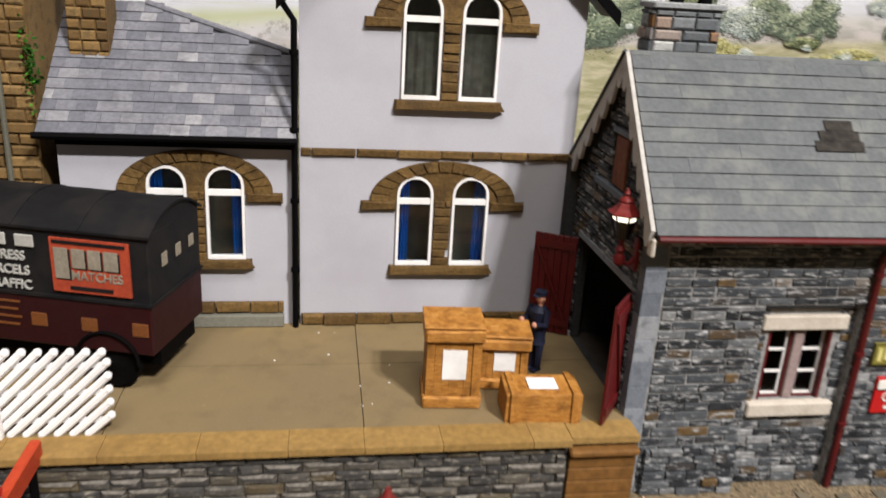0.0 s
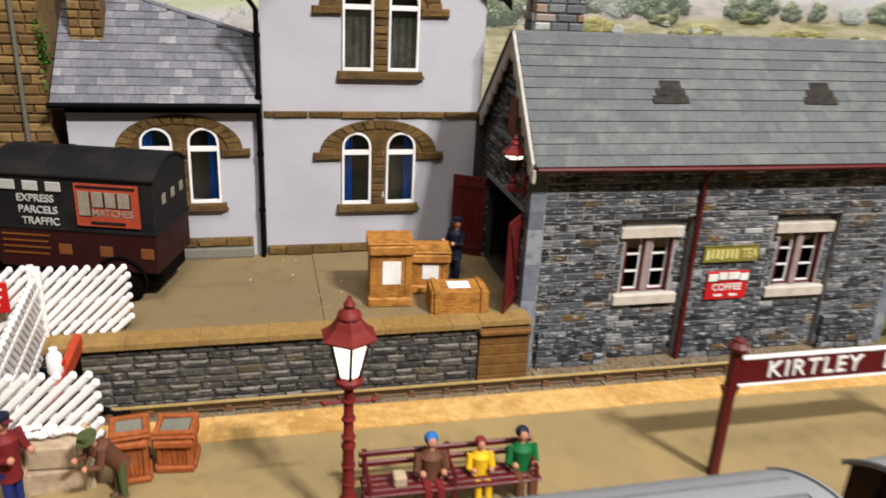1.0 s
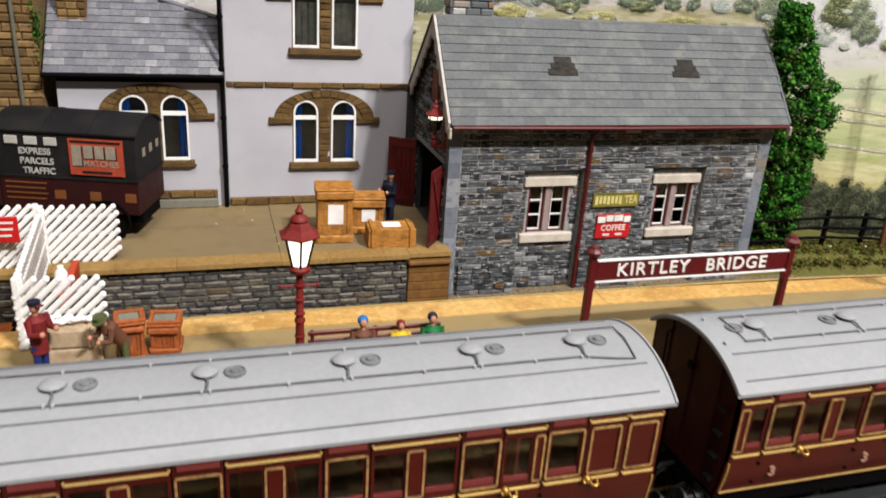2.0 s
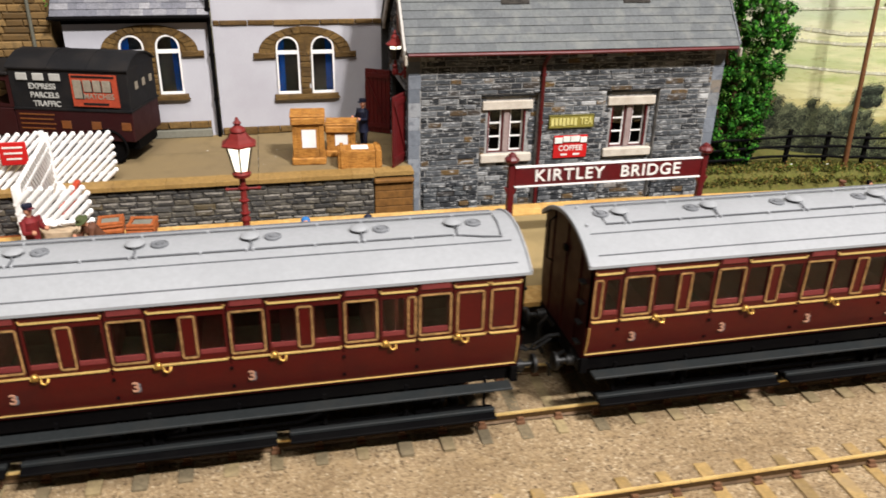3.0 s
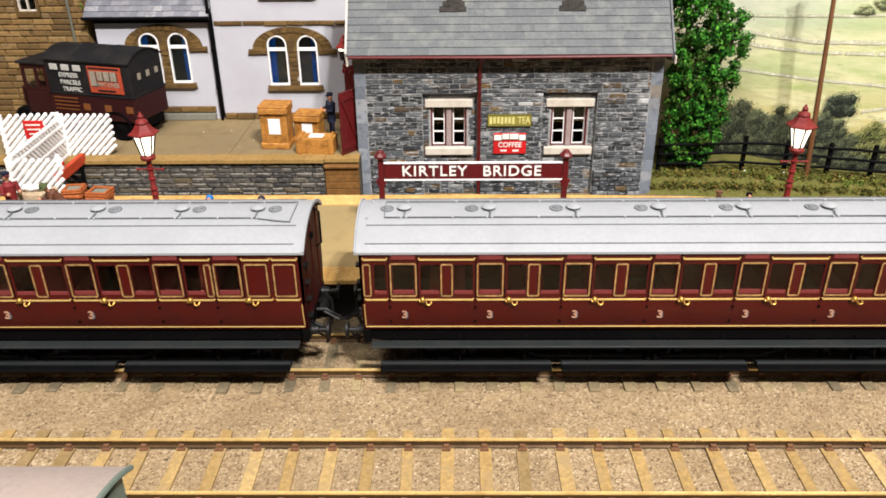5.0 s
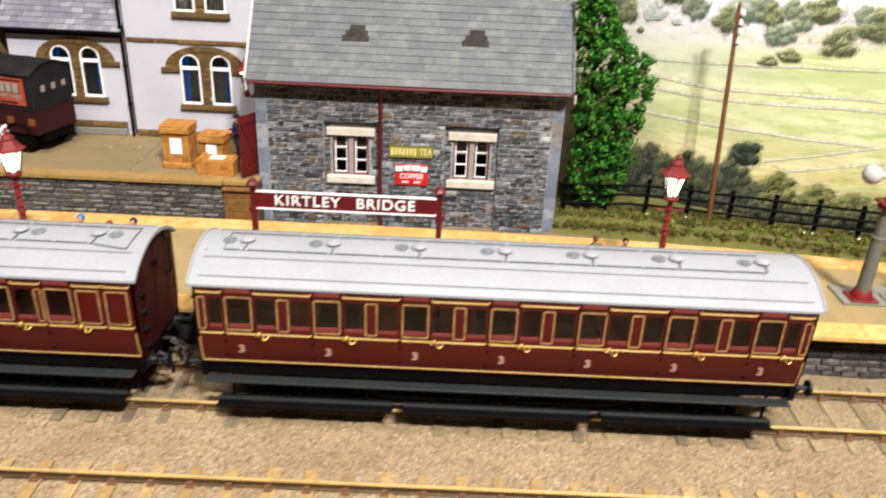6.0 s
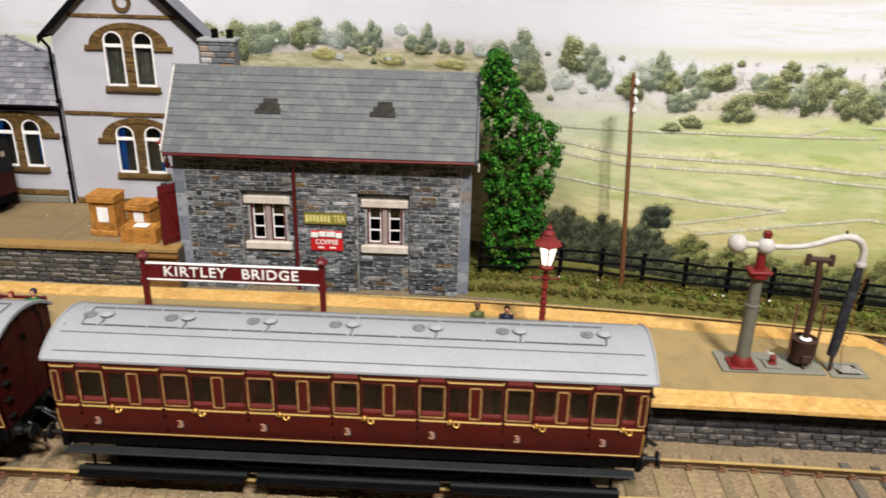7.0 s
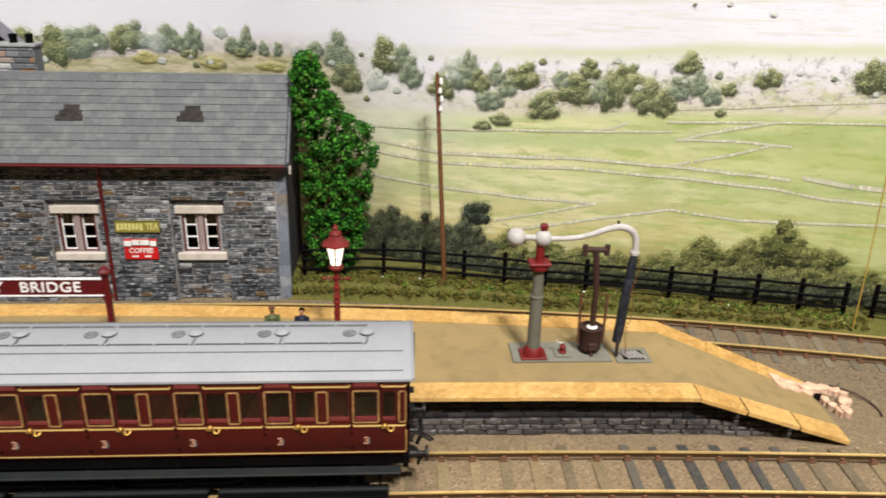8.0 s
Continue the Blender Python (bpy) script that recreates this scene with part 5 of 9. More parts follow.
lay(ch, "side_block", chip_set("side_block", M_STACK, 3), courses(SKY0, SKY1, 0.148, 0.187, (0.0040, 0.0052), (0.006, 0.011), 103), lambda u, z: (SKX0, u, z), 0.0012, -math.pi / 2, 104)
part("cap", B(SKX0 - 0.0015, SKX1 + 0.0015, SKY0 - 0.0015, SKY1 + 0.0015, 0.1875, 0.1900, bevel=0.0005), M_STACK, ch)
for xx in (0.1565, 0.1685):
    part("chimney_pot", L(xx, 0.3172, [(0.0030, 0.1900), (0.0027, 0.194), (0.0032, 0.1948), (0.0030, 0.1966), (0.0023, 0.1966), (0.0022, 0.193)], 12), M_BLACK, ch, "dark chimney pot", True)

# ---- brown stone building at the far end ------------------------------------
bb = thing("brown_stone_building", "tall brown block-stone building beside the station", "building", (-0.19, 0.39, GROUND))
BY = 0.3540
BWIN = rect(-0.1600, -0.1440, 0.128, 0.158)
part("front_wall", plate(rect(-0.30, -0.1045, GROUND, 0.262), [BWIN], BY, 0.003), M_BROWNSTONE_R, bb)
part("side_wall", B(-0.1075, -0.1045, BY + 0.0031, 0.42, GROUND, 0.262), M_BROWNSTONE_R, bb)
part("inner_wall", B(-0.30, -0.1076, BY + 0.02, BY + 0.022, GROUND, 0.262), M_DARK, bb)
part("roof", B(-0.305, -0.100, BY - 0.004, 0.42, 0.2625, 0.2665, bevel=0.0006), M_SLATE_W, bb, "slate roof slab")
st = courses(-0.27, -0.1045, 0.03, 0.255, (0.0045, 0.0060), (0.009, 0.020), 111, [(-0.1620, -0.1420, 0.124, 0.163)])
st.sort(key=lambda s: abs(s[0] + 0.13))
lay(bb, "block", CHIP_B, st, lambda u, z: (u, BY, z), 0.0016, 0.0, 112, 280, M_BROWNSTONE_R)
part("window_frame", plate(rect(-0.1600, -0.1440, 0.128, 0.158), [rect(-0.1588, -0.1526, 0.1292, 0.1568), rect(-0.1514, -0.1452, 0.1292, 0.1568)], BY - 0.0002, 0.002), M_LINTEL, bb, "cream window frame")
part("window_surround", plate(rect(-0.1622, -0.1418, 0.1235, 0.1625), [rect(-0.1600, -0.1440, 0.128, 0.158)], BY - 0.0022, 0.0022), M_SAND, bb, "brown stone surround")
part("pane", B(-0.1590, -0.1450, BY + 0.0020, BY + 0.0024, 0.129, 0.157), M_GLASS, bb)
part("downpipe", T([(-0.1165, BY - 0.0032, 0.262), (-0.1165, BY - 0.0032, GP)], 0.0012, 8), M_GREYIRON, bb, "grey downpipe", True)


# ---- backdrop ---------------------------------------------------------------
BD_X = [-0.62, -0.10, 0.20, 0.30, 0.38, 0.45, 0.52, 0.60, 0.70, 0.80, 0.95, 1.25]
BD_Y = [0.460, 0.448, 0.424, 0.390, 0.342, 0.303, 0.280, 0.264, 0.245, 0.224, 0.188, 0.098]
_bx = np.linspace(-0.62, 1.25, 188)
_by = np.convolve(np.pad(np.interp(_bx, BD_X, BD_Y), 4, mode="edge"), np.ones(9) / 9, "valid")


def backdrop_y(x):
    return float(np.interp(x, _bx, _by))


def printed(x, z, off):
    return (x, backdrop_y(x) - off, z)


def landscape():
    n = Nodes("printed_landscape")
    sep = n.add("ShaderNodeSeparateXYZ", Vector=n.pos)
    wob = n.noise(12, 5, 0.55, (1, 1, 3))

    def fma(v, k, add):
        q = n.add("ShaderNodeMath").outputs[0].node
        q.operation = "MULTIPLY_ADD"
        for sock, val in zip(q.inputs, (v, k, add)):
            n.put(sock, val)
        return q.outputs[0]
    # the far bands climb a little towards the right
    h = fma(sep.outputs["X"], -0.045, fma(wob, 0.014, fma(sep.outputs["Z"], 1.0, 0.0185)))
    m = n.add("ShaderNodeMapRange", Value=h)
    m.inputs["From Max"].default_value = 0.30
    f = m.outputs["Result"]
    c = n.ramp(f, [(0.08, paper(150, 146, 92)), (0.17, paper(224, 212, 150)), (0.24, paper(220, 216, 162)), (0.31, paper(206, 216, 162)), (0.37, paper(230, 230, 172)), (0.43, paper(204, 216, 160)),
                   (0.485, paper(216, 224, 166)), (0.51, paper(230, 224, 206)), (0.56, paper(240, 236, 234)), (0.62, paper(246, 246, 250)), (0.655, paper(222, 226, 186)), (0.675, paper(246, 247, 252)),
                   (0.76, paper(248, 249, 255)), (0.785, paper(226, 226, 206)), (0.82, paper(248, 249, 255)), (0.90, paper(248, 249, 255))])

    def zone(lo0, lo1, hi0, hi1):
        return n.ramp(f, [(lo0, (0, 0, 0, 1)), (lo1, (1, 1, 1, 1)), (hi0, (1, 1, 1, 1)), (hi1, (0, 0, 0, 1))])

    def lay_over(base, where, noise_fac, t0, t1, k, col):
        w = n.ramp(noise_fac, [(t0, (0, 0, 0, 1)), (t1, (k, k, k, 1))])
        return n.mix(n.mix(1.0, w, where, "MULTIPLY"), base, col)
    low = zone(0.0, 0.02, 0.47, 0.50)
    c = lay_over(c, low, n.noise(16, 6, 0.62, (1, 1, 6)), 0.46, 0.60, 0.8, paper(244, 240, 198))
    c = lay_over(c, low, n.noise(26, 6, 0.66, (1, 1, 5)), 0.52, 0.66, 0.8, paper(186, 202, 124))
    c = lay_over(c, low, n.noise(70, 6, 0.7, (1, 1, 4)), 0.56, 0.70, 0.55, paper(168, 160, 92))
    mid = zone(0.49, 0.52, 0.58, 0.61)
    c = lay_over(c, mid, n.noise(60, 6, 0.7, (1, 1, 2)), 0.47, 0.59, 0.65, paper(202, 207, 152))
    c = lay_over(c, mid, n.noise(150, 5, 0.7, (1, 1, 1.6)), 0.54, 0.62, 0.8, paper(172, 164, 164))
    scar = zone(0.55, 0.58, 0.63, 0.65)
    c = lay_over(c, scar, n.noise(190, 5, 0.7, (1, 1, 0.8)), 0.55, 0.63, 0.85, paper(168, 164, 158))
    high = zone(0.66, 0.69, 0.95, 1.0)
    c = lay_over(c, high, n.noise(22, 7, 0.62, (1, 1, 20)), 0.54, 0.60, 0.5, paper(222, 226, 196))
    c = lay_over(c, high, n.noise(16, 6, 0.6, (1, 1, 26)), 0.56, 0.62, 0.5, paper(232, 226, 230))
    c = lay_over(c, high, n.noise(70, 6, 0.7, (1, 1, 14)), 0.58, 0.63, 0.5, paper(206, 202, 202))
    east = n.ramp(sep.outputs["X"], [(0.58, (0, 0, 0, 1)), (0.80, (0.5, 0.5, 0.5, 1))])
    c = n.mix(n.mix(1.0, east, low, "MULTIPLY"), c, paper(172, 192, 108))
    # scree and rough grass of the print towards the west, beyond the tree
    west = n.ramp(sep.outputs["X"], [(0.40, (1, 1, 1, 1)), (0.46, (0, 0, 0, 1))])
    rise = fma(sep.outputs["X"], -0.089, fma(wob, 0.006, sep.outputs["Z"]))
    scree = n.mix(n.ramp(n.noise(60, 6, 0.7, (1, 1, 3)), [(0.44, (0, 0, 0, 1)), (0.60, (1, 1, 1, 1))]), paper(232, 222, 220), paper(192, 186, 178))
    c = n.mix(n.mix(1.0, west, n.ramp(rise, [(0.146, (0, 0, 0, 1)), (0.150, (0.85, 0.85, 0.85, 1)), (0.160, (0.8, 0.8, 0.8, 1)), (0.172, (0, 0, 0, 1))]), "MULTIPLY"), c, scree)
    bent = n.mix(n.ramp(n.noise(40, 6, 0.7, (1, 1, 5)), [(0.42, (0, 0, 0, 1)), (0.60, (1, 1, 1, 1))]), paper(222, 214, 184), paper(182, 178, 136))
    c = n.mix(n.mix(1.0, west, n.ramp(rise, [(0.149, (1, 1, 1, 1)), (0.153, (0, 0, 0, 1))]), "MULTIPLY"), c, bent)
    # white glare off the print, put into its colour above the hills
    glare_white = n.ramp(sep.outputs["X"], [(0.0, (0.95, 0.95, 0.95, 1)), (0.38, (0.95, 0.95, 0.95, 1)), (0.46, (0.8, 0.8, 0.8, 1)), (0.62, (0.2, 0.2, 0.2, 1)), (0.8, (0.2, 0.2, 0.2, 1))])
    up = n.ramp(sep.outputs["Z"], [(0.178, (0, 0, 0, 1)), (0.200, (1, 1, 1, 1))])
    c = n.mix(n.mix(1.0, glare_white, up, "MULTIPLY"), c, paper(248, 249, 255))
    # bluish haze left of the pole, also put into the print's colour
    painted_haze = n.ramp(sep.outputs["X"], [(0.39, (0, 0, 0, 1)), (0.43, (0.5, 0.5, 0.5, 1)), (0.48, (0.45, 0.45, 0.45, 1)), (0.55, (0, 0, 0, 1))])
    c = n.mix(n.mix(1.0, painted_haze, n.ramp(sep.outputs["Z"], [(0.09, (0, 0, 0, 1)), (0.15, (1, 1, 1, 1))]), "MULTIPLY"), c, paper(240, 242, 250))
    n.put(n.bsdf.inputs["Specular IOR Level"], 0.3)
    return n.done(c, 0.38)


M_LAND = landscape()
BD_TOP = 0.42
bm = bmesh.new()
rows = [[bm.verts.new((x, backdrop_y(x), z)) for z in (-0.06, 0.1, 0.26, BD_TOP)] for x in np.linspace(-0.62, 1.25, 120)]
for a, b in zip(rows, rows[1:]):
    for k in range(3):
        bm.faces.new((a[k], a[k + 1], b[k + 1], b[k]))
bmesh.ops.solidify(bm, geom=bm.faces[:], thickness=-0.003)
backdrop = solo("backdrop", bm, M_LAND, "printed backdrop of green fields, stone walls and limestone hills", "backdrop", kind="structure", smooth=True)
M_PWALL = pieces("printed_stone_wall", [(0.0, paper(158, 156, 134)), (0.9, paper(172, 170, 148)), (1.0, paper(196, 194, 176))], island=True, spread=0.06, grain=300, bump=0.0)


def leaf_tones(name, dark, mid, light):
    out = []
    for k, col in (("shade", dark), ("leaf", mid), ("sunlit", light)):
        out.append(pieces("printed_%s_%s" % (name, k), [(0.0, scaled(paper(*col), 0.75)), (0.6, paper(*col)), (1.0, scaled(paper(*col), 1.25))], island=True, spread=0.15, grain=1200))
    return out


OLIVE = leaf_tones("olive", (66, 72, 50), (108, 115, 78), (168, 172, 128))
BLUISH = leaf_tones("grey_green", (84, 94, 80), (120, 131, 108), (166, 173, 144))
FAINT = leaf_tones("hazy", (150, 158, 152), (178, 184, 174), (204, 206, 194))
SEDGE = leaf_tones("sedge", (128, 124, 72), (166, 160, 104), (196, 190, 140))
HEDGE = leaf_tones("hedge", (34, 38, 18), (82, 88, 44), (144, 142, 88))
DARK = leaf_tones("dark_bush", (24, 28, 22), (50, 58, 44), (92, 100, 80))
GLOOM = leaf_tones("dark_hedge", (28, 31, 24), (58, 63, 44), (102, 106, 78))


def printed_wall(points, w, seed):
    """A dry-stone wall line in the print: short uneven dabs."""
    rnd = random.Random(seed)
    bm = bmesh.new()
    for (xa, za), (xb, zb) in zip(points, points[1:]):
        n = max(3, int(abs(xb - xa) / 0.0016))
        for i in range(n):
            if rnd.random() < 0.02:
                continue
            f0, f1 = i / n, (i + rnd.uniform(0.9, 1.3)) / n
            dz = 0.0002 * rnd.uniform(-1, 1)
            hw = w * rnd.uniform(0.95, 1.45)
            q = [(xa + (xb - xa) * f0, za + (zb - za) * f0 + dz - hw), (xa + (xb - xa) * f1, za + (zb - za) * f1 + dz - hw),
                 (xa + (xb - xa) * f1, za + (zb - za) * f1 + dz + hw), (xa + (xb - xa) * f0, za + (zb - za) * f0 + dz + hw)]
            bm.faces.new([bm.verts.new(printed(x, z, 0.0005 + 0.00006 * rnd.random())) for x, z in q])
    part("printed_wall", bm, M_PWALL, backdrop, "grey dry-stone wall in the print")


def wavy(x0, x1, z0, z1, seed, amp=0.003):
    n = max(3, int((x1 - x0) / 0.02))
    return [(x0 + (x1 - x0) * i / n, z0 + (z1 - z0) * i / n + amp * noise.noise((i * 0.45, seed * 1.7, 0))) for i in range(n + 1)]


# wall lines: width and the bends of each, along the print
for k, (w, pts) in enumerate((
        (0.0011, ((0.42, 0.118), (0.491, 0.112), (0.580, 0.115), (0.655, 0.113), (0.711, 0.110), (0.750, 0.108))),
        (0.0010, ((0.42, 0.108), (0.492, 0.104), (0.589, 0.107), (0.667, 0.104), (0.738, 0.100), (0.779, 0.094), (0.823, 0.093), (0.92, 0.088))),
        (0.0009, ((0.43, 0.087), (0.492, 0.083), (0.562, 0.080), (0.609, 0.079))), (0.0008, ((0.532, 0.059), (0.583, 0.072), (0.609, 0.079))),
        (0.0009, ((0.545, 0.052), (0.613, 0.067), (0.665, 0.078), (0.717, 0.073), (0.764, 0.074), (0.827, 0.077), (0.92, 0.082))),
        (0.0007, ((0.42, 0.128), (0.491, 0.132), (0.547, 0.135), (0.601, 0.137), (0.660, 0.140))), (0.0007, ((0.655, 0.147), (0.734, 0.151), (0.810, 0.154), (0.92, 0.156))),
        (0.0010, ((0.664, 0.133), (0.690, 0.141), (0.732, 0.151))), (0.0009, ((0.663, 0.134), (0.707, 0.135), (0.747, 0.133))))):
    printed_wall([q for a, b in zip(pts, pts[1:]) for q in wavy(a[0], b[0], a[1], b[1], k, 0.0006)], w, k)
for k, (w, pts) in enumerate((
        (0.0009, ((0.659, 0.113), (0.703, 0.124), (0.732, 0.133))), (0.0009, ((0.655, 0.157), (0.704, 0.161), (0.740, 0.165), (0.807, 0.171), (0.92, 0.178))),
        (0.0010, ((0.763, 0.154), (0.774, 0.166))), (0.0015, ((0.758, 0.110), (0.788, 0.106), (0.821, 0.104), (0.92, 0.106))), (0.0008, ((0.601, 0.137), (0.615, 0.140), (0.627, 0.145))))):
    printed_wall([q for a, b in zip(pts, pts[1:]) for q in wavy(a[0], b[0], a[1], b[1], k + 20, 0.0006)], w, k + 20)


def printed_tree(x, z, w, h, mats, seed):
    """A tree in the print: leafy masses made of small dabs, sunlit above, dark below, with an uneven edge."""
    rnd = random.Random(seed)
    bm = bmesh.new()
    masses = [(x, z + h * 0.48, 0.40)]
    for i in range(9):
        t = 6.283 * (i + rnd.random()) / 9
        out = rnd.uniform(0.16, 0.33) * math.sin(t)
        masses.append((x + w * rnd.uniform(0.18, 0.36) * math.cos(t) * (1.0 - 1.3 * out), z + h * (0.48 + out * (1.25 if out > 0 else 0.9)), rnd.uniform(0.11, 0.22)))
    n = min(190, int(50 + 7500 * w))
    for mx, mz, r in masses:
        lean = rnd.uniform(-0.12, 0.12)
        # solid middle of the leafy mass, its own low side darker
        for drop, size, mi in ((0.0, 0.66, 1), (-0.38, 0.56, 0)):
            ring = []
            for j in range(16):
                q = size * rnd.uniform(0.78, 1.12)
                ring.append(bm.verts.new(printed(mx + w * r * q * math.cos(0.3927 * j), mz + h * r * (drop + q * math.sin(0.3927 * j) * (1.0 if mi else 0.7)), 0.0005 + 0.0001 * (1 - mi) + 0.00008 * rnd.random())))
            f = bm.faces.new(ring)
            f.material_index = mi
        for i in range(n):
            t = rnd.uniform(0, 2 * math.pi)
            rr = rnd.random() ** 0.5 * rnd.uniform(0.72, 1.34)
            cx, cz = mx + w * r * rr * math.cos(t), mz + h * r * rr * math.sin(t)
            s = rnd.uniform(0.00022, 0.00062) * (0.8 + 9 * w) * (1.25 - 0.5 * rr)
            k = rnd.randint(4, 6)
            tone = 0.55 * rr * math.sin(t) - 0.30 * rr * math.cos(t) + 0.55 * ((cz - z) / h - 0.5) + lean + rnd.uniform(-0.35, 0.35)
            mi = 2 if tone > 0.30 else (0 if tone < -0.10 else 1)
            off = 0.0007 + 0.0006 * rnd.random()
            f = bm.faces.new([bm.verts.new(printed(cx + s * rnd.uniform(0.5, 1.3) * math.cos(6.283 * j / k), cz + s * rnd.uniform(0.4, 1.1) * math.sin(6.283 * j / k), off)) for j in range(k)])
            f.material_index = mi
    part("printed_tree", bm, mats, backdrop)


rnd = random.Random(77)
FELL = [(0.499, 0.160, 0.017, 0.023, BLUISH), (0.507, 0.171, 0.012, 0.021, BLUISH), (0.522, 0.147, 0.019, 0.017, BLUISH), (0.548, 0.163, 0.026, 0.023, OLIVE), (0.565, 0.143, 0.023, 0.021, OLIVE),
        (0.588, 0.153, 0.025, 0.025, OLIVE), (0.595, 0.175, 0.013, 0.016, OLIVE), (0.613, 0.150, 0.017, 0.031, OLIVE), (0.621, 0.162, 0.022, 0.028, OLIVE), (0.640, 0.153, 0.022, 0.024, OLIVE),
        (0.638, 0.152, 0.018, 0.022, OLIVE), (0.661, 0.162, 0.016, 0.020, BLUISH), (0.666, 0.182, 0.017, 0.015, OLIVE), (0.674, 0.167, 0.011, 0.017, BLUISH), (0.696, 0.168, 0.009, 0.010, OLIVE),
        (0.722, 0.174, 0.016, 0.016, OLIVE), (0.793, 0.173, 0.025, 0.024, OLIVE), (0.518, 0.133, 0.011, 0.007, OLIVE), (0.532, 0.137, 0.013, 0.010, OLIVE),
        (0.486, 0.152, 0.016, 0.022, OLIVE), (0.493, 0.168, 0.013, 0.018, FAINT), (0.514, 0.160, 0.014, 0.018, OLIVE), (0.528, 0.168, 0.010, 0.015, BLUISH), (0.536, 0.158, 0.010, 0.016, BLUISH),
        (0.576, 0.166, 0.012, 0.015, BLUISH), (0.604, 0.158, 0.012, 0.018, BLUISH), (0.651, 0.150, 0.014, 0.020, OLIVE), (0.630, 0.166, 0.012, 0.016, OLIVE), (0.685, 0.160, 0.012, 0.014, BLUISH)]
WOOD = [(0.163, 0.158, 0.030, 0.030, BLUISH), (0.140, 0.152, 0.028, 0.036, OLIVE), (0.180, 0.168, 0.022, 0.022, BLUISH), (0.205, 0.168, 0.024, 0.022, OLIVE), (0.218, 0.169, 0.024, 0.026, BLUISH),
        (0.236, 0.171, 0.024, 0.018, FAINT), (0.248, 0.171, 0.020, 0.024, BLUISH), (0.260, 0.170, 0.016, 0.016, BLUISH), (0.274, 0.172, 0.015, 0.024, BLUISH), (0.226, 0.160, 0.020, 0.010, SEDGE),
        (0.292, 0.160, 0.020, 0.010, SEDGE), (0.347, 0.163, 0.022, 0.008, SEDGE), (0.268, 0.168, 0.014, 0.006, OLIVE), (0.309, 0.173, 0.011, 0.015, BLUISH), (0.323, 0.174, 0.013, 0.022, BLUISH),
        (0.318, 0.172, 0.012, 0.008, OLIVE), (0.339, 0.175, 0.009, 0.011, BLUISH), (0.352, 0.176, 0.006, 0.011, BLUISH), (0.369, 0.175, 0.010, 0.013, FAINT), (0.385, 0.177, 0.013, 0.013, BLUISH),
        (0.300, 0.187, 0.010, 0.010, FAINT), (0.405, 0.164, 0.022, 0.032, BLUISH), (0.411, 0.152, 0.022, 0.024, OLIVE), (0.442, 0.168, 0.022, 0.030, OLIVE), (0.456, 0.172, 0.016, 0.022, BLUISH),
        (0.463, 0.160, 0.016, 0.022, BLUISH), (0.436, 0.156, 0.013, 0.017, FAINT), (0.112, 0.152, 0.030, 0.034, OLIVE), (0.088, 0.156, 0.030, 0.030, BLUISH)]
for x, z, w, h, mats in FELL + WOOD:
    printed_tree(x, z - h * 0.06, w * 1.4, h * 1.25, mats, int(x * 1e4))
# scrub along the scars
x = 0.10
while x < 0.92:
    w = rnd.uniform(0.003, 0.007)
    up = 0.016 * (x - 0.49)
    printed_tree(x, 0.178 + up + rnd.uniform(-0.012, 0.010), w, w * rnd.uniform(0.6, 0.95), rnd.choice((OLIVE, BLUISH, FAINT)), int(x * 2e4))
    if rnd.random() < 0.5:
        printed_tree(x + 0.004, 0.155 + up + rnd.uniform(-0.006, 0.012), w * 1.3, w * 1.1, rnd.choice((OLIVE, FAINT)), int(x * 2e4) + 3)
    if rnd.random() < 0.12:
        printed_tree(x, 0.226 + up + rnd.uniform(-0.004, 0.005), w * 0.6, w * 0.45, rnd.choice((OLIVE, FAINT)), int(x * 2e4) + 5)
    x += rnd.uniform(0.014, 0.034)
# hedge and bushes behind the fence
x = 0.416
while x < 0.90:
    w = rnd.uniform(0.022, 0.036)
    h = rnd.uniform(0.024, 0.032) + (0.012 if x < 0.52 else 0.0)
    tones = GLOOM if x < 0.535 else HEDGE
    printed_tree(x, 0.002 + rnd.uniform(0, 0.004), w, h, GLOOM, int(x * 5e4))
    printed_tree(x + 0.006, 0.014 + rnd.uniform(0, 0.006) + (0.008 if x < 0.52 else 0), w * 0.85, h * 0.8, tones, int(x * 5e4) + 1)
    x += rnd.uniform(0.009, 0.015)
for x, z, w, h, mats in ((0.517, 0.048, 0.030, 0.031, DARK), (0.505, 0.030, 0.026, 0.028, DARK), (0.448, 0.030, 0.034, 0.036, GLOOM), (0.478, 0.030, 0.030, 0.032, GLOOM),
                         (0.546, 0.022, 0.036, 0.034, HEDGE), (0.574, 0.016, 0.038, 0.034, HEDGE), (0.604, 0.014, 0.038, 0.032, HEDGE), (0.636, 0.012, 0.040, 0.030, HEDGE), (0.668, 0.014, 0.040, 0.030, HEDGE), (0.701, 0.026, 0.040, 0.028, HEDGE), (0.725, 0.030, 0.024, 0.030, HEDGE), (0.752, 0.028, 0.050, 0.048, HEDGE), (0.728, 0.026, 0.040, 0.036, HEDGE), (0.694, 0.026, 0.040, 0.034, HEDGE), (0.776, 0.026, 0.040, 0.032, HEDGE), (0.790, 0.022, 0.036, 0.034, HEDGE)):
    printed_tree(x, z, w, h, mats, int(x * 3e4))


# ---- coaches ----------------------------------------------------------------
CY = 0.0310
CH = 0.0280
C_FLOOR, C_WAIST, C_EAVE, C_CROWN = 0.0328, 0.0495, 0.0785, 0.0887
C_RISE = C_CROWN - 0.0790
CLEN = 0.2940
M_CLIP = paint("pale_grey_clip", srgb(170, 172, 176), 0.5, 0.1)
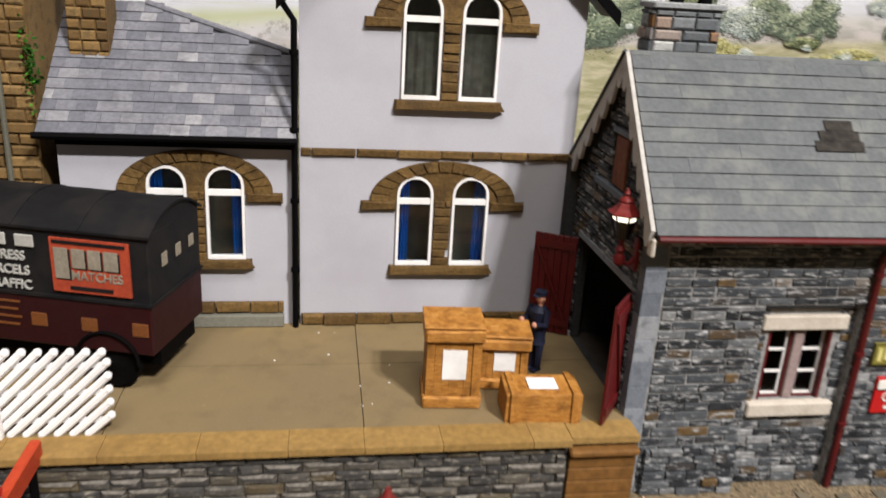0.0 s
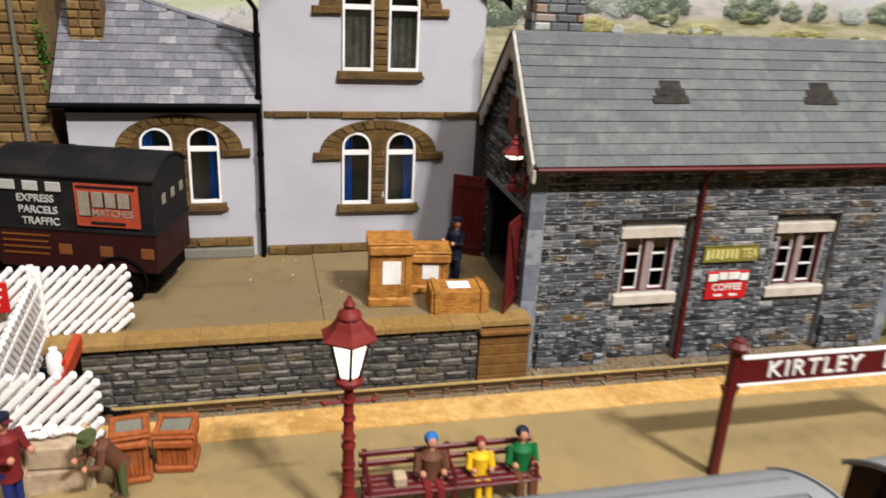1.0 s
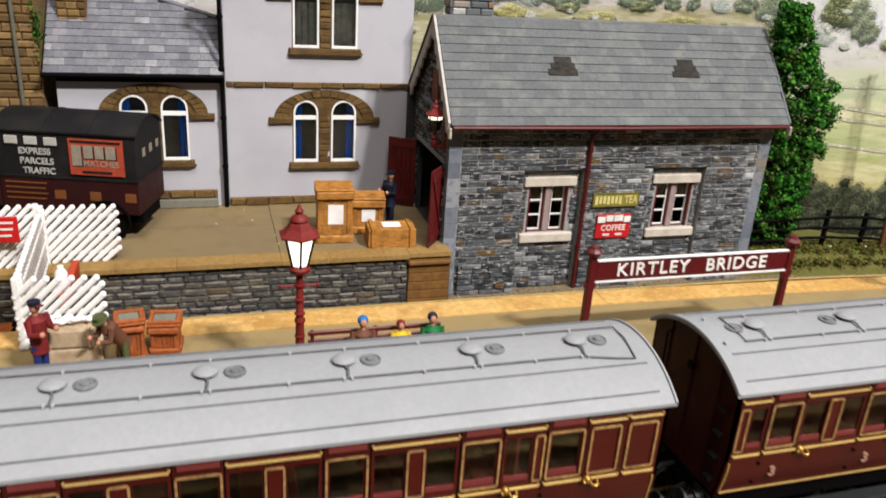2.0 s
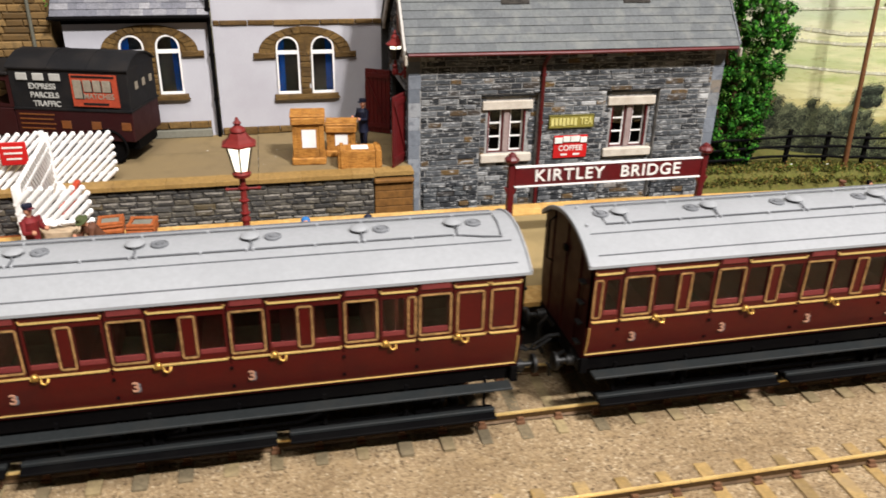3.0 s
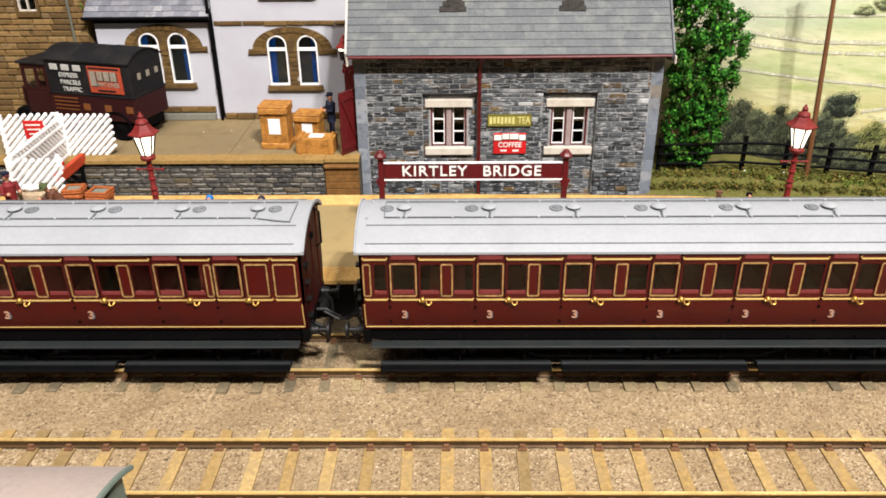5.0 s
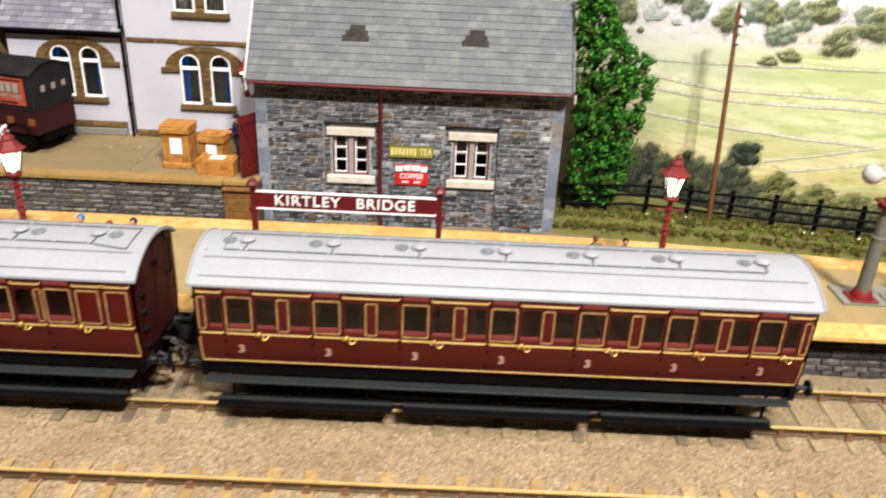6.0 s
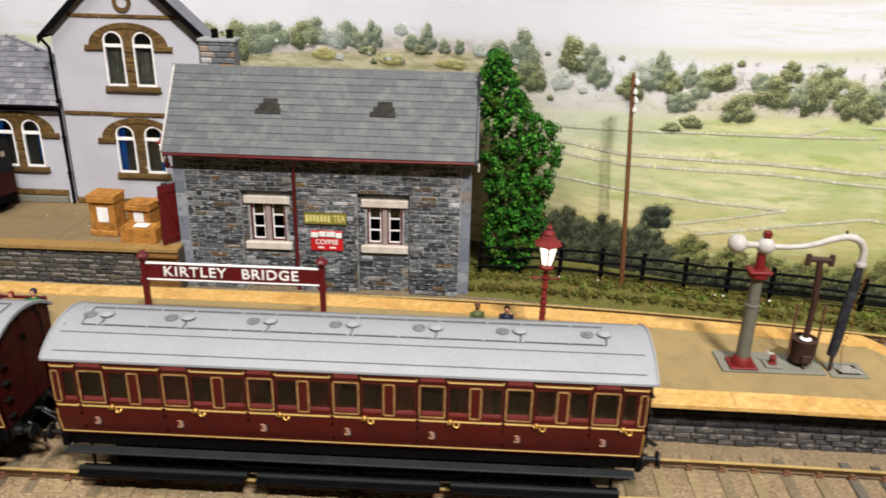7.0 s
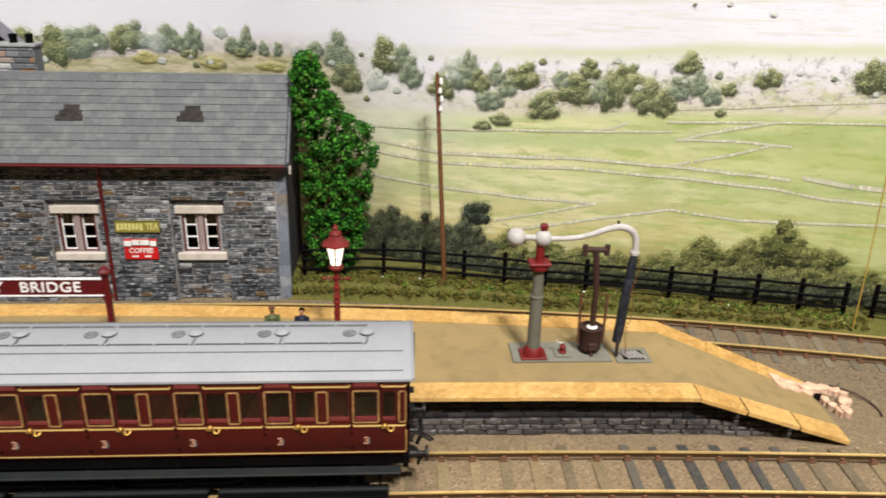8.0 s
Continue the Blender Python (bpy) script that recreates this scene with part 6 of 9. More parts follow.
M_LAMPTOP = paint("mid_grey_lamp_top", srgb(116, 118, 122), 0.55, 0.2, 700, 0.1)
M_NUMERAL = paint("pale_gilt_numeral", srgb(178, 132, 108), 0.45, 0.1)
GLASS_DIM = glass_mat("coach_window_glass", (0.88, 0.86, 0.80, 1), 0.06)


def arc_z(y, lift=0.0):
    r = (CH ** 2 + C_RISE ** 2) / (2 * C_RISE)
    return C_CROWN - r + math.sqrt(max(0.0, r * r - (y - CY) ** 2)) + lift


def under(z):
    """How far the side turns in below the waist."""
    return 0.0027 * max(0.0, (0.0490 - z) / (0.0490 - C_FLOOR)) ** 1.7


RING = {}
M_BEAD = paint("dull_tan_gold_beading", srgb(176, 140, 92, 1.0), 0.36, 0.45, 600, 0.3, srgb(110, 76, 48, 1.0), metal=0.6, big=160)
# maroon mixed darker than the sides to carry the coach ends' shade
M_COACHEND = paint("shade_dark_maroon_end", srgb(56, 13, 11), 0.45, 0.2, 700, 0.1, srgb(32, 11, 11), big=90, spec=0.15)


def beading(parent, u0, u1, z0, z1, y):
    key = (round((u1 - u0) * 1e4), round((z1 - z0) * 1e4))
    if key not in RING:
        RING[key] = ring_mesh("beading", u1 - u0, z1 - z0, 0.00075, 0.0006, M_BEAD, 0.0010 if min(key) > 30 else 0.0)
        RING[key + (0,)] = ring_mesh("beading_edge", u1 - u0 + 0.0007, z1 - z0 + 0.0007, 0.0014, 0.0003, M_COACHEND, 0.0013 if min(key) > 30 else 0.0)
    ob = new("beading", RING[key])
    ob.parent = parent
    ob.location = Vector(((u0 + u1) / 2, y, (z0 + z1) / 2)) - base_of(parent)
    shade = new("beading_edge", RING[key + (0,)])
    shade.parent = parent
    shade.location = ob.location


def coach(xa, doors, blind, label, flip=-1):
    """Panelled compartment coach. doors: left edges of the doors; blind: end panels without windows (u0, u1)."""
    xb = xa + CLEN
    c = thing("passenger_coach", label, "railway coach", ((xa + xb) / 2, CY, RAIL_TOP), "train coaches")
    yf, yb = CY - CH, CY + CH
    dw = 0.0142
    # windows and panels in order along the side
    wins, narrow = [], []
    edges = []
    for d in doors:
        edges += [(d, d + dw)]
    for d, e in edges:
        wins.append((d + 0.0020, e - 0.0020, 1))
    stops = sorted([xa + 0.0008] + [v for d in edges for v in d] + [v for b in blind for v in b] + [xb - 0.0008])
    quarters = []
    for a, b in zip(stops[0::2], stops[1::2]):
        if b - a > 0.004:
            quarters.append((a, b))
    for a, b in quarters:
        if b - a > 0.022:
            m = (a + b) / 2
            narrow.append((m - 0.0030, m + 0.0030))
            wins += [(a + 0.0012, m - 0.0036, 0), (m + 0.0036, b - 0.0012, 0)]
        elif a < xa + 0.002:
            narrow.append((a + 0.0006, a + 0.0046))
            wins.append((a + 0.0060, b - 0.0012, 0))
        elif b > xb - 0.002:
            narrow.append((b - 0.0046, b - 0.0006))
            wins.append((a + 0.0012, b - 0.0060, 0))
        else:
            narrow.append((b - 0.0040, b - 0.0004))
            wins.append((a + 0.0012, b - 0.0050, 0))
    wz0, wz1 = 0.0545, 0.0708
    holes = [rect(u0, u1, wz0, wz1) for u0, u1, k in sorted(wins)]
    side = part("side_panel", plate(rect(xa, xb, 0.0490, C_EAVE), holes, yf, 0.0012), M_CRIMSON, c, "crimson panelled side")
    part("side_panel", plate(rect(xa, xb, 0.0490, C_EAVE), holes, yb - 0.0012, 0.0012), M_CRIMSON, c)
    low = [0.0490 + (C_FLOOR - 0.0490) * k / 7 for k in range(8)]
    for s in (-1, 1):
        prof = [(CY + s * (CH - under(z)), z) for z in low]
        prof += [(y - s * 0.0012, z) for y, z in prof[::-1]]
        part("lower_panel", plate([(y, z) for y, z in prof], [], xa, xb - xa, "x"), M_CRIMSON, c, "crimson lower panel turned under at the foot", True)
    curve = [(yf + under(z), z) for z in low]
    end = curve[::-1] + [(y, arc_z(y) - 0.001) for y in np.linspace(yf, yb, 15)] + [(yb - under(z), z) for z in low]
    for x, s in ((xa, 1), (xb - 0.0012, -1)):
        e = part("end_panel", plate(end, [], x, 0.0012, "x"), M_COACHEND, c, "maroon coach end, darkened in colour for its shade")
        xo = x - 0.0006 if s == 1 else x + 0.0012
        for y in (CY - 0.0165, CY, CY + 0.0165):
            part("end_bead", B(xo, xo + 0.0006, y - 0.0004, y + 0.0004, C_FLOOR + 0.001, arc_z(y) - 0.002), M_COACHEND, e)
        for i in range(4):
            part("end_step", B(xo - 0.0018, xo + 0.0024, yf + 0.004, yf + 0.0085, C_FLOOR + 0.006 + i * 0.0095, C_FLOOR + 0.0068 + i * 0.0095), M_GEAR, e, "black step iron")
        part("end_handrail", T([(xo, CY + 0.014, 0.060), (xo - s * 0.003, CY + 0.014, 0.062), (xo - s * 0.003, CY + 0.014, 0.080), (xo, CY + 0.014, 0.082)], 0.0005, 6), M_BLACK, e)
        part("lamp_iron", B(xo - 0.001, xo + 0.0016, CY - 0.0015, CY + 0.0015, 0.072, 0.0745), M_BLACK, e)
    part("floor", B(xa + 0.0013, xb - 0.0013, yf + 0.0045, yb - 0.0045, C_FLOOR, C_FLOOR + 0.002), M_DARK, c)
    # compartments
    for a, b in quarters:
        m = (a + b) / 2
        if xa + 0.02 < m < xb - 0.02:
            part("partition", B(m - 0.0006, m + 0.0006, yf + 0.0045, yb - 0.0045, C_FLOOR + 0.0021, C_EAVE), M_SEAT, c)
            for s in (-1, 1):
                part("bench_seat", B(min(m + s * 0.0008, m + s * 0.0095), max(m + s * 0.0008, m + s * 0.0095), yf + 0.0045, yb - 0.0045, C_FLOOR + 0.0022, C_FLOOR + 0.0095, bevel=0.0006), M_SEAT, c)
    for u0, u1, k in wins:
        part("pane", B(u0, u1, yf + 0.0005, yf + 0.0008, wz0, wz1), GLASS_DIM, side)
        part("window_ledge", B(u0, u1, yf + 0.0001, yf + 0.0011, wz0, wz0 + (0.0022 if k else 0.0018)), M_CRIMSON_D, side, "paler red window ledge")
        part("pane", B(u0, u1, yb - 0.0008, yb - 0.0005, wz0, wz1), GLASS_DIM, side)
    # raised mouldings
    for u0, u1, k in wins:
        if k:
            beading(side, u0 - 0.0014, u1 + 0.0014, wz0 - 0.0012, wz1 + 0.0010, yf)
    for u0, u1 in narrow:
        part("fillet_panel", B(u0 + 0.0010, u1 - 0.0010, yf - 0.0002, yf + 0.0004, wz0, wz1 - 0.0004), M_CRIMSON, side)
        beading(side, u0, u1, wz0 - 0.0012, wz1 + 0.0006, yf)
    for u0, u1 in blind:
        beading(side, u0 + 0.0006, u1 - 0.0006, wz0 - 0.0012, wz1 + 0.0008, yf)
    heads = sorted([xa + 0.0012] + [v for d in edges for v in d] + [v for b in blind[1:] for v in b[:1]] + [xb - 0.0012])
    for a, b in zip(heads, heads[1:]):
        if any(abs(a - d) < 1e-6 for d, e in edges):
            part("bonnet_vent", B(a + 0.0012, b - 0.0012, yf - 0.0007, yf + 0.0002, 0.0736, 0.0772, bevel=0.0004), M_CRIMSON_D, side, "paler red ventilator bonnet over the door")
        else:
            part("head_bead", T([(a + 0.0005, yf - 0.0002, 0.0746), (a + 0.0008, yf - 0.0002, 0.0736), (b - 0.0008, yf - 0.0002, 0.0736), (b - 0.0005, yf - 0.0002, 0.0746)], 0.00052, 5), M_GOLD, side)
    waist = sorted([xa + 0.0012] + [d for d, e in edges] + [b[0] for b in blind] + [xb - 0.0012])
    for a, b in zip(waist, waist[1:]):
        if b - a > 0.003:
            part("waist_bead", T([(a + 0.0008, yf - 0.0002, 0.0522), (a + 0.0012, yf - 0.0002, 0.0514), (b - 0.0012, yf - 0.0002, 0.0514), (b - 0.0008, yf - 0.0002, 0.0522)], 0.00048, 5), M_GOLD, side)
    for d, e in edges:
        for x in (d, e):
            part("door_gap", B(x - 0.00022, x + 0.00022, yf - 0.00006, yf + 0.0003, 0.0491, C_EAVE - 0.0006), M_BLACK, side)
    rim = [(yf + under(z) - 0.0002, z) for z in (0.0488, 0.0470, 0.0445, 0.0420, 0.0390, 0.0362, 0.0345)]
    part("lower_beading", T([(xa + 0.0014, y, z) for y, z in rim] + [(xb - 0.0014, y, z) for y, z in rim[::-1]], 0.00032, 5), M_GOLD, side)
    for d, e in edges:
        h = part("door_handle", T([(e + 0.0006, yf - 0.0012, 0.0512), (e + 0.0030, yf - 0.0012, 0.0512)], 0.0008, 6), M_BRASS, side, "brass door handle")
        part("handle_boss", ball(bmesh.new(), (e + 0.0020, yf - 0.0010, 0.0518), 0.0015, seg=8), M_BRASS, h)
        part("grab_handle", T([(e + 0.0036, yf, 0.0504), (e + 0.0040, yf - 0.0014, 0.0495), (e + 0.0050, yf - 0.0016, 0.0491), (e + 0.0060, yf - 0.0013, 0.0496), (e + 0.0063, yf, 0.0504)], 0.00046, 6), M_BRASS, side)
        if not blind or d < 0.05:
            letters("3", 0.0058, ((d + e) / 2 + 0.0006, yf + under(0.0424) - 0.0002, 0.0422), M_STRIP, side, "numeral_shade", 0.0002, squash=1.1)
            letters("3", 0.0058, ((d + e) / 2, yf + under(0.0424) - 0.0005, 0.0426), M_NUMERAL, side, "class_numeral", 0.0002, squash=1.1)
        part("door_hinge", B(d - 0.0004, d + 0.0006, yf + under(0.0383) - 0.0006, yf + under(0.0383) + 0.0002, 0.0378, 0.0388), M_BLACK, side)
        part("door_hinge", B(d - 0.0004, d + 0.0006, yf - 0.0007, yf, 0.0468, 0.0478), M_BLACK, side)
    # roof
    bm = bmesh.new()
    ys = np.linspace(CY - CH - 0.0012, CY + CH + 0.0012, 25)
    rows = [[bm.verts.new((x, y, arc_z(y) + dz)) for y, dz in [(v, 0.0) for v in ys] + [(v, -0.0012) for v in ys[::-1]]] for x in (xa - 0.0022, xa + 0.1, xb - 0.1, xb + 0.0022)]
    n = len(rows[0])
    for a, b in zip(rows, rows[1:]):
        for k in range(n):
            bm.faces.new((a[k], a[(k + 1) % n], b[(k + 1) % n], b[k]))
    bm.faces.new(rows[0])
    bm.faces.new(rows[-1])
    roof = part("roof", bm, M_ROOFGREY, c, "light grey arched roof", True)
    for y in (CY - 0.0256, CY - 0.0157, CY + 0.0256, CY + 0.0157):
        x0, x1 = xa + 0.003, xb - 0.003
        part("rain_strip", T([(x0, y, arc_z(y, 0.0002)), (x1, y, arc_z(y, 0.0002))], 0.00030, 5), M_STRIP, roof, "dark rain strip")
    for x in (xa - 0.0018, xb + 0.0018):
        part("roof_hoop", T([(x, y, arc_z(y, 0.0002)) for y in ys], 0.0006, 5), M_ROOFGREY, roof)
    yp, yq = CY - 0.0109, CY + 0.0059
    hot = xa + 0.0115 if flip < 0 else xb - 0.0055
    far = doors[-1] + dw / 2 if flip < 0 else xa + 0.006
    loop = [(far, yp), ((hot + far) / 2, yp), (hot + (0.02 if flip > 0 else 0.0) * -1, yp)]
    if flip > 0:
        loop += [(hot - 0.008, yp - 0.0022), (hot - 0.001, yp - 0.0030)]
    loop += [(hot, CY - 0.003), (hot, yq), (far, yq)]
    part("gas_pipe", T([(px, py, arc_z(py, 0.0007)) for px, py in loop], 0.00034, 5), M_STRIP, roof, "thin dark gas pipe")
    for i, d in enumerate(doors):
        x = d + dw / 2 + (0.0 if flip < 0 else 0.0030 if i < len(doors) - 1 else 0.0120)
        yv = CY - 0.0023
        z = arc_z(yv)
        v = part("ventilator", L(x, yv, [(0.0018, z - 0.0006), (0.0018, z + 0.0006), (0.0036, z + 0.0008), (0.0038, z + 0.0013), (0.0028, z + 0.0021), (0.0012, z + 0.0024)], 12), M_ROOFGREY, roof, "grey domed ventilator", True)
        part("gas_branch", T([(x, yv - 0.003, z + 0.0006), (x + 0.0006, yv - 0.005, arc_z(yv - 0.005, 0.0009)), (x, yp, arc_z(yp, 0.0008))], 0.00038, 5), M_STRIP, v)
        part("vent_stem", L(x, yv + 0.0004, [(0.0021, z + 0.0001), (0.0034, z + 0.0007)], 10), M_STRIP, v)
        xl = x + flip * 0.0086
        part("lamp_top", L(xl, yv, [(0.0034, z - 0.0008), (0.0034, z + 0.0005), (0.0029, z + 0.0008), (0.0026, z + 0.0004), (0.0016, z + 0.0004), (0.0014, z + 0.0010), (0.0004, z + 0.0012)], 12), M_LAMPTOP, roof, "round dark grey lamp top", True)
        for px, py in ((x - 0.0012, yp), (x + 0.0012, yp), (x - 0.018, yp), (x + 0.0015, yq), (x - 0.016, yq)):
            if xa < px < max(hot, far):
                part("pipe_clip", B(px - 0.0004, px + 0.0004, py - 0.0007, py + 0.0007, arc_z(py) - 0.0002, arc_z(py) + 0.0010), M_CLIP, roof, "pale grey pipe clip")
    # underframe
    for s in (-1, 1):
        y = CY + s * 0.0225
        part("solebar", B(xa + 0.002, xb - 0.002, y - 0.0012, y + 0.0012, 0.0255, C_FLOOR - 0.0002), M_BLACK, c)
        yo = CY + s * 0.0305
        # lower boards made broad and black, standing in for the shade below
        for zz, w in ((0.0262, 0.0060), (0.0120, 0.0100)):
            spans = ((xa + 0.004, xb - 0.004),) if zz > 0.02 else ((xa + 0.008, xa + 0.095), (xa + 0.100, xa + 0.194), (xa + 0.199, xb - 0.010))
            for q0, q1 in spans:
                yb0 = yo if zz > 0.02 else yo - s * 0.0018
                part("footboard", B(q0, q1, yb0 - w / 2, yb0 + w / 2, zz, zz + 0.0012, bevel=0.0003), M_FOOT if zz > 0.02 else M_BLACK, c, "dark grey footboard" if zz > 0.02 else "lower footboard, black for the shade under the coach")
                # grey strip that paints the lower board's lit edge
                if zz < 0.02:
                    part("footboard_lip", B(q0, q1, yb0 - 0.0012, yb0 + 0.0012, zz + 0.0013, zz + 0.0030, bevel=0.0003), M_FOOT, c)
        xx = xa + 0.015
        while xx < xb - 0.01:
            part("step_bracket", B(xx, xx + 0.0012, yo - s * 0.0032 - 0.0006, yo - s * 0.0032 + 0.0006, 0.0122, 0.0300), M_BLACK, c)
            xx += 0.0330
        for xw in (xa + 0.040, xa + CLEN / 2, xb - 0.040):
            part("axlebox", B(xw - 0.0038, xw + 0.0038, CY + s * 0.0210, CY + s * 0.0260 + 0.0, 0.0115, 0.0190, bevel=0.0006) if s > 0 else
                 B(xw - 0.0038, xw + 0.0038, CY - 0.0260, CY - 0.0210, 0.0115, 0.0190, bevel=0.0006), M_BLACK, c)
            part("leaf_spring", T([(xw - 0.013, y, 0.0235), (xw - 0.006, y, 0.0208), (xw, y, 0.0200), (xw + 0.006, y, 0.0208), (xw + 0.013, y, 0.0235)], 0.0011, 6), M_BLACK, c)
    for xw in (xa + 0.040, xa + CLEN / 2, xb - 0.040):
        for s in (-1, 1):
            w = bmesh.new()
            prof = [(0.0005, 0.0), (0.0118, 0.0), (0.0118, 0.0016), (0.0096, 0.0020), (0.0090, 0.0010), (0.0030, 0.0014), (0.0026, 0.0030), (0.0005, 0.0030)]
            lathe(w, 0, 0, prof, 24)
            w.transform(Matrix.Translation((xw, CY + s * 0.0150, RAIL_TOP + 0.0118)) @ Matrix.Rotation(-s * math.pi / 2, 4, "X"))
            part("wheel", w, M_BLACK, c, "black disc wheel", True)
        part("axle", T([(xw, CY - 0.021, RAIL_TOP + 0.0118), (xw, CY + 0.021, RAIL_TOP + 0.0118)], 0.0016, 8), M_BLACK, c)
    # unseen gas reservoirs, brake gear and truss under the floor, added to block light
    for x0, x1 in ((xa + 0.056, xa + 0.132), (xb - 0.132, xb - 0.056)):
        for yy in (CY - 0.0130, CY + 0.0130):
            part("gas_reservoir", T([(x0, yy, 0.0182), (x0 + 0.002, yy, 0.0182), (x1 - 0.002, yy, 0.0182), (x1, yy, 0.0182)], [0.0040, 0.0062, 0.0062, 0.0040], 12), M_BLACK, c, "", True)
    for xw in (xa + 0.040, xa + CLEN / 2, xb - 0.040):
        for q in (-1, 1):
            for yy in (CY - 0.0165, CY + 0.0165):
                part("brake_block", B(xw + q * 0.0150 - 0.0022, xw + q * 0.0150 + 0.0022, yy - 0.0018, yy + 0.0018, 0.0080, 0.0250, bevel=0.0005), M_BLACK, c)
    for yy in (CY - 0.0205, CY + 0.0205):
        part("brake_rod", T([(xa + 0.020, yy, 0.0105), (xb - 0.020, yy, 0.0105)], 0.0011, 6), M_BLACK, c)
        part("truss_rod", T([(xa + 0.060, yy, 0.0250), (xa + 0.090, yy, 0.0125), (xb - 0.090, yy, 0.0125), (xb - 0.060, yy, 0.0250)], 0.0010, 6), M_BLACK, c)
    for x, s in ((xa, -1), (xb, 1)):
        part("buffer_beam", B(min(x, x - s * 0.003), max(x, x - s * 0.003), CY - 0.0265, CY + 0.0265, 0.0255, C_FLOOR - 0.0003), M_BLACK, c)
        for yy in (CY - 0.0198, CY + 0.0198):
            bf = bmesh.new()
            lathe(bf, 0, 0, [(0.0028, 0), (0.0024, 0.004), (0.0013, 0.0042), (0.0013, 0.0082), (0.0042, 0.0086), (0.0042, 0.0098), (0.0010, 0.0104)], 14)
            bf.transform(Matrix.Translation((x, yy, 0.0288)) @ Matrix.Rotation(s * math.pi / 2, 4, "Y"))
            part("buffer", bf, M_GEAR, c, "worn black round buffer", True)
        part("coupling_hook", T([(x, CY, 0.029), (x + s * 0.005, CY, 0.029), (x + s * 0.008, CY, 0.0270), (x + s * 0.007, CY, 0.0245)], 0.0011, 6), M_GEAR, c)
        part("brake_hose", T([(x + s * 0.0005, CY + 0.007, 0.030), (x + s * 0.004, CY + 0.007, 0.035), (x + s * 0.007, CY + 0.007, 0.031), (x + s * 0.0075, CY + 0.007, 0.022), (x + s * 0.005, CY + 0.006, 0.016)], 0.0011, 7), M_GEAR, c, "black brake hose", True)
        part("heating_pipe", T([(x, CY - 0.009, 0.026), (x + s * 0.004, CY - 0.009, 0.024), (x + s * 0.0065, CY - 0.008, 0.018), (x + s * 0.0055, CY - 0.006, 0.012)], 0.0010, 7), M_GEAR, c)
        part("coupling_link", T([(x + s * 0.004, CY - 0.0012, 0.0285), (x + s * 0.012, CY - 0.0016, 0.0235), (x + s * 0.0135, CY, 0.0230), (x + s * 0.012, CY + 0.0016, 0.0235), (x + s * 0.004, CY + 0.0012, 0.0285)], 0.0007, 6), M_GEAR, c, "steel coupling link")
        part("safety_chain", T([(x + s * 0.0005, CY - 0.013, 0.0275), (x + s * 0.003, CY - 0.0125, 0.0215), (x + s * 0.0065, CY - 0.011, 0.0185), (x + s * 0.009, CY - 0.010, 0.0215)], 0.0007, 6), M_GEAR, c)
        part("headstock_plate", B(min(x, x + s * 0.0008), max(x, x + s * 0.0008), CY - 0.0245, CY - 0.0150, 0.0262, 0.0318, bevel=0.0002), M_GEAR, c)
    return c


C2 = 0.1630
coach(C2, [C2 + 0.0139 + 0.0420 * i for i in range(7)], [], "crimson and gold seven-compartment railway coach with grey roof")
C1 = 0.1350 - CLEN
coach(C1, [-0.1475, -0.1055, -0.0635, -0.0215, 0.0205, 0.0628, 0.0918], [(0.1068, 0.1192), (0.1205, 0.1328)], "crimson and gold brake coach with blind end panels", 1)


# ---- station name board -----------------------------------------------------
NBY = 0.1195
nb = thing("station_name_board", "maroon station name board with white lettering on two posts", "sign", (0.2195, NBY, PLAT))
for x in (0.1643, 0.2765):
    part("post", B(x - 0.0017, x + 0.0017, NBY - 0.0017, NBY + 0.0017, PLAT, 0.0812, bevel=0.0003), M_MAROON, nb)
    part("post_cap", L(x, NBY, [(0.0026, 0.0812), (0.0038, 0.0820), (0.0040, 0.0834), (0.0030, 0.0845), (0.0024, 0.0850), (0.0020, 0.0860), (0.0004, 0.0870)], 8, turn=math.pi / 8), M_MAROON, nb, "moulded maroon cap")
    part("bracket", plate([(x - 0.0017, 0.0630), (x + 0.0017, 0.0630), (x + 0.0035, 0.0674), (x - 0.0035, 0.0674)], [], NBY - 0.0012, 0.0024), M_MAROON, nb)
part("board", B(0.1662, 0.2746, NBY - 0.0012, NBY + 0.0012, 0.0683, 0.0784, bevel=0.0002), M_MAROON, nb, "maroon board")
for z0, z1 in ((0.0784, 0.0791), (0.0675, 0.0683)):
    part("edge_strip", B(0.1662, 0.2746, NBY - 0.0017, NBY + 0.0002, z0, z1), M_WHITE, nb, "white edge strip")
letters("KIRTLEY", 0.0092, (0.1968, NBY - 0.0013, 0.0733), M_LETTER, nb, depth=0.0004, spacing=1.14, squash=1.05)
letters("BRIDGE", 0.0092, (0.2440, NBY - 0.0013, 0.0732), M_LETTER, nb, depth=0.0004, spacing=1.12, squash=1.05)


# ---- model figures: one plain mesh each -------------------------------------
M_SKIN = paint("flesh_paint", srgb(196, 138, 110), 0.6, 0.08)
M_TROUSER = paint("blue_paint_trousers", srgb(36, 48, 112), 0.6, 0.15)
M_NAVY = paint("navy_paint", srgb(28, 32, 52), 0.55, 0.15)
M_REDCOAT = paint("dark_red_paint", srgb(120, 34, 36), 0.6, 0.15)
M_BROWNCOAT = paint("brown_paint", srgb(104, 66, 48), 0.6, 0.15)
M_GREENCOAT = paint("green_paint", srgb(20, 104, 54), 0.6, 0.15)
M_YELLOW = paint("yellow_paint", srgb(232, 186, 32), 0.6, 0.1)
M_BLUE = paint("blue_paint", srgb(40, 110, 176), 0.6, 0.1)
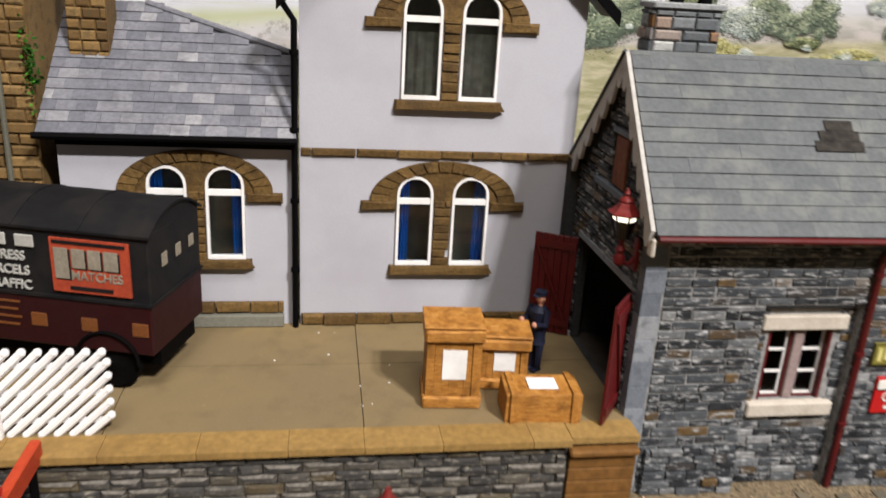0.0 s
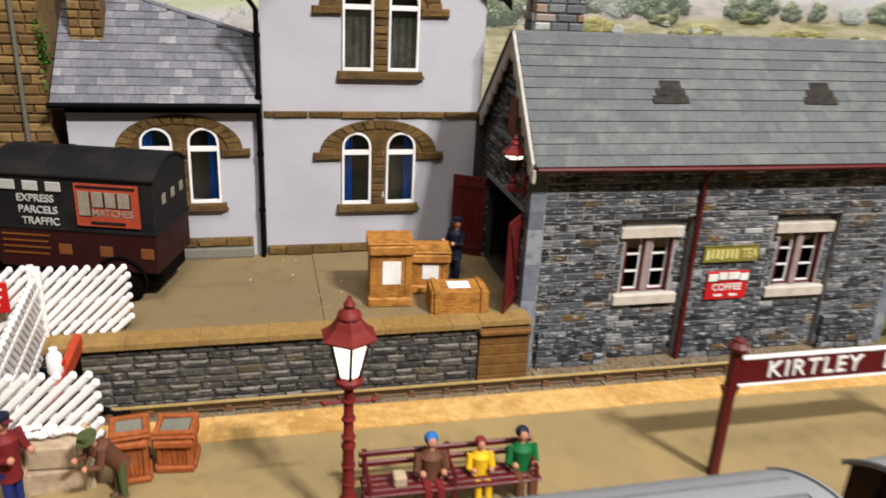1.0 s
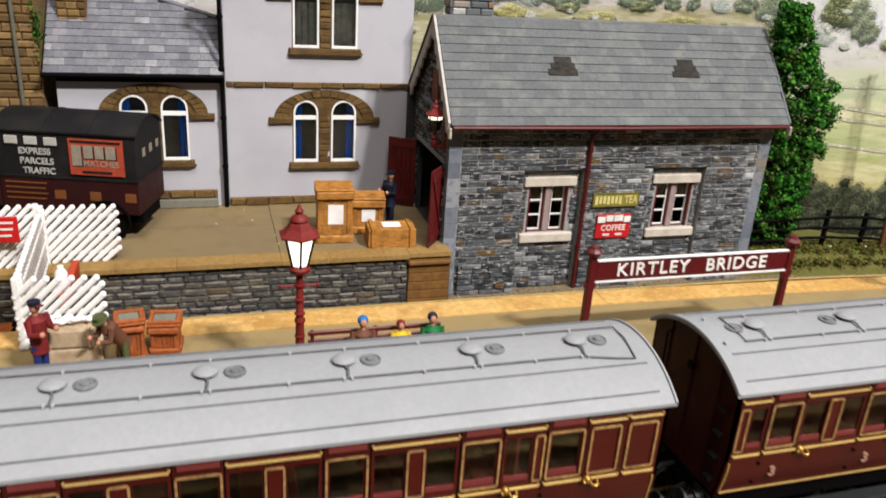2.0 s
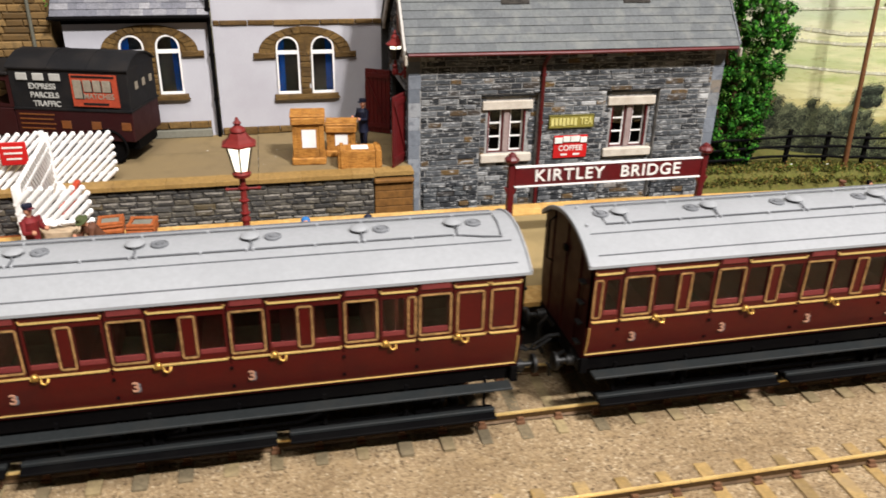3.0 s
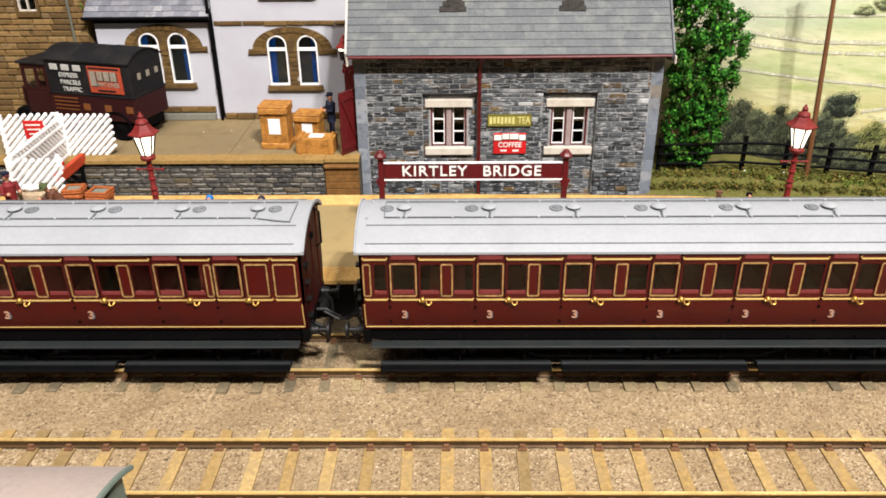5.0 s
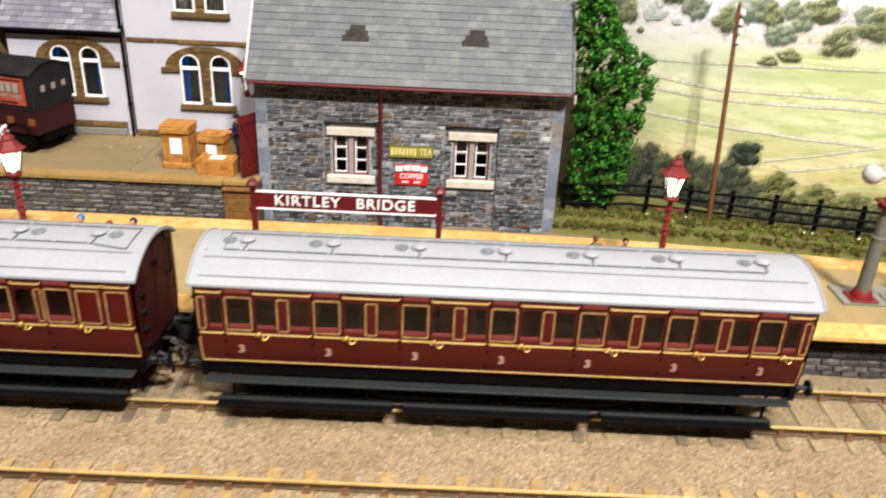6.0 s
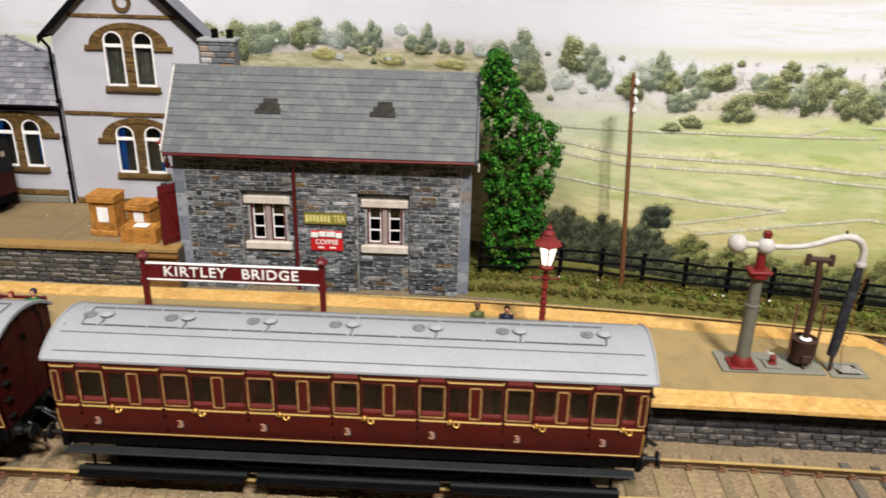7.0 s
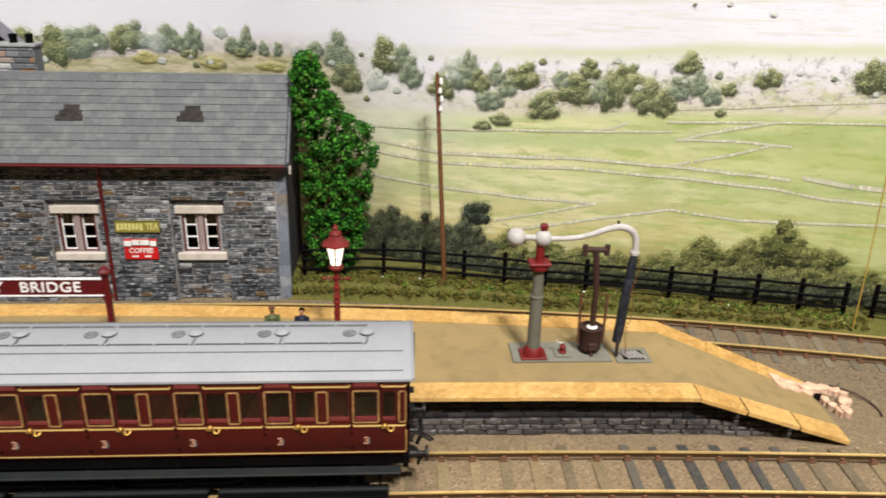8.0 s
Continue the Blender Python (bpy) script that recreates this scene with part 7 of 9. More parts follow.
M_OLIVE = paint("olive_paint", srgb(84, 92, 56), 0.6, 0.15)


def figure(label, at, h, mats, seated=False, stoop=0.0, turn=0.0, hat="cap", arms=0.5):
    """Small painted model figure. mats: coat, legs, flesh, hat."""
    bm = bmesh.new()
    k = h / 0.040
    if seated:
        for s in (-1, 1):
            tube(bm, [(s * 0.0022, 0.0, 0.0110), (s * 0.0024, -0.0075, 0.0112), (s * 0.0024, -0.0085, 0.0010)], [0.0021, 0.0020, 0.0014], 8, 1)
            box(bm, s * 0.0024 - 0.0013, s * 0.0024 + 0.0013, -0.0120, -0.0072, 0.0, 0.0014, 0.0004, 1)
        hip, sh = Vector((0, 0.0, 0.0110)), Vector((0, 0.0008, 0.0225))
    else:
        for s in (-1, 1):
            tube(bm, [(s * 0.0019, 0, 0.0006), (s * 0.0020, 0, 0.0090), (s * 0.0018, 0, 0.0180)], [0.0015, 0.0017, 0.0024], 8, 1)
            box(bm, s * 0.0019 - 0.0014, s * 0.0019 + 0.0014, -0.0042, 0.0016, 0.0, 0.0014, 0.0004, 1)
        hip = Vector((0, 0, 0.0170))
        sh = hip + Vector((0, -math.sin(stoop), math.cos(stoop))) * 0.0150
    up = (sh - hip).normalized()
    tube(bm, [hip - up * 0.0030, hip, hip + up * 0.0060, sh - up * 0.0015, sh + up * 0.0008], [0.0042, 0.0038, 0.0040, 0.0046, 0.0024], 10, 0)
    head = sh + up * 0.0046
    for s in (-1, 1):
        a = sh + Vector((s * 0.0046, 0, -0.0004))
        e = a + Vector((s * 0.0010, -0.0020, -0.0065))
        w = e + Vector((-s * 0.0016, -0.0050 * arms - 0.001, 0.0010 if arms > 0.4 else -0.004))
        tube(bm, [a, e, w], [0.0019, 0.0016, 0.0013], 7, 0)
        ball(bm, w, 0.0014, seg=8, mi=2)
    tube(bm, [sh, head], 0.0013, 8, 2)
    ball(bm, head, 0.0025, (0.9, 1.0, 1.2), 10, 2)
    if hat == "cap":
        tube(bm, [head + up * 0.0014, head + up * 0.0034], [0.0027, 0.0029], 10, 3)
        box(bm, head.x - 0.0017, head.x + 0.0017, head.y - 0.0044, head.y - 0.0018, head.z + 0.0012, head.z + 0.0018, 0.0002, 3)
    elif hat == "hat":
        tube(bm, [head + up * 0.0012, head + up * 0.0018], [0.0046, 0.0044], 12, 3)
        tube(bm, [head + up * 0.0018, head + up * 0.0042], [0.0029, 0.0024], 10, 3)
    else:
        ball(bm, head + up * 0.0008 + Vector((0, 0.0006, 0)), 0.0028, (1, 1, 0.95), 10, 3)
    bm.transform(Matrix.Rotation(turn, 4, "Z") @ Matrix.Diagonal((k, k, k, 1)))
    bm.transform(Matrix.Translation(at))
    return solo("figurine", bm, mats, label, "figurine", at, smooth=True)


figure("painted porter figurine in navy uniform on the goods platform", (0.1075, 0.3000, GP), 0.0370, [M_NAVY, M_NAVY, M_SKIN, M_NAVY], turn=-1.0, arms=0.9)
figure("seated figurine in brown coat with blue hat on the bench", (0.0555, 0.1215, PLAT), 0.0360, [M_BROWNCOAT, M_REDCOAT, M_SKIN, M_BLUE], True, hat="hair")
figure("small seated figurine in yellow coat on the bench", (0.0730, 0.1215, PLAT + 0.0012), 0.0300, [M_YELLOW, M_YELLOW, M_SKIN, M_REDCOAT], True, hat="hair")
figure("seated figurine in green coat on the bench", (0.0880, 0.1215, PLAT), 0.0350, [M_GREENCOAT, M_BROWNCOAT, M_SKIN, M_NAVY], True, hat="hair")
figure("figurine in dark red waistcoat and blue trousers by the crates", (-0.0800, 0.1400, PLAT), 0.0365, [M_REDCOAT, M_TROUSER, M_SKIN, M_NAVY], turn=0.9, arms=0.9)
figure("stooping figurine in brown coat with green hat by the crates", (-0.0475, 0.1420, PLAT), 0.0325, [M_BROWNCOAT, M_OLIVE, M_SKIN, M_OLIVE], stoop=0.6, turn=-0.9, hat="hat", arms=0.9)
figure("figurine in olive coat and cap waiting on the platform", (0.3735, 0.1230, PLAT), 0.0285, [M_OLIVE, M_BROWNCOAT, M_SKIN, M_BROWNCOAT], turn=0.2)
figure("dark-haired figurine in grey coat waiting on the platform", (0.3920, 0.1220, PLAT), 0.0280, [M_NAVY, M_NAVY, M_SKIN, M_BLACK], turn=-0.1, hat="hair")


# ---- bench ------------------------------------------------------------------
bn = thing("platform_bench", "long maroon slatted platform bench", "bench", (0.0615, 0.1225, PLAT))
for y in (0.1150, 0.1180, 0.1210, 0.1240):
    part("seat_slat", B(0.0315, 0.0935, y - 0.0012, y + 0.0012, PLAT + 0.0098, PLAT + 0.0108, bevel=0.0002), M_MAROON, bn)
for z in (0.0128, 0.0168):
    part("back_rail", B(0.0315, 0.0935, 0.1268, 0.1280, PLAT + z, PLAT + z + 0.0022, bevel=0.0003), M_MAROON, bn)
for x in (0.0335, 0.0625, 0.0915):
    part("leg", T([(x, 0.1145, PLAT), (x, 0.1150, PLAT + 0.0098)], 0.0009, 6), M_MAROON, bn)
    part("leg", T([(x, 0.1262, PLAT), (x, 0.1262, PLAT + 0.0098), (x, 0.1286, PLAT + 0.0190)], 0.0009, 6), M_MAROON, bn)
    part("armrest", T([(x, 0.1275, PLAT + 0.0150), (x, 0.1150, PLAT + 0.0150), (x, 0.1145, PLAT + 0.0098)], 0.0008, 6), M_MAROON, bn)
solo("small_parcel", B(0.0420, 0.0465, 0.1165, 0.1215, PLAT + 0.0109, PLAT + 0.0150, bevel=0.0006), M_PALEWOOD, "small pale parcel on the bench", "parcel", (0.044, 0.119, PLAT + 0.0109))


# ---- crates -----------------------------------------------------------------
def crate(name, label, at, w, d, h, mat, rz=0.0, rx=0.0, upright=True, paper=None, group="goods crates"):
    """Framed packing case: boards, corner battens, lid, paper label."""
    c = thing(name, label, "crate", (0, 0, 0), group)
    part("case", B(-w / 2, w / 2, -d / 2, d / 2, 0, h, bevel=0.0003), mat, c)
    t = min(w, h) * 0.155
    for s in (-1, 1):
        if upright:
            part("batten", B(s * (w / 2 - t / 2) - t / 2, s * (w / 2 - t / 2) + t / 2, -d / 2 - 0.0009, -d / 2 + 0.0001, 0.0002, h - 0.0002, bevel=0.0002), mat, c)
        else:
            part("batten", B(s * w * 0.40 - t * 0.7, s * w * 0.40 + t * 0.7, -d / 2 - 0.0010, d / 2 + 0.0010, 0, h + 0.0010, bevel=0.0003), mat, c)
    if upright:
        for z in (0.0, h - t * 1.5):
            part("batten", B(-w / 2 - 0.0008, w / 2 + 0.0008, -d / 2 - 0.0026, -d / 2 - 0.0008, z, z + t * 1.5, bevel=0.0007), mat, c)
            part("batten", B(-w / 2 - 0.0010, -w / 2 + 0.0002, -d / 2 - 0.0006, d / 2, z, z + t * 1.5, bevel=0.0003), mat, c)
            part("batten", B(w / 2 - 0.0002, w / 2 + 0.0010, -d / 2 - 0.0006, d / 2, z, z + t * 1.5, bevel=0.0003), mat, c)
        part("lid", B(-w / 2 - 0.0012, w / 2 + 0.0012, -d / 2 - 0.0012, d / 2 + 0.0012, h + 0.0001, h + 0.0014, bevel=0.0004), mat, c)
        if name == "tea_chest":
            for q in (-1, 1):
                part("rim", B(-w / 2 - 0.0010, w / 2 + 0.0010, q * (d / 2 - 0.0002) - 0.0009, q * (d / 2 - 0.0002) + 0.0009, h + 0.0015, h + 0.0030, bevel=0.0003), mat, c)
                part("rim", B(q * (w / 2 - 0.0002) - 0.0009, q * (w / 2 - 0.0002) + 0.0009, -d / 2 + 0.0010, d / 2 - 0.0010, h + 0.0015, h + 0.0029, bevel=0.0003), mat, c)
            part("packing", B(-w * 0.40, w * 0.40, -d * 0.40, d * 0.40, h + 0.0014, h + 0.0017), M_SLAB, c, "grey packing")
        n = 5
        for i in range(n):
            u0 = -w / 2 + t + (w - 2 * t) * i / n
            part("board", B(u0 + 0.0001, u0 + (w - 2 * t) / n - 0.0001, -d / 2 - 0.0004, -d / 2 + 0.0001, t * 1.5, h - t * 1.5), mat, c)
    if paper == "front":
        part("paper_label", B(-w * 0.20, w * 0.24, -d / 2 - 0.0007, -d / 2 - 0.0005, h * 0.36, h * 0.74), M_PAPER, c, "white paper label")
    elif paper == "top":
        part("paper_label", B(-w * 0.18, w * 0.20, -d * 0.25, d * 0.28, h + 0.0002, h + 0.0004), M_PAPER, c, "white paper label")
    for k, ob in enumerate(c.children):
        if not ob.name.startswith("paper"):
            for v in ob.data.vertices:
                q = v.co * 420
                v.co += 0.00042 * noise.noise_vector((q.x + k, q.y, q.z))
    c.matrix_basis = Matrix.Translation(at) @ Matrix.Rotation(rz, 4, "Z") @ Matrix.Rotation(rx, 4, "X")
    return c


crate("packing_crate", "tall golden wooden packing crate with white paper label", (0.0665, 0.2790, GP), 0.0215, 0.0170, 0.0335, M_WOODBOX, radians(-4), 0.0, True, "front")
crate("packing_crate", "square wooden packing crate with slatted front behind the others", (0.0905, 0.2920, GP), 0.0200, 0.0160, 0.0225, M_WOODBOX, radians(-8), 0, True, "front")
crate("packing_crate", "low long wooden packing crate with white paper on top", (0.1000, 0.2640, GP), 0.0300, 0.0165, 0.0125, M_WOODBOX, radians(-3), 0, False, "top")
crate("tea_chest", "red-brown wooden tea chest on the platform", (-0.0455, 0.1545, PLAT), 0.0112, 0.0110, 0.0172, M_REDBOX, radians(6))
crate("tea_chest", "red-brown wooden tea chest on the platform", (-0.0305, 0.1590, PLAT), 0.0124, 0.0112, 0.0134, M_REDBOX, radians(-5))
crate("fish_crate", "pale slatted wooden crate in a stack", (-0.0690, 0.1530, PLAT), 0.0240, 0.0130, 0.0085, M_PALEWOOD, radians(4), 0, False)
crate("fish_crate", "pale slatted wooden crate in a stack", (-0.0700, 0.1535, PLAT + 0.0096), 0.0220, 0.0130, 0.0080, M_PALEWOOD, radians(-3), 0, False)
goods = thing("wrapped_goods", "heap of white wrapped goods on the crates", "parcel", (-0.07, 0.1535, PLAT + 0.019))
for i in range(14):
    r = random.Random(i)
    part("bundle", ball(bmesh.new(), (-0.078 + 0.0013 * i, 0.1535 + r.uniform(-0.003, 0.003), PLAT + 0.0202 + r.uniform(-0.0005, 0.0006)), 0.0017, (1.3, 0.8, 0.7), 8), M_PAPER, goods, "", True)
# bent-rail buffer stop at the end of the siding
M_BEAM = paint("orange_red_beam", srgb(186, 66, 34), 0.6, 0.15, 700, 0.2, srgb(140, 44, 26))
bs = thing("buffer_stop", "black bent-rail buffer stop with orange-red beam and white lamp", "buffer stop", (-0.086, 0.2225, GROUND))
for yy in (0.2055, 0.2395):
    bend = [(-0.060, yy, 0.0010), (-0.067, yy, 0.0012), (-0.073, yy, 0.0040), (-0.078, yy, 0.0110), (-0.083, yy, 0.0185), (-0.089, yy, 0.0240), (-0.096, yy, 0.0255), (-0.104, yy, 0.0205), (-0.110, yy, 0.0120), (-0.115, yy, 0.0005)]
    part("bent_rail", T(bend, 0.0017, 8), M_BLACK, bs, "black bent rail", True)
    part("strut", T([(-0.080, yy, 0.0150), (-0.080, yy, 0.0340)], 0.0016, 8), M_BLACK, bs)
part("beam", B(-0.0818, -0.0782, 0.1990, 0.2460, 0.0320, 0.0400, bevel=0.0005), M_BEAM, bs, "orange-red buffer beam")
lp = part("stop_lamp", L(-0.0815, 0.2110, [(0.0029, 0.0402), (0.0031, 0.0412), (0.0031, 0.0475), (0.0022, 0.0490), (0.0016, 0.0500), (0.0016, 0.0512), (0.0006, 0.0516)], 14), M_WHITE, bs, "white lamp", True)
part("lamp_lens", tube(bmesh.new(), [(-0.0788, 0.2110, 0.0445), (-0.0780, 0.2110, 0.0445)], 0.0015, 10), M_SIGNRED, lp, "red lens")


# ---- white lattice fences ---------------------------------------------------
def lattice(p0, p1, z0, z1, label, posts=(0.0, 1.0)):
    """Diagonal white pale fence between two ground points."""
    a, b = Vector(p0), Vector(p1)
    ln = (b - a).length
    d = (b - a).normalized()
    yaw = math.atan2(d.y, d.x)
    f = thing("lattice_fence", label, "fence", (a.x, a.y, z0), "white lattice fences")
    m = Matrix.Translation((a.x, a.y, 0)) @ Matrix.Rotation(yaw, 4, "Z")
    h = z1 - z0
    for z in (z0 + h * 0.16, z0 + h * 0.52, z0 + h * 0.86):
        bm = B(0, ln, 0.0006, 0.0016, z - 0.0011, z + 0.0011, bevel=0.0003)
        bm.transform(m)
        part("rail", bm, M_WHITE, f)
    step = 0.0052
    n = int((ln + h) / step)
    for i in range(-int(h / step), int(ln / step) + 1):
        x0 = i * step
        q0, q1 = max(0.0, -x0 / h), min(1.0, (ln - x0) / h)
        if q1 - q0 < 0.10:
            continue
        ends = [(x0 + q0 * h - 0.0008, 0, z0 + q0 * h - 0.0008 * (q0 > 0)), (x0 + q1 * h + 0.0010, 0, z0 + q1 * h + 0.0010)]
        bm = T(ends, 0.00150, 7)
        for e in ends:
            ball(bm, e, 0.00165, seg=7)
        bm.transform(m)
        part("pale", bm, M_WHITE, f)
    for q in posts:
        bm = B(q * ln - 0.0016, q * ln + 0.0016, -0.0012, 0.0022, z0 - 0.001, z1 + 0.0022, bevel=0.0005)
        bm.transform(m)
        part("post", bm, M_WHITE, f)
    return f


lattice((-0.0970, 0.2585, 0), (-0.0595, 0.2580, 0), GP, GP + 0.031, "white lattice fence panel on the goods platform", (0.0,))
lattice((-0.1400, 0.2500, 0), (-0.0985, 0.2560, 0), GP, GP + 0.033, "white lattice fence panel carrying a red notice")
lattice((-0.0920, 0.1660, 0), (-0.0575, 0.1640, 0), PLAT + 0.0015, PLAT + 0.034, "white lattice fence panel at the platform edge", (0.0,))
lattice((-0.0965, 0.2560, 0), (-0.0915, 0.1680, 0), PLAT + 0.0015, PLAT + 0.035, "white lattice gate across the siding crossing")
nt = solo("notice_board", B(-0.1215, -0.1060, 0.2470, 0.2482, 0.0510, 0.0655, bevel=0.0003), M_SIGNRED, "small red notice board on the white fence", "sign", (-0.1138, 0.2482, 0.0510))
for i, (a, b) in enumerate(((-0.1195, -0.1080), (-0.1190, -0.1085), (-0.1180, -0.1095))):
    part("text_bar", B(a, b, 0.2467, 0.2470, 0.0618 - i * 0.0036, 0.0628 - i * 0.0036), M_LETTER, nt)
# boarded crossing over the siding
cx = thing("boarded_crossing", "brown timber boards over the siding crossing", "crossing", (-0.11, 0.21, GROUND))
for i in range(9):
    y = 0.1905 + i * 0.0060
    part("board", B(-0.150, -0.0940, y, y + 0.0056, GROUND, 0.0058, bevel=0.0004), M_REDBOX, cx)


# ---- parcels motor van ------------------------------------------------------
M_VANTEXT = paint("dull_white_letter", srgb(184, 182, 176), 0.6, 0.1, 700, 0.1, srgb(150, 146, 138))
M_DULLNAME = paint("faded_grey_letter", srgb(150, 140, 124), 0.6, 0.2, 700, 0.1, srgb(110, 96, 80))
van = thing("parcels_van", "black and maroon parcels motor van with orange poster", "van", (0, 0, 0))
VL, VW, VB, VWST, VEV, VCR = 0.0800, 0.0440, 0.0170, 0.0380, 0.0655, 0.0735
roofz = lambda y: VEV + (VCR - VEV) * (1 - (abs(y - VW / 2) / (VW / 2)) ** 2.2)
part("lower_body", B(-VL, 0, 0, VW, VB, VWST, bevel=0.0006), M_VANRED, van, "dull maroon lower body")
part("upper_body", B(-VL, 0, 0.0004, VW - 0.0004, VWST + 0.0001, VEV, bevel=0.0005), M_VANBLACK, van, "dusty black upper body")
bm = bmesh.new()
ys = np.linspace(-0.0008, VW + 0.0008, 17)
rows = [[bm.verts.new((x, y, max(VEV, roofz(y)) + dz)) for y, dz in [(v, 0) for v in ys] + [(v, -0.0010) for v in ys[::-1]]] for x in (-VL - 0.001, -VL * 0.66, -VL * 0.33, 0.0012)]
n = len(rows[0])
for a, b in zip(rows, rows[1:]):
    for k in range(n):
        bm.faces.new((a[k], a[(k + 1) % n], b[(k + 1) % n], b[k]))
bm.faces.new(rows[0])
bm.faces.new(rows[-1])
vroof = part("roof", bm, M_VANBLACK, van, "curved dusty black canvas roof", True)
for x in (-VL * 0.66, -VL * 0.33):
    part("roof_seam", T([(x, y, max(VEV, roofz(y)) + 0.0001) for y in ys], 0.0004, 5), M_VANBLACK, vroof)
part("end_fill", plate([(y, VEV - 0.001) for y in (0.0006, VW - 0.0006)] + [(y, roofz(y) - 0.0012) for y in ys[-2:0:-1]], [], -0.0010, 0.0008, "x"), M_VANBLACK, van)
part("waist_bead", B(-VL, 0.0006, -0.0006, VW + 0.0006, VWST - 0.0006, VWST + 0.0006), M_VANBLACK, van)
part("cab", B(-VL - 0.0260, -VL - 0.0002, 0.0010, VW - 0.0010, VB + 0.001, 0.0380, bevel=0.0010), M_VANRED, van, "maroon cab")
cabw = plate(rect(-VL - 0.0260, -VL - 0.0002, 0.0381, 0.0595), [rect(-VL - 0.0225, -VL - 0.0130, 0.0400, 0.0560), rect(-VL - 0.0100, -VL - 0.0030, 0.0400, 0.0560)], 0.0010, 0.0010)
part("cab_side", cabw, M_VANRED, van)
part("cab_side", plate(rect(-VL - 0.0260, -VL - 0.0002, 0.0381, 0.0595), [rect(-VL - 0.0225, -VL - 0.0130, 0.0400, 0.0560)], VW - 0.0020, 0.0010), M_VANRED, van)
part("cab_window", B(-VL - 0.0225, -VL - 0.0130, 0.0013, 0.0016, 0.0400, 0.0560), M_GLASS, van)
part("cab_roof", B(-VL - 0.0290, -VL - 0.0002, -0.0005, VW + 0.0005, 0.0596, 0.0618, bevel=0.0006), M_VANBLACK, van, "black cab roof")
part("bonnet", B(-VL - 0.0420, -VL - 0.0262, 0.0120, VW - 0.0120, VB + 0.002, 0.0370, bevel=0.0020), M_VANRED, van)
part("chassis", B(-VL - 0.0400, -0.001, 0.0070, VW - 0.0070, 0.0100, VB - 0.0002), M_BLACK, van)
for x in (-0.0190, -VL - 0.0330):
    for y in (0.0015, VW - 0.0065):
        w = bmesh.new()
        lathe(w, 0, 0, [(0.0098, 0), (0.0112, 0.0010), (0.0112, 0.0042), (0.0098, 0.0050), (0.0070, 0.0044), (0.0020, 0.0048), (0.0004, 0.0056)], 22)
        w.transform(Matrix.Translation((x, y + (0.0050 if y < 0.02 else 0.0), 0.0112)) @ Matrix.Rotation(math.pi / 2 if y < 0.02 else -math.pi / 2, 4, "X"))
        part("wheel", w, M_BLACK, van, "black rubber-tyred wheel", True)
part("wheel_arch", T([(-0.0190 + 0.0128 * math.cos(t), -0.0006, 0.0125 + 0.0128 * math.sin(t)) for t in (math.pi * k / 12 for k in range(13))], 0.0008, 5), M_BLACK, van)
part("poster", B(-0.0380, -0.0070, -0.0007, 0.0002, 0.0408, 0.0620), M_POSTER, van, "orange-red advertising poster")
for a, b, z0 in ((-0.0364, -0.0308, 0.0462), (-0.0294, -0.0242, 0.0508), (-0.0230, -0.0180, 0.0508), (-0.0168, -0.0112, 0.0508)):
    part("name_shade", B(a + 0.0007, b + 0.0007, -0.0009, -0.0007, z0 - 0.0006, 0.0578, bevel=0.0001), M_VANBLACK, van)
    part("name_block", B(a, b, -0.0012, -0.0009, z0, 0.0584, bevel=0.0001), M_DULLNAME, van, "dull grey name block")
letters("MATCHES", 0.0050, (-0.0200, -0.0008, 0.0476), M_DULLNAME, van, depth=0.0002, squash=0.92)
part("poster_bar", B(-0.0310, -0.0140, -0.0010, -0.0007, 0.0420, 0.0434), M_VANBLACK, van)
part("poster_bar", B(-0.0368, -0.0082, -0.0010, -0.0007, 0.0600, 0.0612), M_VANBLACK, van)
for i in range(3):
    part("initial_block", B(-0.0745 + i * 0.0112, -0.0670 + i * 0.0112, -0.0006, 0.0002, 0.0570, 0.0618, bevel=0.0003), M_VANTEXT, van, "pale grey block")
    part("initial_block", B(-0.0490 + i * 0.0205, -0.0425 + i * 0.0205, -0.0005, -0.0001, 0.0250, 0.0305, bevel=0.0003), M_GILT, van, "worn gilt block")
    part("initial_block", B(0.0002, 0.0006, 0.0100 + i * 0.0115, 0.0140 + i * 0.0115, 0.0505 + i * 0.0002, 0.0556), M_DULLNAME, van, "faded grey block")
for i, wd in enumerate(("EXPRESS", "PARCELS", "TRAFFIC")):
    letters(wd, 0.0052, (-0.0580 + 0.0008 * i, -0.0001, 0.0530 - 0.0058 * i), M_VANTEXT, van, depth=0.0003, squash=0.95)
for i in range(4):
    part("text_bar", B(-0.0770, -0.0530 - 0.0012 * (i % 2), -0.0005, -0.0001, 0.0338 - i * 0.0032, 0.0346 - i * 0.0032), M_GILT, van)
van.matrix_basis = Matrix.Translation((-0.0480, 0.2832, GP)) @ Matrix.Rotation(radians(-16), 4, "Z")


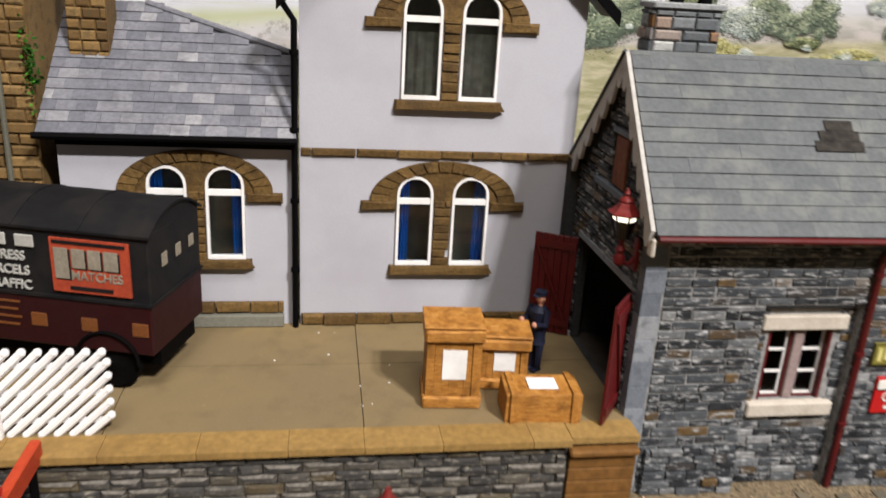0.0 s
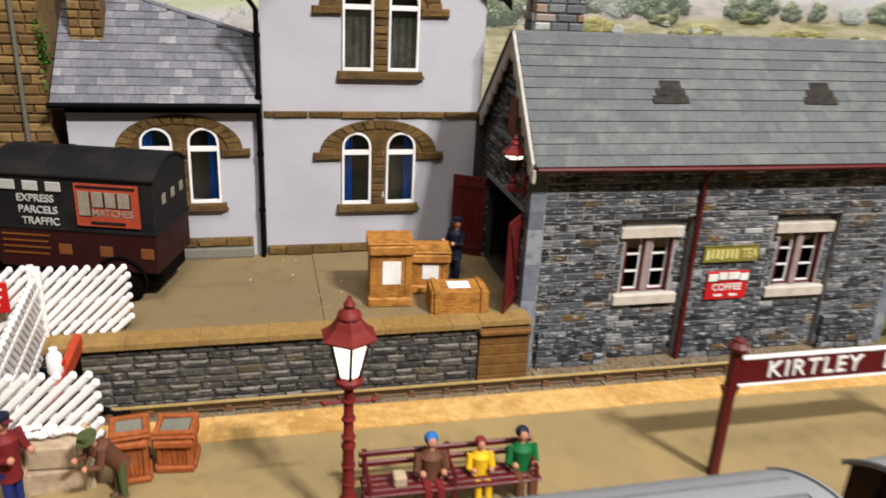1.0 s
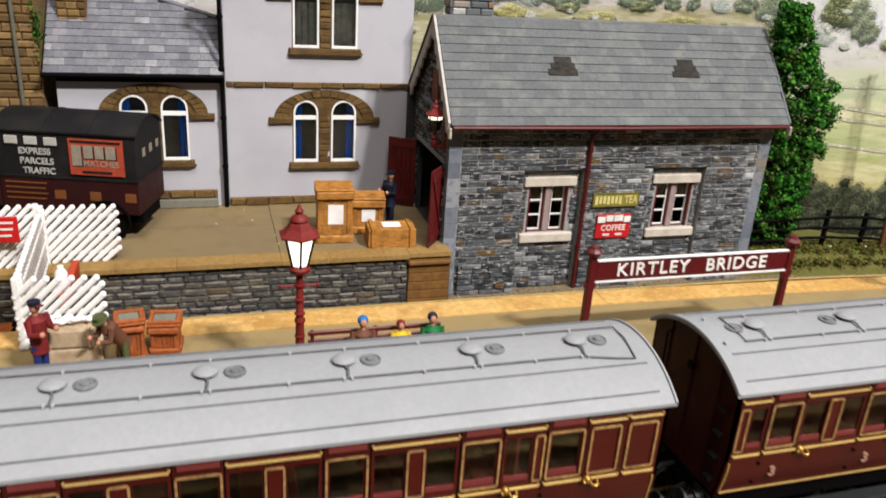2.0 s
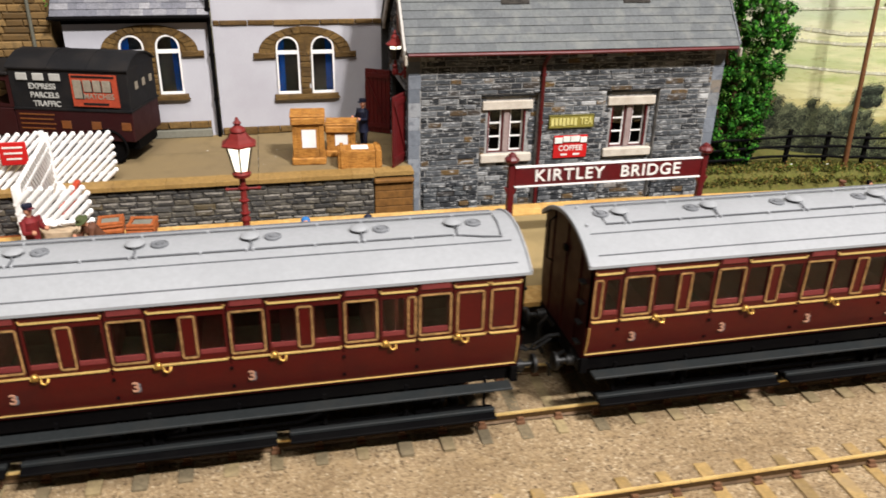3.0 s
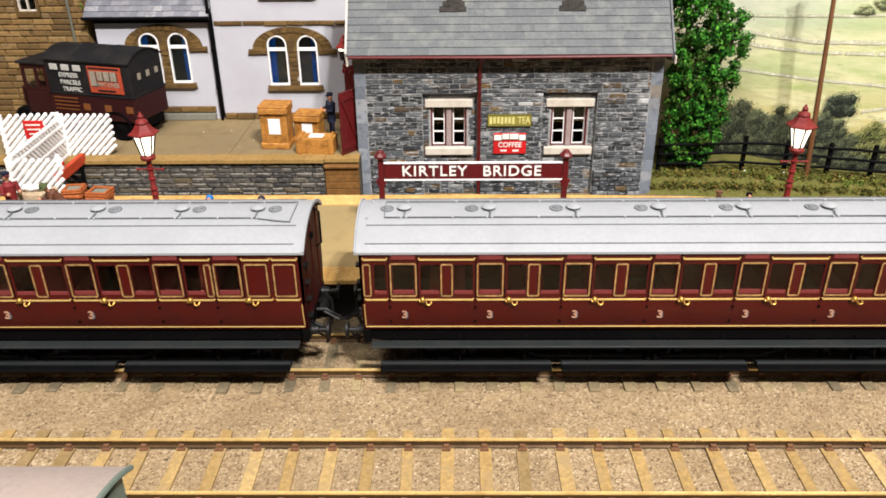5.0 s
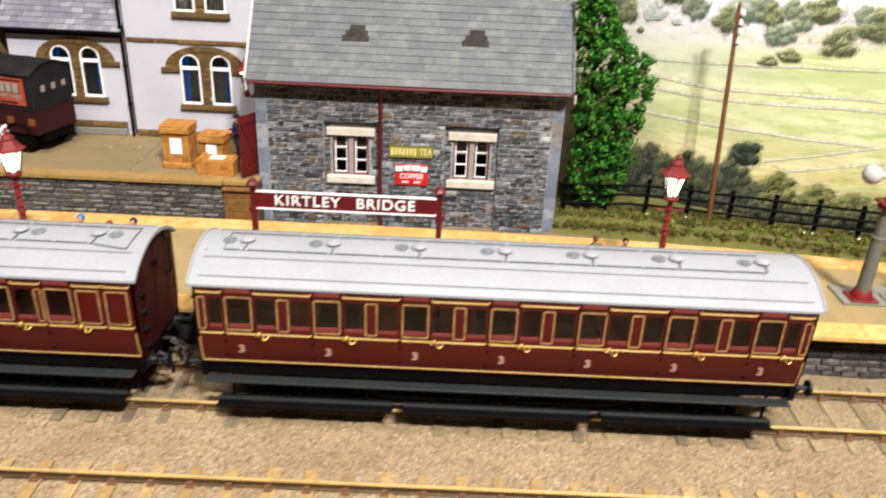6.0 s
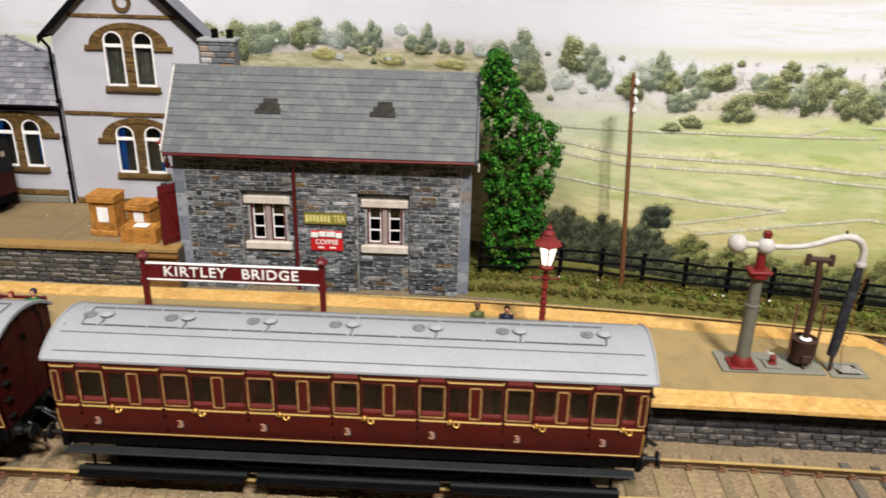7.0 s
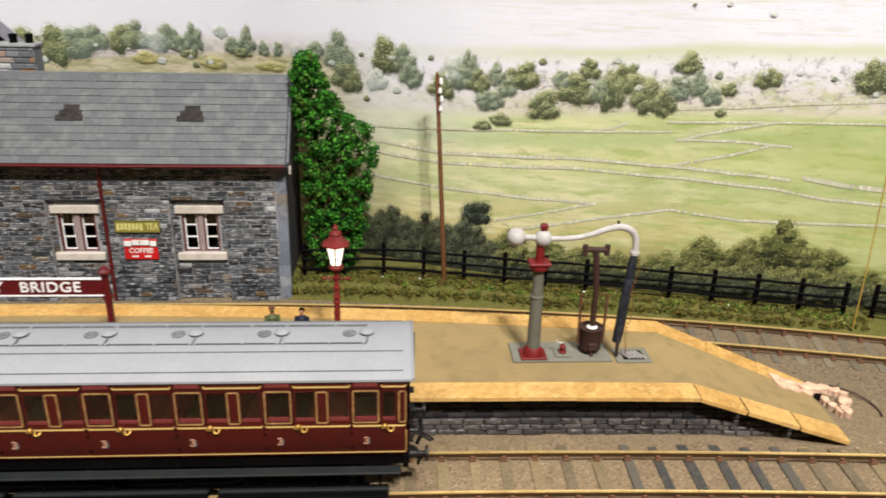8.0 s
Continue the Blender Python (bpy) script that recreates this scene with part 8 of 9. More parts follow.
# ---- water crane group ------------------------------------------------------
KX, KY = 0.5365, 0.1070
slab = solo("crane_base_slab", B(0.5235, 0.5860, 0.1000, 0.1240, PLAT + 0.0001, PLAT + 0.0016, bevel=0.0004), M_SLAB, "flat grey concrete slab on the platform", "slab", (0.5548, 0.112, PLAT))
SZ = PLAT + 0.0017
wc = thing("water_crane", "railway water crane, grey column, white swing arm, red collars", "water crane", (KX, KY, SZ))
part("base_plate", B(KX - 0.0082, KX + 0.0082, KY - 0.0070, KY + 0.0070, SZ, SZ + 0.0014, bevel=0.0004), M_REDIRON, wc, "red base plate")
part("foot", L(KX, KY, [(0.0066, SZ + 0.0014), (0.0062, SZ + 0.0030), (0.0050, SZ + 0.0062), (0.0046, SZ + 0.0066)], 18), M_REDIRON, wc, "red flared foot", True)
part("column", L(KX, KY, [(0.0042, SZ + 0.0066), (0.0039, SZ + 0.0400), (0.0043, SZ + 0.0404), (0.0043, SZ + 0.0416), (0.0036, SZ + 0.0420), (0.0032, SZ + 0.0590)], 18), M_GREYIRON, wc, "olive-grey tapering column", True)
part("collar", L(KX, KY, [(0.0040, SZ + 0.0590), (0.0058, SZ + 0.0596), (0.0060, SZ + 0.0612), (0.0040, SZ + 0.0620), (0.0030, SZ + 0.0640), (0.0028, SZ + 0.0668), (0.0026, SZ + 0.0745)], 14), M_REDIRON, wc, "red collar", True)
part("collar_plate", B(KX - 0.0066, KX + 0.0066, KY - 0.0055, KY + 0.0055, SZ + 0.0622, SZ + 0.0642, bevel=0.0005), M_REDIRON, wc, "square red flange")
part("pivot_ball", ball(bmesh.new(), (KX + 0.0012, KY, 0.1095), 0.0052, seg=16), M_WHITEIRON, wc, "white pivot ball")
part("counterweight", ball(bmesh.new(), (KX - 0.0150, KY - 0.0005, 0.1105), 0.0056, seg=16), M_WHITEIRON, wc, "white counterweight ball")
part("tail_bar", T([(KX - 0.0150, KY - 0.0005, 0.1102), (KX, KY, 0.1098)], 0.0019, 10), M_WHITEIRON, wc)
part("top_cap", B(KX - 0.0008, KX + 0.0035, KY - 0.002, KY + 0.002, 0.1145, 0.1185, bevel=0.0006), M_REDIRON, wc, "red cap")
arm = [(KX + 0.003, KY, 0.1092), (KX + 0.0140, KY, 0.1092), (KX + 0.0230, KY, 0.1100), (KX + 0.0310, KY, 0.1122), (KX + 0.0390, KY, 0.1152), (KX + 0.0455, KY, 0.1168), (KX + 0.0505, KY, 0.1162),
       (KX + 0.0545, KY, 0.1138), (KX + 0.0568, KY, 0.1100), (KX + 0.0575, KY, 0.1050), (KX + 0.0573, KY, 0.1012)]
part("swing_arm", T(arm, [0.0017, 0.0016, 0.0016, 0.0017, 0.0019, 0.0021, 0.0022, 0.0022, 0.0021, 0.0020, 0.0022], 12), M_WHITEIRON, wc, "white curved swing arm", True)
part("nozzle_ring", L(KX + 0.0573, KY, [(0.0029, 0.0990), (0.0031, 0.1004), (0.0027, 0.1016)], 12), M_WHITEIRON, wc)
part("arm_pin", T([(KX + 0.0455, KY, 0.1188), (KX + 0.0455, KY, 0.1204)], 0.0007, 6), M_BLACK, wc)
part("hose", T([(KX + 0.0573, KY, 0.1000), (KX + 0.0562, KY - 0.0005, 0.0880), (KX + 0.0545, KY - 0.0008, 0.0700), (KX + 0.0535, KY - 0.0008, 0.0520), (KX + 0.0522, KY - 0.0010, 0.0405)],
               [0.0022, 0.0026, 0.0030, 0.0032, 0.0028], 10), M_LEATHER, wc, "limp black leather hose", True)
part("hose_prop", T([(KX + 0.0530, KY - 0.001, 0.0405), (KX + 0.0532, KY - 0.001, PLAT)], 0.0012, 8), M_BRAZIER, wc)
ch = bmesh.new()
for i in range(30):
    z = 0.0985 - i * 0.0023
    x = KX + 0.0595 + 0.0010 * math.sin(i * 0.5) - i * 0.00008
    tube(ch, [(x - 0.0005, KY - 0.003, z), (x + 0.0005, KY - 0.0026, z - 0.0019)], 0.00035, 4)
part("chain", ch, M_CHAIN, wc, "thin orange-rusty pull chain")
# hydrant
hx, hy = 0.5555, 0.1080
hd = thing("hydrant", "small red hydrant with white lever on its block", "hydrant", (hx, hy, SZ))
part("block", B(hx - 0.0050, hx + 0.0050, hy - 0.0045, hy + 0.0045, SZ, SZ + 0.0012, bevel=0.0003), M_SLAB, hd)
part("barrel", L(hx, hy, [(0.0026, SZ + 0.0012), (0.0026, SZ + 0.0020), (0.0019, SZ + 0.0026), (0.0021, SZ + 0.0056), (0.0010, SZ + 0.0066), (0.0008, SZ + 0.0076)], 12), M_REDIRON, hd, "red barrel", True)
part("lever", T([(hx, hy, SZ + 0.0078), (hx - 0.0035, hy, SZ + 0.0082), (hx - 0.0042, hy, SZ + 0.0100)], 0.0007, 6), M_WHITEIRON, hd, "white lever")
# frost brazier with chimney
fx, fy = 0.5735, 0.1115
fb = thing("frost_brazier", "brown iron frost brazier with tall chimney pipe", "brazier", (fx, fy, SZ))
part("drum", L(fx, fy, [(0.0058, SZ + 0.0022), (0.0068, SZ + 0.0030), (0.0074, SZ + 0.0160), (0.0078, SZ + 0.0166), (0.0078, SZ + 0.0178), (0.0066, SZ + 0.0180), (0.0060, SZ + 0.0166)], 20), M_BRAZIER, fb, "brown riveted drum", True)
part("door", B(fx - 0.0028, fx + 0.0026, fy - 0.0082, fy - 0.0066, SZ + 0.0044, SZ + 0.0094, bevel=0.0004), M_BRAZIER, fb)
for a in range(3):
    t = a * 2.094 + 0.5
    part("leg", T([(fx + 0.0055 * math.cos(t), fy + 0.0055 * math.sin(t), SZ + 0.0034), (fx + 0.0068 * math.cos(t), fy + 0.0068 * math.sin(t), SZ)], 0.0011, 6), M_BRAZIER, fb)
part("chimney", T([(fx + 0.0005, fy, SZ + 0.0150), (fx + 0.0000, fy - 0.002, 0.0740), (fx - 0.0030, fy - 0.004, 0.1020)], 0.0019, 10), M_BRAZIER, fb, "rusty chimney pipe", True)
part("chimney_tee", T([(fx - 0.0100, fy - 0.0042, 0.1022), (fx + 0.0040, fy - 0.0042, 0.1018)], 0.0018, 10), M_BRAZIER, fb)
for x in (fx - 0.0098, fx + 0.0036):
    part("tee_end", T([(x, fy - 0.0042, 0.0985), (x, fy - 0.0042, 0.1050)], 0.0018, 8), M_BRAZIER, fb)
for s in (-1, 1):
    part("carrying_bar", T([(fx + s * 0.0078, fy, SZ + 0.0060), (fx + s * 0.0082, fy, SZ + 0.0400)], 0.0008, 6), M_RUST, fb)
part("ash", ball(bmesh.new(), (fx, fy - 0.001, SZ + 0.0178), 0.0036, (1, 1, 0.25), 10), M_PAPER, fb, "white ash")
# drain grate
dg = thing("drain_grate", "square slab with black slotted drain grate", "drain", (0.600, 0.1075, PLAT))
bm = B(0.5885, 0.6110, 0.0985, 0.1165, PLAT + 0.0001, PLAT + 0.0010, bevel=0.0003)
part("slab", bm, M_SLAB, dg)
# black plate on the slab stands for the shade in the slots
part("pit", B(0.5935, 0.6070, 0.1015, 0.1125, PLAT + 0.0010, PLAT + 0.0012), M_BLACK, dg)
for i in range(5):
    bm = B(-0.0005, 0.0005, -0.0052, 0.0052, 0, 0.0004)
    bm.transform(Matrix.Translation((0.5952 + i * 0.0025, 0.1070, PLAT + 0.0012)) @ Matrix.Rotation(radians(28), 4, "Z"))
    part("bar", bm, M_WHITEIRON, dg)


M_BANK = paint("mossy_bank", srgb(92, 92, 42), 0.95, 0.3, 600, 0.6, srgb(122, 104, 62), big=120)
M_WEED = pieces("weed_leaf", [(0.0, srgb(66, 104, 34)), (0.6, srgb(116, 138, 50)), (1.0, srgb(164, 156, 80))], island=True, rough=0.8, spread=0.2)


# ---- embankment, fence, pole, greenery --------------------------------------
def fence_y(x):
    return float(np.interp(x, [0.36, 0.49, 0.62, 0.80, 0.92], [0.277, 0.2620, 0.2440, 0.2080, 0.176]))


def bank_z(x):
    return float(np.interp(x, [0.36, 0.45, 0.55, 0.80, 0.92], [0.010, 0.015, 0.011, 0.006, 0.004]))


bm = bmesh.new()
rows = []
for x in np.linspace(0.3640, 0.95, 70):
    yf = fence_y(x)
    zb = bank_z(x)
    yb = min(backdrop_y(x) - 0.0005, 0.352)
    pr = [(yf - 0.0200, GROUND - 0.001), (yf - 0.0160, GROUND + zb * 0.25), (yf - 0.0110, zb * 0.75), (yf - 0.0040, zb), (yf + 0.006, zb), (max(yb, yf + 0.0065), zb)]
    rows.append([bm.verts.new((x, y, z + 0.0008 * noise.noise((x * 90, y * 90, 2.0)))) for y, z in pr])
for a, b in zip(rows, rows[1:]):
    for k in range(len(a) - 1):
        bm.faces.new((a[k], a[k + 1], b[k + 1], b[k]))
solo("grass_bank", bm, M_BANK, "low rough olive-green bank along the siding", "bank", kind="structure", smooth=True)


def tufts(name, label, points, size, mat, seed, spread, count):
    """Rough foliage: many small crossed leaves."""
    rng = np.random.default_rng(seed)
    verts, faces = [], []
    for px, py, pz, k in points:
        for i in range(int(count * k)):
            c = np.array([px, py, pz]) + rng.normal(0, 1, 3) * np.array(spread) * k
            s = rng.uniform(*size)
            u = rng.normal(0, 1, 3)
            u /= np.linalg.norm(u)
            v = np.cross(u, rng.normal(0, 1, 3))
            v /= np.linalg.norm(v)
            n = len(verts)
            verts += [tuple(c - u * s), tuple(c + v * s * 0.6), tuple(c + u * s), tuple(c - v * s * 0.6)]
            faces.append((n, n + 1, n + 2, n + 3))
    me = bpy.data.meshes.new(name)
    me.from_pydata(verts, [], faces)
    me.materials.append(mat)
    return tagged(new(name, me), label, "undergrowth", kind="stuff")


rnd = random.Random(404)
pts = []
x = 0.368
while x < 0.81:
    for dy in (-0.0150, -0.0115, -0.0080, -0.0045, -0.0010, 0.003):
        k = rnd.uniform(0.35, 1.15) * (1.0 if x < 0.62 else 0.75)
        pts.append((x + rnd.uniform(-0.003, 0.003), fence_y(x) + dy + rnd.uniform(-0.002, 0.002), bank_z(x) * (0.45 if dy < -0.01 else 0.9) + 0.0008 * k, k * 0.9))
    x += rnd.uniform(0.003, 0.006)
tufts("undergrowth", "low olive and brown undergrowth along the fence", pts, (0.0005, 0.0013), M_SCRUB, 17, (0.0028, 0.0020, 0.0020), 95)
pts = [(rnd.uniform(0.37, 0.80), 0, 0, rnd.uniform(0.4, 0.9)) for i in range(70)]
pts = [(x, fence_y(x) - rnd.uniform(0.0, 0.014), bank_z(x) * 0.8 + 0.002, k) for x, _, _, k in pts]
tufts("green_weeds", "fresher green weeds in the undergrowth", pts, (0.0005, 0.0012), M_WEED, 18, (0.0026, 0.0018, 0.0018), 70)

# tree
tree = thing("ivy_clad_tree", "tall bright green leafy tree beside the store", "tree", (0.398, 0.2850, 0.008))
part("trunk", T([(0.398, 0.2850, 0.004), (0.396, 0.2850, 0.060), (0.389, 0.2840, 0.120), (0.383, 0.2810, 0.182)], [0.0040, 0.0034, 0.0022, 0.0006], 8), M_BARK, tree, "brown trunk", True)
limbs = [((0.396, 0.285, 0.055), (0.412, 0.281, 0.092), (0.427, 0.279, 0.126)), ((0.394, 0.285, 0.075), (0.380, 0.279, 0.100), (0.376, 0.277, 0.122)), ((0.391, 0.284, 0.100), (0.402, 0.279, 0.125), (0.409, 0.276, 0.146)),
         ((0.397, 0.285, 0.035), (0.414, 0.280, 0.050), (0.428, 0.277, 0.066)), ((0.397, 0.285, 0.030), (0.384, 0.280, 0.044), (0.379, 0.277, 0.060)), ((0.386, 0.283, 0.140), (0.379, 0.279, 0.158), (0.376, 0.278, 0.170))]
for l in limbs:
    part("limb", T(l, [0.0019, 0.0013, 0.0005], 6), M_BARK, tree, "", True)
rng = np.random.default_rng(99)
verts, faces = [], []
clumps = []
for i in range(800):
    z = rng.uniform(0.016, 0.188)
    lo = np.interp(z, [0.015, 0.05, 0.10, 0.150, 0.175, 0.190], [0.386, 0.379, 0.376, 0.372, 0.373, 0.379])
    hi = np.interp(z, [0.015, 0.04, 0.08, 0.118, 0.134, 0.145, 0.165, 0.190], [0.412, 0.423, 0.430, 0.436, 0.430, 0.411, 0.399, 0.387])
    x = rng.uniform(lo, hi)
    mid = (lo + hi) / 2
    dep = 0.014 * math.sqrt(max(0.05, 1 - ((x - mid) / ((hi - lo) / 2 + 1e-6)) ** 2))
    y = 0.282 + rng.uniform(-1, 1) * dep
    clumps.append((x, y, z, rng.uniform(0.6, 1.25)))
for x, y, z, k in clumps:
    for i in range(int(50 * k)):
        d = rng.normal(0, 1, 3)
        d /= np.linalg.norm(d)
        c = np.array([x, y, z]) + d * rng.uniform(0.4, 1.0) * 0.0050 * k
        s = rng.uniform(0.0007, 0.0016)
        u = np.cross(d, rng.normal(0, 1, 3))
        u /= np.linalg.norm(u)
        v = np.cross(d, u) + d * rng.uniform(-0.6, 0.6)
        n = len(verts)
        verts += [tuple(c - u * s), tuple(c + v * s * 0.7), tuple(c + u * s), tuple(c - v * s * 0.7)]
        faces.append((n, n + 1, n + 2, n + 3))
me = bpy.data.meshes.new("crown")
o = base_of(tree)
me.from_pydata([tuple(Vector(v) - o) for v in verts], [], faces)
me.materials.append(M_LEAF)
crown = new("crown", me)
crown.parent = tree
tagged(crown, "dense bright green foliage", kind="stuff")

# black post and rail fence
def rail_fence(xs, label):
    f = thing("post_rail_fence", label, "fence", (xs[0], fence_y(xs[0]), bank_z(xs[0])))
    for i, x in enumerate(xs):
        y, z = fence_y(x), bank_z(x)
        r = random.Random(i)
        part("post", B(x - 0.0016, x + 0.0016, y - 0.0010, y + 0.0016, z - 0.006, z + 0.0275 + r.uniform(-0.001, 0.0015), bevel=0.0002), M_BLACK, f)
    for h in (0.0075, 0.0155, 0.0235):
        for k, (xa, xb) in enumerate(zip(xs, xs[1:])):
            r = random.Random(int(h * 1e4) + k)
            part("rail", T([(xa - 0.001, fence_y(xa) - 0.0018, bank_z(xa) + h + r.uniform(-0.0005, 0.0005)), ((xa + xb) / 2, fence_y((xa + xb) / 2) - 0.0018, (bank_z(xa) + bank_z(xb)) / 2 + h + r.uniform(-0.0008, 0.0006)),
                            (xb + 0.001, fence_y(xb) - 0.0018, bank_z(xb) + h + r.uniform(-0.0005, 0.0005))], 0.0012, 6), M_BLACK, f)


rail_fence([0.376 + 0.0325 * i for i in range(14)], "black post and rail fence along the bank")
rail_fence([0.8190, 0.850, 0.882], "short length of black post and rail fence")

# telegraph pole
tp = thing("telegraph_pole", "slim brown telegraph pole with white insulators", "pole", (0.4905, 0.2590, 0.010))
part("shaft", T([(0.4905, 0.2590, 0.006), (0.4812, 0.2590, 0.1790), (0.4810, 0.2590, 0.1815)], [0.0021, 0.0015, 0.0004], 10), M_POLE, tp, "brown wooden shaft", True)
for i in range(4):
    z = 0.1745 - i * 0.0066
    x = 0.4812 + (0.179 - z) * 0.054
    for s in (1, -1):
        y = 0.2562 if s > 0 else 0.2618
        part("insulator", L(x + 0.0026 * (1 if i % 2 == 0 else 0.6), y, [(0.0006, z - 0.0020), (0.0015, z - 0.0014), (0.0016, z), (0.0011, z + 0.0006), (0.0014, z + 0.0012), (0.0006, z + 0.0022)], 8), M_CERAMIC, tp, "white ceramic insulator", True)
        part("bracket", T([(x, 0.2590, z - 0.003), (x + 0.0024, y, z - 0.0020)], 0.0004, 5), M_BLACK, tp)

# cord tied to the fence end
solo("yellow_cord", T([(0.7990, 0.1920, 0.002), (0.7975, 0.1900, 0.050), (0.7950, 0.1890, 0.112), (0.7930, 0.1885, 0.150)], 0.0005, 6), M_ROPE, "thin yellow cord hanging beside the fence", "cord", (0.799, 0.192, 0.002))

# broken plaster at the foot of the ramp
rng = random.Random(5)
bp = thing("broken_plaster", "chipped white plaster at the foot of the platform ramp", "rubble", (0.716, 0.100, GROUND))
def ragged(cx, cy, rx, ry, hz, seed):
    r = random.Random(seed)
    bm = bmesh.new()
    n = 13
    pts = [(cx + rx * r.uniform(0.65, 1.15) * math.cos(2 * math.pi * k / n), cy + ry * r.uniform(0.65, 1.15) * math.sin(2 * math.pi * k / n)) for k in range(n)]
    lo = [bm.verts.new((x, y, GROUND - 0.001)) for x, y in pts]
    up = [bm.verts.new((x, y, max(plat_top(min(x, RAMP1 - 0.001)), 0.0) + hz * r.uniform(0.4, 1.0))) for x, y in pts]
    top = bm.verts.new((cx, cy, max(plat_top(min(cx, RAMP1 - 0.001)), 0.0) + hz * 1.3))
    for k in range(n):
        bm.faces.new((lo[k], lo[(k + 1) % n], up[(k + 1) % n], up[k]))
        bm.faces.new((up[k], up[(k + 1) % n], top))
    return bm


CRUST = ((0.7035, 0.1120, 0.0050, 0.0070, 0.0016), (0.7100, 0.1085, 0.0060, 0.0050, 0.0012), (0.7150, 0.1140, 0.0075, 0.0034, 0.0017), (0.7250, 0.1120, 0.0070, 0.0040, 0.0020),
         (0.7335, 0.1125, 0.0050, 0.0030, 0.0014), (0.7400, 0.1090, 0.0036, 0.0026, 0.0012), (0.7200, 0.1065, 0.0040, 0.0026, 0.0010), (0.7285, 0.0985, 0.0024, 0.0034, 0.0014),
         (0.7300, 0.0920, 0.0030, 0.0024, 0.0012), (0.7310, 0.0860, 0.0016, 0.0030, 0.0009), (0.7450, 0.1060, 0.0020, 0.0016, 0.0008), (0.7405, 0.0960, 0.0042, 0.0036, 0.0012), (0.7360, 0.0860, 0.0030, 0.0040, 0.0010))
for k, (cx, cy, rx, ry, hz) in enumerate(CRUST):
    part("flake", ragged(cx, cy, rx * 1.25, ry * 1.35, hz, k), M_PLASTER, bp)
# raised black disc stands for the darkness of a hollow
part("hole", L(0.7290, 0.1045, [(0.0046, GROUND + 0.0010), (0.0040, GROUND + 0.0016)], 9), M_BLACK, bp, "black patch for the shade of a broken hollow")
solo("loose_wire", T([(0.742 + 0.018 * math.sin(k * 0.35), 0.118 - 0.006 * k, GROUND + 0.0012 + 0.001 * math.sin(k)) for k in range(7)], 0.0006, 5), M_BRAZIER, "thin brown wire lying on the ballast", "wire", (0.742, 0.118, GROUND))

# ---- covered van on the front road ------------------------------------------
VX = 0.1050
cv = thing("covered_goods_van", "covered goods van with off-white roof on the front line", "railway van", (VX - 0.07, -0.168, GROUND))
bm = bmesh.new()
yc, hw = -0.1680, 0.0300
rz = lambda y: 0.0740 + 0.0085 * (1 - ((y - yc) / hw) ** 2)
ys = np.linspace(yc - hw, yc + hw, 15)
rows = [[bm.verts.new((x, y, rz(y) + dz)) for y, dz in [(v, 0.0) for v in ys] + [(v, -0.0012) for v in ys[::-1]]] for x in (VX - 0.140, VX)]
n = len(rows[0])
for k in range(n):
    bm.faces.new((rows[0][k], rows[0][(k + 1) % n], rows[1][(k + 1) % n], rows[1][k]))
bm.faces.new(rows[0])
bm.faces.new(rows[1])
part("roof", bm, M_VANROOF, cv, "off-white curved roof", True)
part("roof_edge", T([(VX + 0.0003, y, rz(y) - 0.0004) for y in ys], 0.0010, 6), M_GREENGREY, cv, "grey-green roof edge")
part("body", B(VX - 0.138, VX - 0.002, yc - hw + 0.002, yc + hw - 0.002, 0.0240, 0.0735, bevel=0.0006), M_GREENGREY, cv, "grey-green planked body")
part("underframe", B(VX - 0.136, VX - 0.004, yc - 0.020, yc + 0.020, 0.0165, 0.0238), M_BLACK, cv)
for x in (VX - 0.110, VX - 0.030):
    for s in (-1, 1):
        w = bmesh.new()
        lathe(w, 0, 0, [(0.0005, 0.0), (0.0112, 0.0), (0.0112, 0.0018), (0.0090, 0.0022), (0.0030, 0.0016), (0.0005, 0.0030)], 20)
        w.transform(Matrix.Translation((x, yc + s * 0.0150, GROUND + 0.0112 + 0.0005)) @ Matrix.Rotation(-s * math.pi / 2, 4, "X"))
        part("wheel", w, M_BLACK, cv, "", True)
    part("axle_guard", B(x - 0.004, x + 0.004, yc - 0.0205, yc - 0.0185, 0.006, 0.0166), M_BLACK, cv)
    part("axle_guard", B(x - 0.004, x + 0.004, yc + 0.0185, yc + 0.0205, 0.006, 0.0166), M_BLACK, cv)


